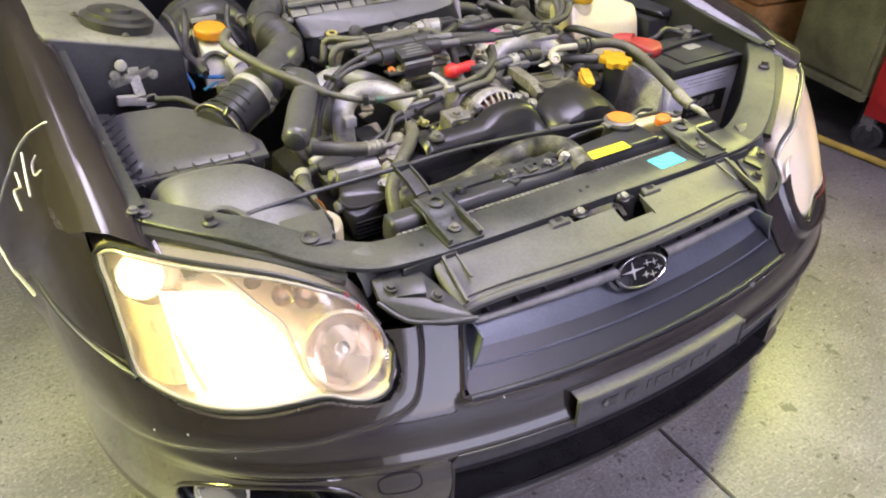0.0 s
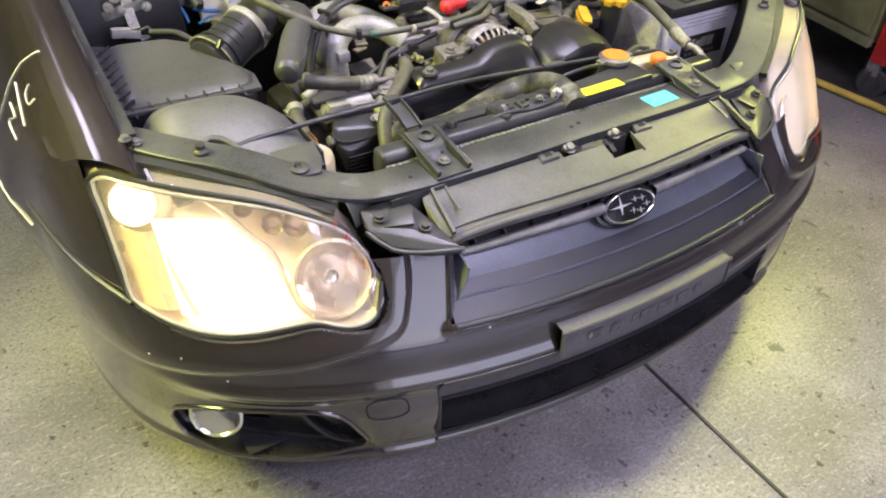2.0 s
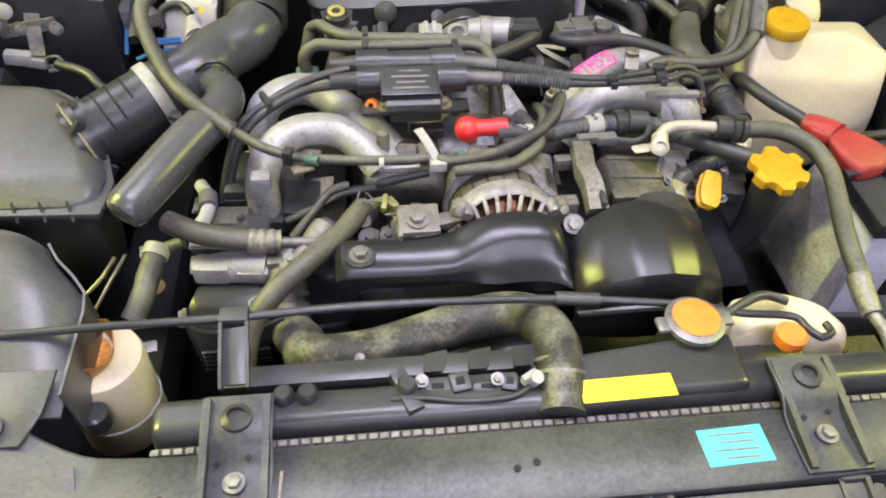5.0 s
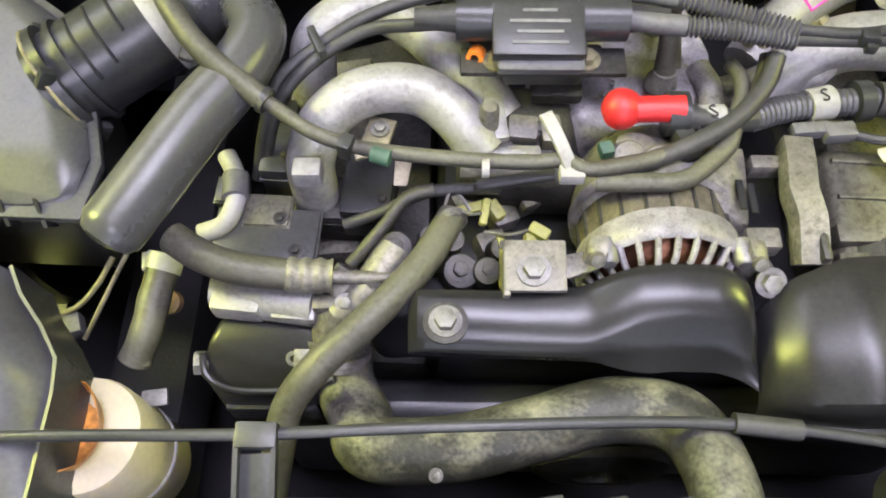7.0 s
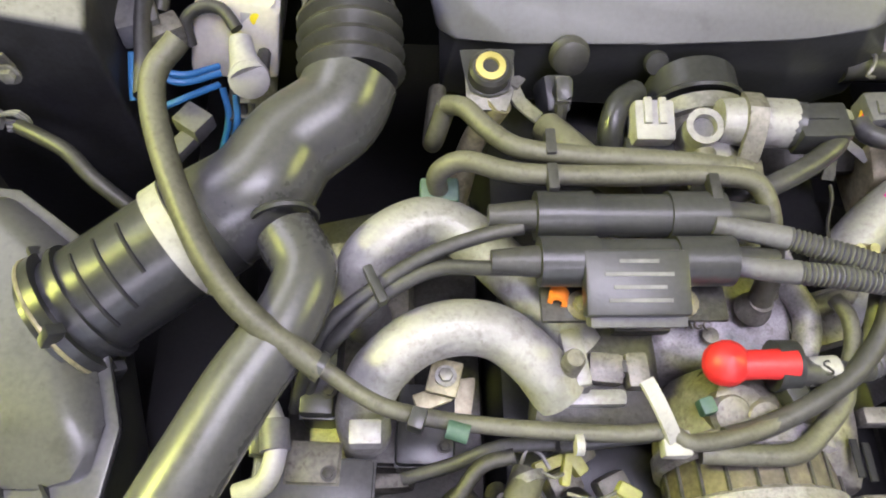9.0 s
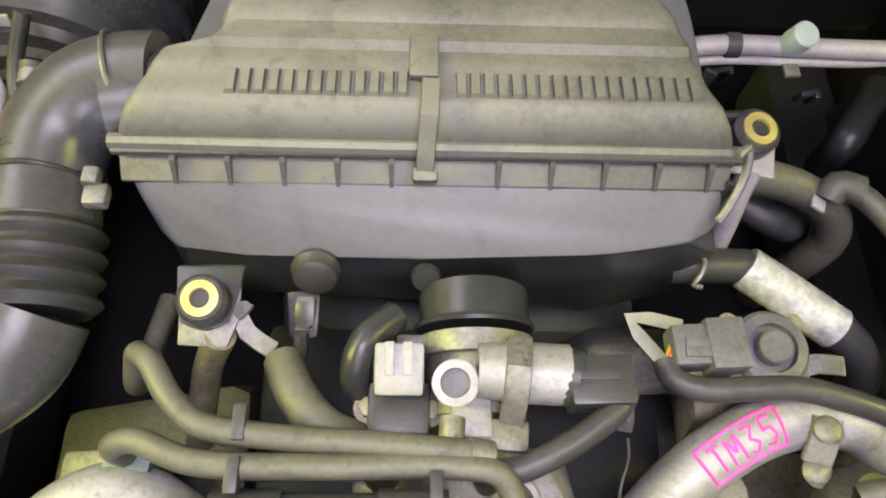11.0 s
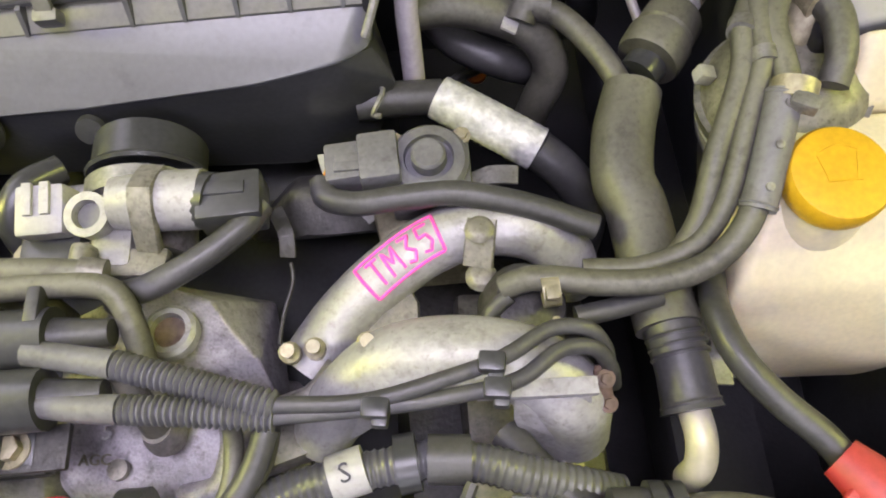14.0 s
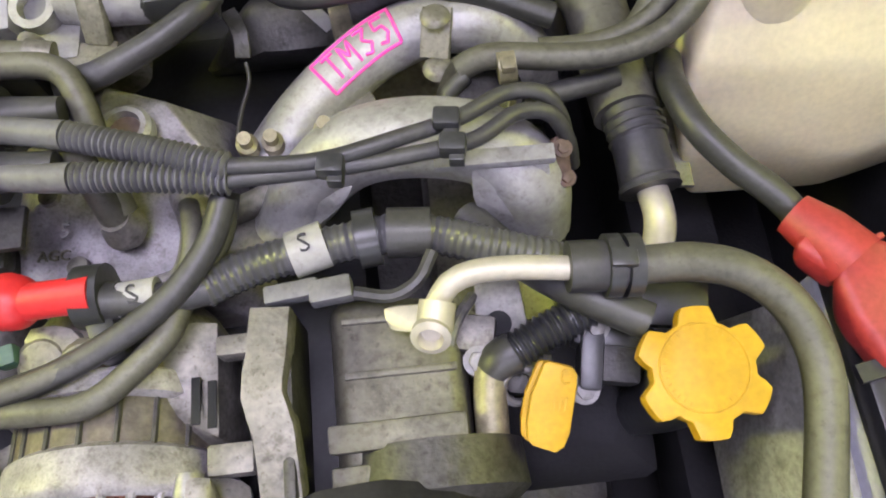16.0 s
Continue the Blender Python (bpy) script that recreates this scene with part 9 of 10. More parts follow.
for k in range(3):
    part("print_line", box((0.635, 0.3466, 0.640 - 0.010 * k), (0.16 - 0.03 * (k % 2), 0.0008, 0.0014), bevel=0), GREY_INK, bat)
part("holder", hull([(0.49, 0.34, 0.44), (0.49, 0.34, 0.50), (0.76, 0.335, 0.47), (0.76, 0.335, 0.44), (0.49, 0.53, 0.46), (0.76, 0.53, 0.46)], 0.006), BODY_GREY, bat)
part("shield", hull([(0.500, 0.365, 0.64), (0.506, 0.365, 0.64), (0.500, 0.50, 0.655), (0.506, 0.50, 0.655), (0.455, 0.33, 0.52), (0.500, 0.335, 0.50), (0.47, 0.52, 0.50), (0.500, 0.52, 0.5)], 0.003), HEAT_SHIELD, bat, "mottled olive-grey side shield")
part("clamp_bar", strip([(0.50, 0.435, 0.690), (0.60, 0.45, 0.692), (0.76, 0.46, 0.690)], 0.012, 0.005), PLASTIC, bat)
rt = thing("battery_terminal_cover", (0.52, 0.50, 0.68), "bright red plastic battery terminal cover", "terminal cover")
part("front", merged(tube([(0.487, 0.540, 0.700), (0.500, 0.522, 0.703), (0.513, 0.502, 0.704)], [0.015, 0.019, 0.021], 16, flat=0.85), hull([(0.476, 0.515, 0.712), (0.492, 0.530, 0.712), (0.524, 0.512, 0.710), (0.500, 0.490, 0.710), (0.478, 0.510, 0.690), (0.524, 0.515, 0.686), (0.500, 0.488, 0.686)], 0.006, 3)), BATTERY_RED, rt)
part("rear", hull([(0.494, 0.500, 0.712), (0.528, 0.516, 0.711), (0.566, 0.490, 0.706), (0.583, 0.472, 0.700), (0.560, 0.440, 0.700), (0.520, 0.432, 0.700), (0.502, 0.462, 0.706), (0.583, 0.476, 0.678), (0.517, 0.430, 0.678), (0.560, 0.436, 0.676), (0.500, 0.470, 0.676), (0.530, 0.515, 0.678)], 0.007, 3), BATTERY_RED, rt)
part("crease", tube([(0.496, 0.498, 0.7125), (0.512, 0.507, 0.7135), (0.530, 0.514, 0.712)], 0.0022, 6, 0.006), BATTERY_RED, rt)
solid("battery_cable", tube([(0.496, 0.53, 0.695), (0.482, 0.552, 0.7), (0.457, 0.578, 0.705), (0.437, 0.607, 0.71), (0.431, 0.643, 0.705), (0.442, 0.678, 0.68), (0.442, 0.664, 0.66)], 0.0100, 16), RUBBER, "thick taped black battery cable", "cable")
nt = thing("negative_clamp", (0.72, 0.50, 0.68), "grey lead clamp with a bolted cable lug", "cable clamp")
part("clamp", merged(lathe([(0.014, -0.004), (0.014, 0.016), (0.009, 0.02), (0, 0.02)], (0.715, 0.50, 0.682), (0, 0, 1), 16), box((0.735, 0.50, 0.688), (0.04, 0.016, 0.010), bevel=0.003)), STEEL, nt)
part("cable", tube([(0.70, 0.505, 0.69), (0.66, 0.53, 0.70), (0.62, 0.52, 0.69), (0.59, 0.55, 0.66)], 0.007, 10), RUBBER, nt)
fb = thing("fuse_box", (0.72, 0.70, 0.6), "black plastic fuse box beside the battery", "fuse box")
part("lid", hull([(0.738, 0.796, 0.715), (0.714, 0.602, 0.715), (0.773, 0.827, 0.715), (0.923, 0.833, 0.715), (0.80, 0.62, 0.715), (0.74, 0.608, 0.69), (0.81, 0.62, 0.69), (0.70, 0.80, 0.69), (0.78, 0.83, 0.69)], 0.008, 2), PLASTIC, fb)
part("body", hull([(0.69, 0.62, 0.69), (0.80, 0.61, 0.69), (0.69, 0.84, 0.69), (0.78, 0.84, 0.69), (0.70, 0.62, 0.6), (0.78, 0.62, 0.6), (0.70, 0.82, 0.6), (0.78, 0.82, 0.6)], 0.008, 2), PLASTIC, fb)
part("latch", box((0.729, 0.529, 0.69), (0.05, 0.02, 0.014), (0, 0, -10), 0.003), STEEL, fb)

# ---- brake fluid bottle, booster ----
br_ = thing("brake_fluid_bottle", (-0.43, 0.93, 0.62), "milky brake fluid bottle with a big orange-yellow cap", "fluid bottle")
part("body", hull([(-0.458, 1.015, 0.735), (-0.386, 1.015, 0.735), (-0.378, 0.999, 0.725), (-0.379, 0.895, 0.715), (-0.462, 0.91, 0.715), (-0.467, 0.917, 0.69), (-0.387, 0.901, 0.685), (-0.48, 0.87, 0.64), (-0.39, 0.87, 0.64), (-0.46, 0.97, 0.64), (-0.39, 0.97, 0.64)], 0.010, 3), PALE_BOTTLE, br_)
bc_ = Vector((-0.428, 0.958, 0.735))
capb = part("cap", lathe([(0.036, 0.0), (0.0375, 0.004), (0.037, 0.018), (0.034, 0.0215), (0, 0.0225)], bc_, (0.05, -0.1, 1), 36), ORANGE_CAP, br_, "yellow screw cap")
for k in range(36):
    a = 2 * math.pi * k / 36
    part("grip", tube([bc_ + Vector((0.0375 * math.cos(a), 0.0375 * math.sin(a), 0.003)), bc_ + Vector((0.037 * math.cos(a), 0.037 * math.sin(a) - 0.0012, 0.018))], 0.0007, 5, 0.05), ORANGE_CAP, capb)
part("label", box((-0.404, 0.895, 0.7), (0.03, 0.004, 0.014), (-20, 0, 0), 0.001), WHITE, br_)
part("warning_disc", lathe([(0.006, 0), (0.006, 0.001)], Vector((-0.404, 0.896, 0.7)) + Vector((0, -0.003, 0.002)), (0, -0.9, 0.4), 16), YELLOW_STICKER, br_)
part("hose", tube([(-0.47, 0.878, 0.68), (-0.472, 0.891, 0.7), (-0.457, 0.899, 0.71), (-0.436, 0.896, 0.712), (-0.42, 0.877, 0.705)], 0.0065, 10), RUBBER, br_)
part("level_plug", merged(tube([(-0.417, 0.87, 0.7), (-0.414, 0.852, 0.695), (-0.407, 0.832, 0.69)], [0.011, 0.013, 0.019], 18), lathe([(0.0195, -0.004), (0.0195, 0.004), (0.016, 0.006), (0, 0.006)], (-0.407, 0.83, 0.69), (0.1, -0.8, 0.5), 20)), WHITE, br_, "off-white level sensor plug")
part("plug_wire", tube([(-0.398, 0.837, 0.68), (-0.4, 0.873, 0.67), (-0.401, 0.912, 0.66)], 0.007, 8), RUBBER, br_)
part("master_cylinder", tube([(-0.42, 0.82, 0.62), (-0.41, 1.06, 0.64)], 0.024, 20), ALU_DIRTY, br_)
bo = thing("brake_booster", (-0.38, 1.15, 0.5), "large dark round brake booster on the firewall", "brake booster")
BC = Vector((-0.394, 1.085, 0.645))
part("drum", lathe([(0.0, -0.040), (0.040, -0.040), (0.046, -0.034), (0.062, -0.033), (0.068, -0.026), (0.084, -0.024), (0.090, -0.015), (0.104, -0.012), (0.112, 0.0), (0.124, 0.008), (0.126, 0.04), (0.134, 0.042), (0.134, 0.052), (0.126, 0.056), (0.126, 0.09)], BC, (0, 1, 0.05), 64), PLASTIC_DUSTY, bo, "dusty grey stepped drum")
part("label", box((-0.413, 1.058, 0.741), (0.062, 0.003, 0.012), (-8, 0, 0), 0.001), WHITE, bo, "pale label")
vac = thing("booster_hose", (-0.30, 1.02, 0.7), "dusty vacuum hose with a spring clip", "hose")
part("hose", tube([(-0.335, 0.957, 0.74), (-0.338, 0.975, 0.745), (-0.342, 0.988, 0.75), (-0.342, 1.001, 0.755)], 0.011, 12), RUBBER_OLD, vac)
part("clip", band((-0.34, 0.986, 0.75), (0, 1, 0.1), 0.0115, 0.012, 0.002, 14), STEEL, vac)
solid("booster_cable", tube([(-0.361, 0.947, 0.7), (-0.368, 0.985, 0.72), (-0.367, 1.014, 0.74), (-0.354, 1.042, 0.77)], 0.007, 10), RUBBER, "dark cable passing the brake booster", "cable")
for pts_ in ([(-0.515, 1.024, 0.78), (-0.5, 1.004, 0.76), (-0.502, 0.965, 0.74), (-0.507, 0.913, 0.72)], [(-0.466, 1.027, 0.78), (-0.471, 1, 0.77), (-0.48, 0.974, 0.75), (-0.498, 0.931, 0.73), (-0.506, 0.893, 0.72), (-0.499, 0.833, 0.715), (-0.495, 0.793, 0.71)], [(-0.498, 0.995, 0.74), (-0.492, 0.947, 0.72), (-0.498, 0.902, 0.7)]):
    solid("wing_cable", tube(pts_, 0.0085, 10), RUBBER, "dusty cable running along the strut tower", "cable", "wing cables")
wire_c = thing("wiring_plug", (-0.52, 0.86, 0.68), "cluster of small plugs with blue wires", "wiring plugs")
part("plug", box((-0.515, 0.887, 0.705), (0.04, 0.04, 0.03), (0, 0, 20), 0.004), PLASTIC_GREY, wire_c)
part("plug", box((-0.492, 0.875, 0.7), (0.04, 0.025, 0.025), (0, 0, 30), 0.004), ALU_DIRTY, wire_c)
part("plug", merged(box((-0.459, 0.793, 0.67), (0.03, 0.026, 0.02), (0, 0, -35), 0.003), box((-0.469, 0.775, 0.66), (0.018, 0.05, 0.014), (0, 0, -35), 0.003)), PLASTIC_GREY, wire_c, "grey inline plug")
for pts_ in ([(-0.501, 0.845, 0.69), (-0.475, 0.838, 0.684), (-0.443, 0.861, 0.67)], [(-0.502, 0.838, 0.69), (-0.475, 0.829, 0.684), (-0.441, 0.852, 0.67)], [(-0.502, 0.803, 0.67), (-0.474, 0.815, 0.675), (-0.444, 0.846, 0.66)], [(-0.44, 0.842, 0.66), (-0.436, 0.824, 0.64), (-0.45, 0.801, 0.6)], [(-0.426, 0.834, 0.66), (-0.427, 0.816, 0.64), (-0.441, 0.801, 0.6)], [(-0.522, 0.86, 0.69), (-0.52, 0.831, 0.68), (-0.52, 0.818, 0.67)]):
    part("wire", tube(pts_, 0.0034, 8), BLUE, wire_c, "blue wire")
for pts_ in ([(-0.42, 0.831, 0.65), (-0.421, 0.813, 0.63), (-0.435, 0.797, 0.6)], [(-0.412, 0.831, 0.65), (-0.415, 0.809, 0.63), (-0.428, 0.797, 0.6)]):
    part("wire", tube(pts_, 0.0036, 8), RUBBER, wire_c)

# strut tower plug and bracket
tp = thing("tower_connector", (-0.64, 0.81, 0.68), "white plug and looped wires on a steel bracket", "connector")
part("bracket", merged(strip([(-0.64, 0.819, 0.745), (-0.642, 0.806, 0.715), (-0.64, 0.789, 0.69)], 0.022, 0.004, up=(0, -1, 0.2)), box((-0.65, 0.812, 0.725), (0.09, 0.004, 0.02), (0, -10, 0), 0.001)), STEEL, tp)
for q in ((-0.681, 0.8, 0.741), (-0.657, 0.8, 0.73), (-0.605, 0.8, 0.729)):
    bolt(tp, q, (0, -1, 0.2), 0.007)
part("plug", merged(box((-0.671, 0.79, 0.687), (0.04, 0.018, 0.02), (0, 8, 0), 0.004), box((-0.647, 0.79, 0.679), (0.03, 0.015, 0.016), (0, 12, 0), 0.003)), WHITE, tp, "white plug")
for k in range(4):
    part("wire", tube([Vector((-0.637, 0.788, 0.681)) + Vector((0, 0.002 * k, 0.004 - 0.002 * k)), Vector((-0.613, 0.785, 0.69)) + Vector((0, 0.002 * k, -0.001 * k)), Vector((-0.61, 0.785, 0.67)) + Vector((0, 0.002 * k, 0)), Vector((-0.634, 0.788, 0.661)) + Vector((0, 0.002 * k, 0.003 * k))], 0.0018, 6), WHITE if k % 2 else GREY_INK, tp)
solid("tower_grommet", lathe([(0.012, 0), (0.012, 0.004), (0.009, 0.006), (0, 0.006)], (-0.666, 0.796, 0.762), (0, -1, 0.2), 18), WHITE, "pale round grommet on the strut tower", "grommet")
solid("tower_loom", tube([(-0.614, 0.78, 0.68), (-0.565, 0.752, 0.68), (-0.544, 0.732, 0.67), (-0.515, 0.713, 0.65)], 0.0075, 10), RUBBER, "thin dark cable clipped to the wing", "cable")

# ---- long cables over the engine ----
mc_ = thing("main_cable", (-0.25, 0.52, 0.70), "long dusty grey sheathed cable sagging over the engine", "cable")
part("sheath", tube([(-0.438, 0.779, 0.8), (-0.456, 0.75, 0.79), (-0.429, 0.653, 0.775), (-0.384, 0.576, 0.758), (-0.32, 0.53, 0.728)], 0.0105, 14), RUBBER_OLD, mc_)
part("cable", tube([(-0.324, 0.534, 0.729), (-0.279, 0.507, 0.717), (-0.243, 0.499, 0.708), (-0.18, 0.491, 0.705), (-0.095, 0.485, 0.706), (-0.057, 0.485, 0.708), (-0.049, 0.478, 0.708), (0.002, 0.484, 0.708), (0.05, 0.504, 0.706), (0.082, 0.522, 0.706), (0.1, 0.552, 0.708), (0.102, 0.578, 0.71), (0.098, 0.594, 0.705)], 0.0068, 12), RUBBER_OLD, mc_)
part("green_tape", tube([(-0.228, 0.49, 0.71), (-0.212, 0.485, 0.71)], 0.0074, 12), GREEN, mc_, "green tape")
part("ring", band((-0.13, 0.477, 0.708), (1, 0, 0), 0.0072, 0.006, 0.001, 12), WHITE, mc_)
part("joint", band((-0.322, 0.533, 0.728), (1, -0.5, -0.3), 0.0112, 0.006, 0.001, 14), PLASTIC, mc_)
part("clip", box((-0.25, 0.496, 0.712), (0.012, 0.016, 0.02), (0, 0, -20), 0.002), PLASTIC, mc_)
wtie = thing("white_cable_clip", (-0.065, 0.50, 0.68), "white plastic cable clip by the alternator", "clip")
part("strap", strip([(-0.079, 0.52, 0.728), (-0.072, 0.505, 0.726), (-0.061, 0.484, 0.715), (-0.056, 0.475, 0.705)], 0.012, 0.004), WHITE, wtie)
part("base", box((-0.056, 0.477, 0.704), (0.022, 0.02, 0.014), bevel=0.003), WHITE, wtie)
solid("alternator_cable", tube([(-0.034, 0.472, 0.695), (0.002, 0.469, 0.7), (0.039, 0.47, 0.702), (0.065, 0.489, 0.7), (0.086, 0.511, 0.7), (0.092, 0.527, 0.7), (0.12, 0.566, 0.71), (0.128, 0.592, 0.72)], 0.0085, 12), RUBBER_OLD, "dusty cable bending round the alternator", "cable")
solid("starter_cable", tube([(-0.261, 0.469, 0.62), (-0.22, 0.477, 0.635), (-0.181, 0.488, 0.65), (-0.116, 0.487, 0.66), (-0.135, 0.485, 0.665), (-0.066, 0.489, 0.68)], 0.006, 10), RUBBER, "thin dark cable under the main cable", "cable")
hn = thing("wiring_harness", (0.17, 0.55, 0.66), "ribbed black harness with white labels marked S", "wiring harness")
part("front_sleeve", tube([(0.034, 0.532, 0.706), (0.048, 0.532, 0.706), (0.057, 0.532, 0.706)], 0.013, 16), RUBBER, hn)
part("plain", tube([(0.033, 0.532, 0.712), (0.083, 0.53, 0.706), (0.11, 0.535, 0.702)], 0.0105, 14), RUBBER, hn)
part("conduit", tube([(0.106, 0.536, 0.7), (0.134, 0.547, 0.698), (0.167, 0.554, 0.696), (0.204, 0.559, 0.695), (0.234, 0.561, 0.695), (0.259, 0.557, 0.692), (0.291, 0.547, 0.688), (0.328, 0.537, 0.68), (0.351, 0.532, 0.67)], 0.0122, 18, ribs=(0.0055, 0.0013)), PLASTIC_DUSTY, hn, "black ribbed conduit")
part("sleeve", tube([(0.226, 0.561, 0.697), (0.254, 0.559, 0.695)], 0.0165, 16), RUBBER, hn)
for q, d in (((0.069, 0.532, 0.707), 0.0112), ((0.174, 0.556, 0.696), 0.0152)):
    lb = part("label", band(q, Vector((1, 0.25 if d > 0.012 else 0.05, 0)), d, 0.024, 0.0006, 24), WHITE, hn, "white label marked S")
    writing("letter", "S", frame_of(Vector(q) + Vector((0, -0.002, d + 0.0009)), (0, -0.15, 1), 0) @ Matrix.Rotation(radians(14), 4, "Z"), 0.018, INK, lb, 0.0003)
part("holder", band((0.213, 0.56, 0.695), (1, 0.1, 0), 0.0165, 0.014, 0.003, 20), PLASTIC, hn)
part("strap", merged(band((0.04, 0.537, 0.706), (1, 0, 0), 0.0175, 0.018, 0.003, 18), box((0.048, 0.51, 0.7), (0.018, 0.03, 0.02), (0, 0, 20), 0.004)), PLASTIC, hn)
solid("throttle_cable", tube([(-0.017, 0.481, 0.705), (0.016, 0.489, 0.705), (0.062, 0.509, 0.71), (0.094, 0.53, 0.715), (0.118, 0.558, 0.722), (0.129, 0.583, 0.73)], 0.0085, 12), RUBBER, "dark cable looping over the plenum", "cable")
# steering pump line, crankcase hose
bp = thing("bypass_hose", (-0.2, 0.4, 0.6), "dusty rubber coolant hose crossing the belt guard", "hose", "coolant hoses")
part("hose", tube([(-0.158, 0.468, 0.640), (-0.186, 0.411, 0.652), (-0.23, 0.357, 0.655), (-0.272, 0.321, 0.64), (-0.299, 0.294, 0.612), (-0.31, 0.262, 0.58), (-0.319, 0.228, 0.55)], 0.0142, 16), RUBBER_OLD, bp)
part("clamp", band((-0.160, 0.462, 0.641), (0.3, -0.9, 0.1), 0.0145, 0.008, 0.0015, 18), STEEL, bp)
hs = thing("steering_hose", (-0.35, 0.40, 0.6), "dusty steering pressure hose with a ribbed ferrule", "hose")
part("hose", tube([(-0.403, 0.428, 0.67), (-0.378, 0.412, 0.67), (-0.344, 0.401, 0.665), (-0.301, 0.4, 0.655)], 0.0145, 16), RUBBER_OLD, hs)
part("ferrule", tube([(-0.304, 0.4, 0.655), (-0.263, 0.401, 0.65)], 0.0145, 18, ribs=(0.012, 0.002)), ALU_DIRTY, hs)
part("pipe", tube([(-0.264, 0.401, 0.65), (-0.213, 0.402, 0.645), (-0.184, 0.411, 0.63)], 0.0062, 10), ALU_DIRTY, hs)
pmp = thing("steering_pump", (-0.30, 0.35, 0.5), "dark steering pump with a shiny aluminium body", "pump")
part("cover", merged(hull([(-0.385, 0.352, 0.595), (-0.372, 0.382, 0.602), (-0.275, 0.380, 0.605), (-0.262, 0.366, 0.604), (-0.262, 0.322, 0.585), (-0.285, 0.312, 0.560), (-0.372, 0.312, 0.555), (-0.392, 0.335, 0.572), (-0.375, 0.31, 0.5), (-0.27, 0.31, 0.5), (-0.385, 0.38, 0.5), (-0.27, 0.38, 0.5)], 0.008, 3)), BAND_BLACK, pmp, "glossy black ribbed pump cover")
for k in range(5):
    part("rib", box((-0.328, 0.3105, 0.548 - 0.009 * k), (0.086, 0.006, 0.004), bevel=0.001), BAND_BLACK, pmp)
part("seam_rib", tube([(-0.388, 0.350, 0.590), (-0.385, 0.332, 0.582), (-0.365, 0.320, 0.578), (-0.30, 0.318, 0.582), (-0.264, 0.326, 0.590)], 0.0035, 8, 0.01), BAND_BLACK, pmp)
part("nut", plate([(0.012 * math.cos(math.pi * k / 3), 0.012 * math.sin(math.pi * k / 3)) for k in range(6)], 0.014, frame_of((-0.385, 0.345, 0.575), (-1, -0.1, 0.2)), 0.002), STEEL, pmp)
part("body", merged(tube([(-0.372, 0.398, 0.612), (-0.325, 0.394, 0.616), (-0.283, 0.388, 0.616)], [0.016, 0.021, 0.021], 18), box((-0.352, 0.390, 0.618), (0.046, 0.030, 0.028), (0, 0, -6), 0.005), box((-0.300, 0.380, 0.620), (0.040, 0.020, 0.012), (0, 0, -4), 0.003), lathe([(0.012, 0), (0.012, 0.02), (0, 0.02)], (-0.362, 0.401, 0.612), (-1, 0, 0.2), 14)), ALU, pmp, "pale aluminium pump body")
part("small_tag", merged(box((-0.292, 0.338, 0.606), (0.014, 0.020, 0.004), (20, 0, 0), 0.001), ring((-0.300, 0.340, 0.605), (0, -0.5, 1), 0.005, 0.002, 16, 6)), STEEL, pmp)
neck_t = part("water_neck", merged(tube([(-0.262, 0.345, 0.575), (-0.262, 0.385, 0.612), (-0.245, 0.415, 0.628)], [0.024, 0.023, 0.020], 20), box((-0.262, 0.384, 0.632), (0.040, 0.016, 0.012), (0, 0, 4), 0.003)), ALU_DIRTY, pmp, "cast water outlet neck")
bolt(neck_t, (-0.252, 0.380, 0.640), (0, -0.3, 1), 0.006)
part("clamp", band((-0.262, 0.352, 0.582), (0, 0.75, 0.62), 0.0275, 0.006, 0.002, 24), STEEL, neck_t)
part("clamp", band((-0.262, 0.362, 0.592), (0, 0.75, 0.62), 0.0270, 0.004, 0.002, 24), STEEL, neck_t)
for q, sz, m_ in (((-0.336, 0.458, 0.61), (0.10, 0.06, 0.02), PLASTIC_DUSTY), ((-0.336, 0.483, 0.615), (0.045, 0.035, 0.02), COMPRESSOR_ALU), ((-0.373, 0.503, 0.62), (0.03, 0.03, 0.02), PLASTIC), ((-0.241, 0.514, 0.6), (0.05, 0.07, 0.05), PLASTIC), ((-0.333, 0.567, 0.6), (0.03, 0.09, 0.06), PLASTIC), ((-0.275, 0.509, 0.58), (0.06, 0.05, 0.05), DARK_STEEL)):
    eb = thing("engine_box", q, "dirty dark box on the cylinder head", "engine cover", "engine covers")
    part("body", box(q, sz, (0, 0, -3), 0.005), m_, eb)
    part("lid_edge", box(Vector(q) + Vector((0, 0, sz[2] * 0.22)), (sz[0] * 1.03, sz[1] * 1.03, 0.004), (0, 0, -3), 0.001), m_, eb)
    bolt(eb, Vector(q) + Vector((sz[0] * 0.3, -sz[1] * 0.28, sz[2] * 0.5)), r=0.0045, material=DARK_STEEL)
solid("breather_elbow", tube([(-0.382, 0.541, 0.63), (-0.37, 0.517, 0.63), (-0.366, 0.49, 0.63), (-0.375, 0.466, 0.625), (-0.398, 0.458, 0.62)], 0.0095, 12), WHITE, "off-white curved pipe with a grey joint", "pipe")
solid("pipe_joint", tube([(-0.369, 0.516, 0.632), (-0.366, 0.491, 0.632)], 0.013, 14), PLASTIC_GREY, "grey joint on a small pipe", "pipe joint")

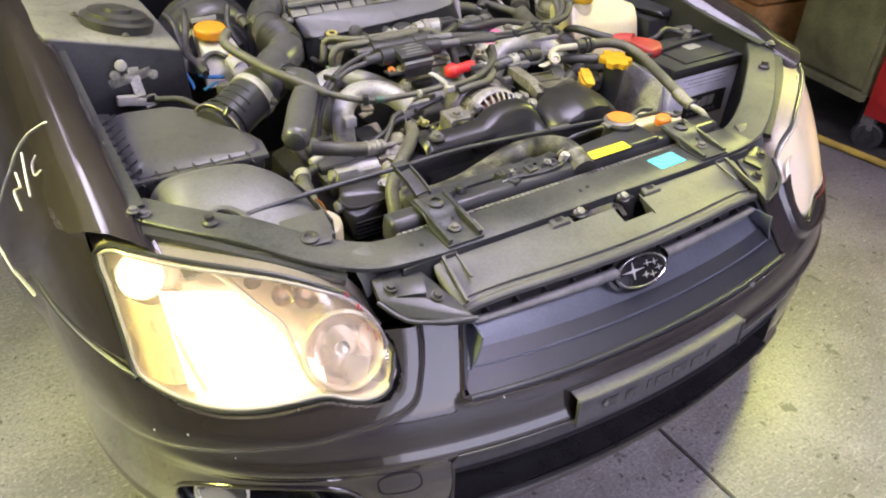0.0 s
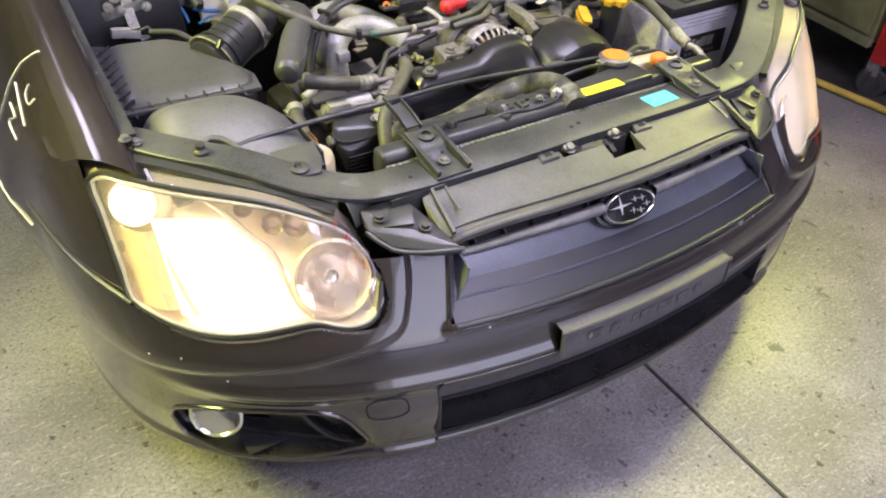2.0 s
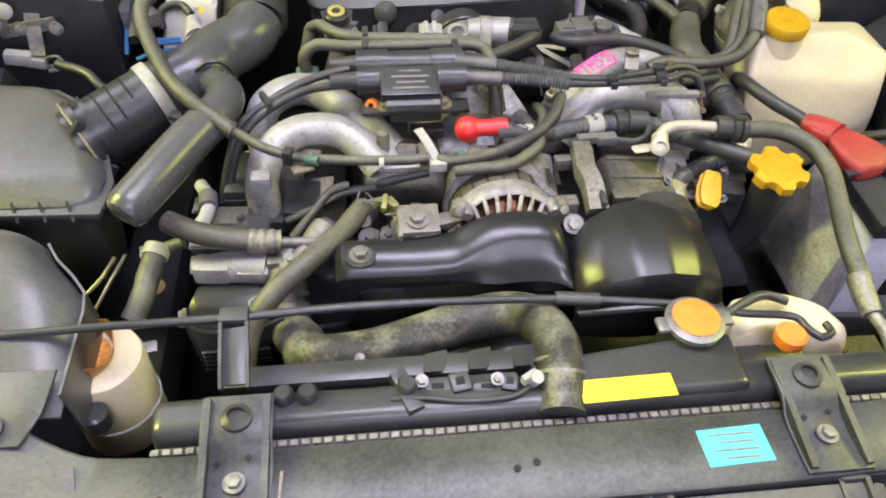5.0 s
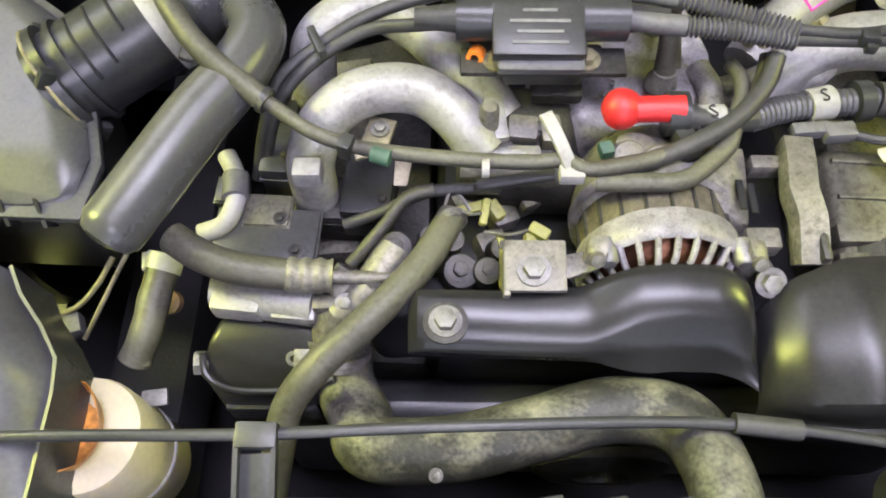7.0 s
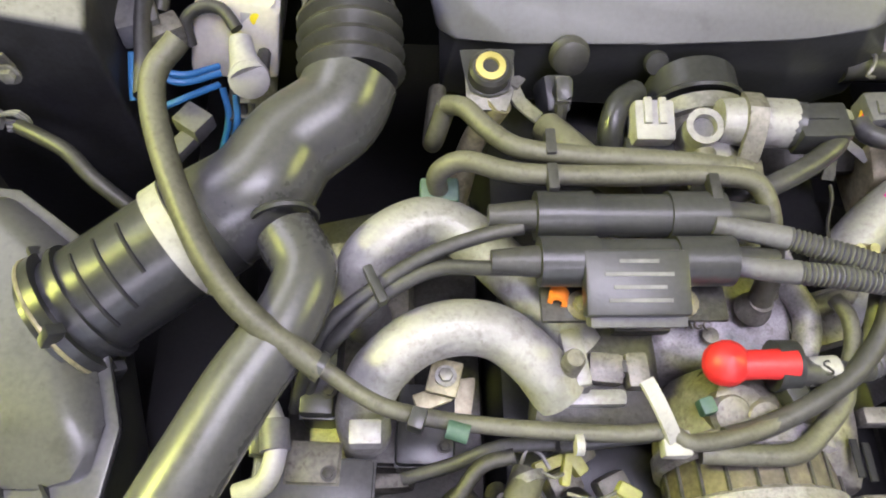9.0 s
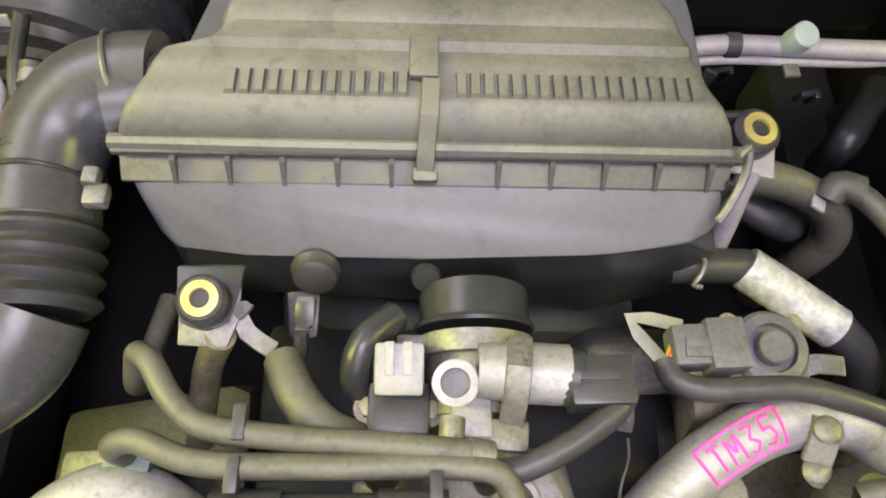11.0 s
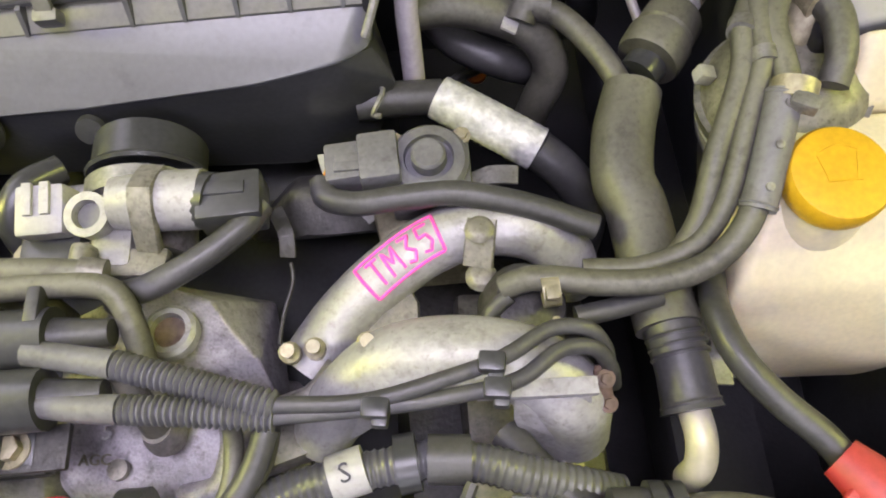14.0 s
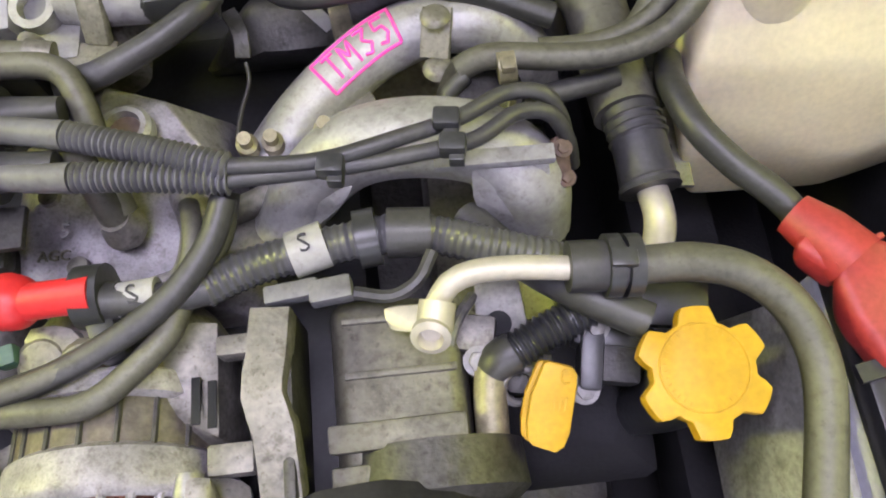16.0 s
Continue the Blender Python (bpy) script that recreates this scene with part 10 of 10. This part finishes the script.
# ---- small things between the large ones ----
cvr = thing("conduit_elbow", (0.327, 0.492, 0.655), "black corrugated conduit below the gas pipe", "conduit")
part("conduit", tube([(0.36, 0.508, 0.668), (0.35, 0.502, 0.666), (0.322, 0.491, 0.664), (0.298, 0.48, 0.66)], 0.0110, 18, ribs=(0.0046, 0.0024)), PLASTIC, cvr)
part("boot", tube([(0.3, 0.481, 0.66), (0.29, 0.477, 0.658), (0.284, 0.471, 0.654)], [0.0145, 0.014, 0.012], 16), RUBBER, cvr, "smooth rubber boot")
part("pipe", tube([(0.284, 0.474, 0.655), (0.281, 0.457, 0.65), (0.28, 0.44, 0.645), (0.279, 0.423, 0.64)], 0.0112, 16), BRASS, cvr, "pale yellowish pipe end")
hd = thing("cylinder_head", (0.37, 0.52, 0.45), "dirty cylinder head with bolted brackets and a shade-black cover", "cylinder head")
# cover coloured near-black for the shade under the oil cap
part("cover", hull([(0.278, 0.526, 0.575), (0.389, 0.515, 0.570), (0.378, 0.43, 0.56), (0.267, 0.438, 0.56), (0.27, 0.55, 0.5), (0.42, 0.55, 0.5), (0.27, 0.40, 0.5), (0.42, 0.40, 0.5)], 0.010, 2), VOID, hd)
part("bracket", plate([(-0.018, -0.028), (0.020, -0.026), (0.016, 0.028), (-0.014, 0.030)], 0.004, frame_of((0.294, 0.511, 0.648), (0, -0.4, 1)), 0.001), STEEL, hd, "pale steel bracket with a hole")
part("hole", lathe([(0.009, 0), (0.009, 0.0012)], Vector((0.293, 0.506, 0.648)) + Vector((0, -0.002, 0.0040)), (0, -0.4, 1), 18), VOID, hd)
for q, sz, m_ in (((0.275, 0.5, 0.645), (0.03, 0.025, 0.03), ALU_DIRTY), ((0.355, 0.488, 0.64), (0.016, 0.07, 0.03), PLASTIC), ((0.368, 0.492, 0.635), (0.05, 0.02, 0.03), PLASTIC), ((0.369, 0.473, 0.63), (0.035, 0.03, 0.03), DARK_STEEL), ((0.392, 0.509, 0.65), (0.09, 0.035, 0.012), PLASTIC), ((0.31, 0.471, 0.635), (0.03, 0.03, 0.02), DARK_STEEL)):
    part("block", box(q, sz, (8, 0, -12), 0.004), m_, hd)
for q in ((0.357, 0.494, 0.655), (0.345, 0.455, 0.64), (0.315, 0.485, 0.64), (0.276, 0.479, 0.655)):
    bolt(hd, q, (0, -0.3, 1), 0.007)
part("loop", ring((0.301, 0.46, 0.652), (0.2, -0.6, 0.8), 0.012, 0.003, 20, 8), STEEL, hd)
part("line", tube([(0.253, 0.475, 0.65), (0.259, 0.495, 0.66), (0.269, 0.513, 0.66), (0.278, 0.525, 0.655)], 0.004, 8), STEEL, hd)
# loose wires and grime below the intake stub
wr = thing("loose_wire", (-0.524, 0.408, 0.56), "thin dusty yellowish wires hanging by the bottle", "wire")
part("strand", tube([(-0.552, 0.396, 0.56), (-0.524, 0.404, 0.57), (-0.505, 0.424, 0.58), (-0.492, 0.447, 0.59)], 0.0028, 8), BRASS, wr)
part("strand", tube([(-0.521, 0.376, 0.55), (-0.502, 0.405, 0.57), (-0.49, 0.431, 0.58), (-0.479, 0.451, 0.59)], 0.0024, 8), BRASS, wr)
part("plug", box((-0.538, 0.386, 0.555), (0.03, 0.022, 0.018), (0, 0, 20), 0.003), PLASTIC_GREY, wr)
part("clip", box((-0.436, 0.315, 0.56), (0.024, 0.016, 0.006), (10, 0, 8), 0.002), STEEL, wr, "bright steel clip")
part("stub", lathe([(0.012, 0), (0.012, 0.012), (0.006, 0.014), (0, 0.014)], (-0.437, 0.412, 0.56), (0, -0.4, 1), 14), RUST, wr)
mid_box = thing("engine_block", (-0.15, 0.45, 0.4), "grimy engine front with bolted bosses and a shade-darkened block", "engine block")
part("block", hull([(-0.244, 0.418, 0.6), (-0.051, 0.433, 0.61), (-0.053, 0.385, 0.6), (-0.211, 0.388, 0.59), (-0.24, 0.36, 0.45), (0.0, 0.36, 0.45), (-0.24, 0.46, 0.45), (0.0, 0.46, 0.45)], 0.010, 2), BODY_SHADED, mid_box)
for q, r in (((-0.21, 0.437, 0.635), 0.016), ((-0.228, 0.397, 0.64), 0.013), ((-0.15, 0.416, 0.63), 0.017), ((-0.126, 0.414, 0.635), 0.013), ((-0.158, 0.446, 0.635), 0.012), ((-0.179, 0.446, 0.64), 0.010), ((-0.111, 0.44, 0.63), 0.012)):
    bs = part("boss", lathe([(r * 1.1, -0.03), (r, 0.0), (r * 0.92, 0.004), (r * 0.5, 0.005), (0, 0.005)], q, (0.1, -0.35, 1), 18), DARK_STEEL, mid_box)
    bolt(bs, Vector(q) + Vector((0, 0, 0.005)), (0.1, -0.35, 1), r * 0.45, DARK_STEEL)
part("pipe", tube([(-0.25, 0.417, 0.64), (-0.219, 0.447, 0.66), (-0.199, 0.47, 0.67), (-0.174, 0.476, 0.675)], 0.006, 10), DARK_STEEL, mid_box)
part("pipe", tube([(-0.26, 0.375, 0.62), (-0.234, 0.393, 0.63), (-0.21, 0.434, 0.64)], 0.018, 14), ALU_DIRTY, mid_box)
for q, sz, tz in (((-0.140, 0.476, 0.640), (0.030, 0.010, 0.012), 20), ((-0.128, 0.470, 0.644), (0.008, 0.026, 0.012), -10), ((-0.118, 0.476, 0.636), (0.012, 0.020, 0.014), 35), ((-0.078, 0.452, 0.640), (0.020, 0.012, 0.014), -30), ((-0.086, 0.444, 0.634), (0.010, 0.018, 0.012), 10), ((-0.112, 0.440, 0.634), (0.008, 0.022, 0.010), 15), ((-0.108, 0.412, 0.640), (0.014, 0.030, 0.018), 0)):
    part("yellowish_piece", box(q, sz, (10, 5, tz), 0.003), YELLOWISH, mid_box, "small yellowish piece")
for pts_ in ([(-0.165, 0.475, 0.646), (-0.160, 0.485, 0.655), (-0.150, 0.482, 0.652), (-0.142, 0.470, 0.648)], [(-0.150, 0.468, 0.650), (-0.140, 0.462, 0.655), (-0.132, 0.466, 0.650)], [(-0.128, 0.452, 0.640), (-0.105, 0.446, 0.646), (-0.080, 0.456, 0.642)]):
    part("clip_wire", tube(pts_, 0.0016, 6, 0.004), STEEL, mid_box)
part("connector", hull([(-0.128, 0.821, 0.712), (-0.101, 0.821, 0.712), (-0.103, 0.786, 0.7), (-0.125, 0.786, 0.7), (-0.136, 0.829, 0.685), (-0.119, 0.828, 0.685), (-0.117, 0.797, 0.68), (-0.133, 0.798, 0.68)], 0.004, 2), PLASTIC, sens, "dusty black plug")
part("latch", box((-0.112, 0.802, 0.713), (0.014, 0.026, 0.006), (12, 0, 0), 0.0015), PLASTIC_GREY, sens)
# brackets on the fan shroud behind the radiator tank
for q, sz, tz in (((-0.125, 0.173, 0.652), (0.018, 0.03, 0.02), 25), ((-0.087, 0.168, 0.648), (0.03, 0.016, 0.016), 0), ((-0.063, 0.168, 0.652), (0.022, 0.022, 0.022), 10), ((-0.033, 0.163, 0.65), (0.034, 0.012, 0.014), 0), ((-0.009, 0.164, 0.652), (0.018, 0.02, 0.02), -12)):
    fb_ = part("fan_bracket", box(q, sz, (12, 0, tz), 0.003), PLASTIC, fan)
    part("slot", box(Vector(q) + Vector((0, -0.002, sz[2] * 0.5)), (sz[0] * 0.45, sz[1] * 0.4, 0.002), (12, 0, tz), 0.0005), VOID, fb_)
bolt(fan, (-0.104, 0.171, 0.66), (0, -0.3, 1), 0.005)
bolt(fan, (-0.023, 0.164, 0.664), (0, -0.3, 1), 0.005)
part("wire", tube([(-0.138, 0.154, 0.655), (-0.103, 0.15, 0.66), (-0.062, 0.144, 0.658), (-0.005, 0.145, 0.66), (0.016, 0.158, 0.66)], 0.003, 8), RUBBER, fan)
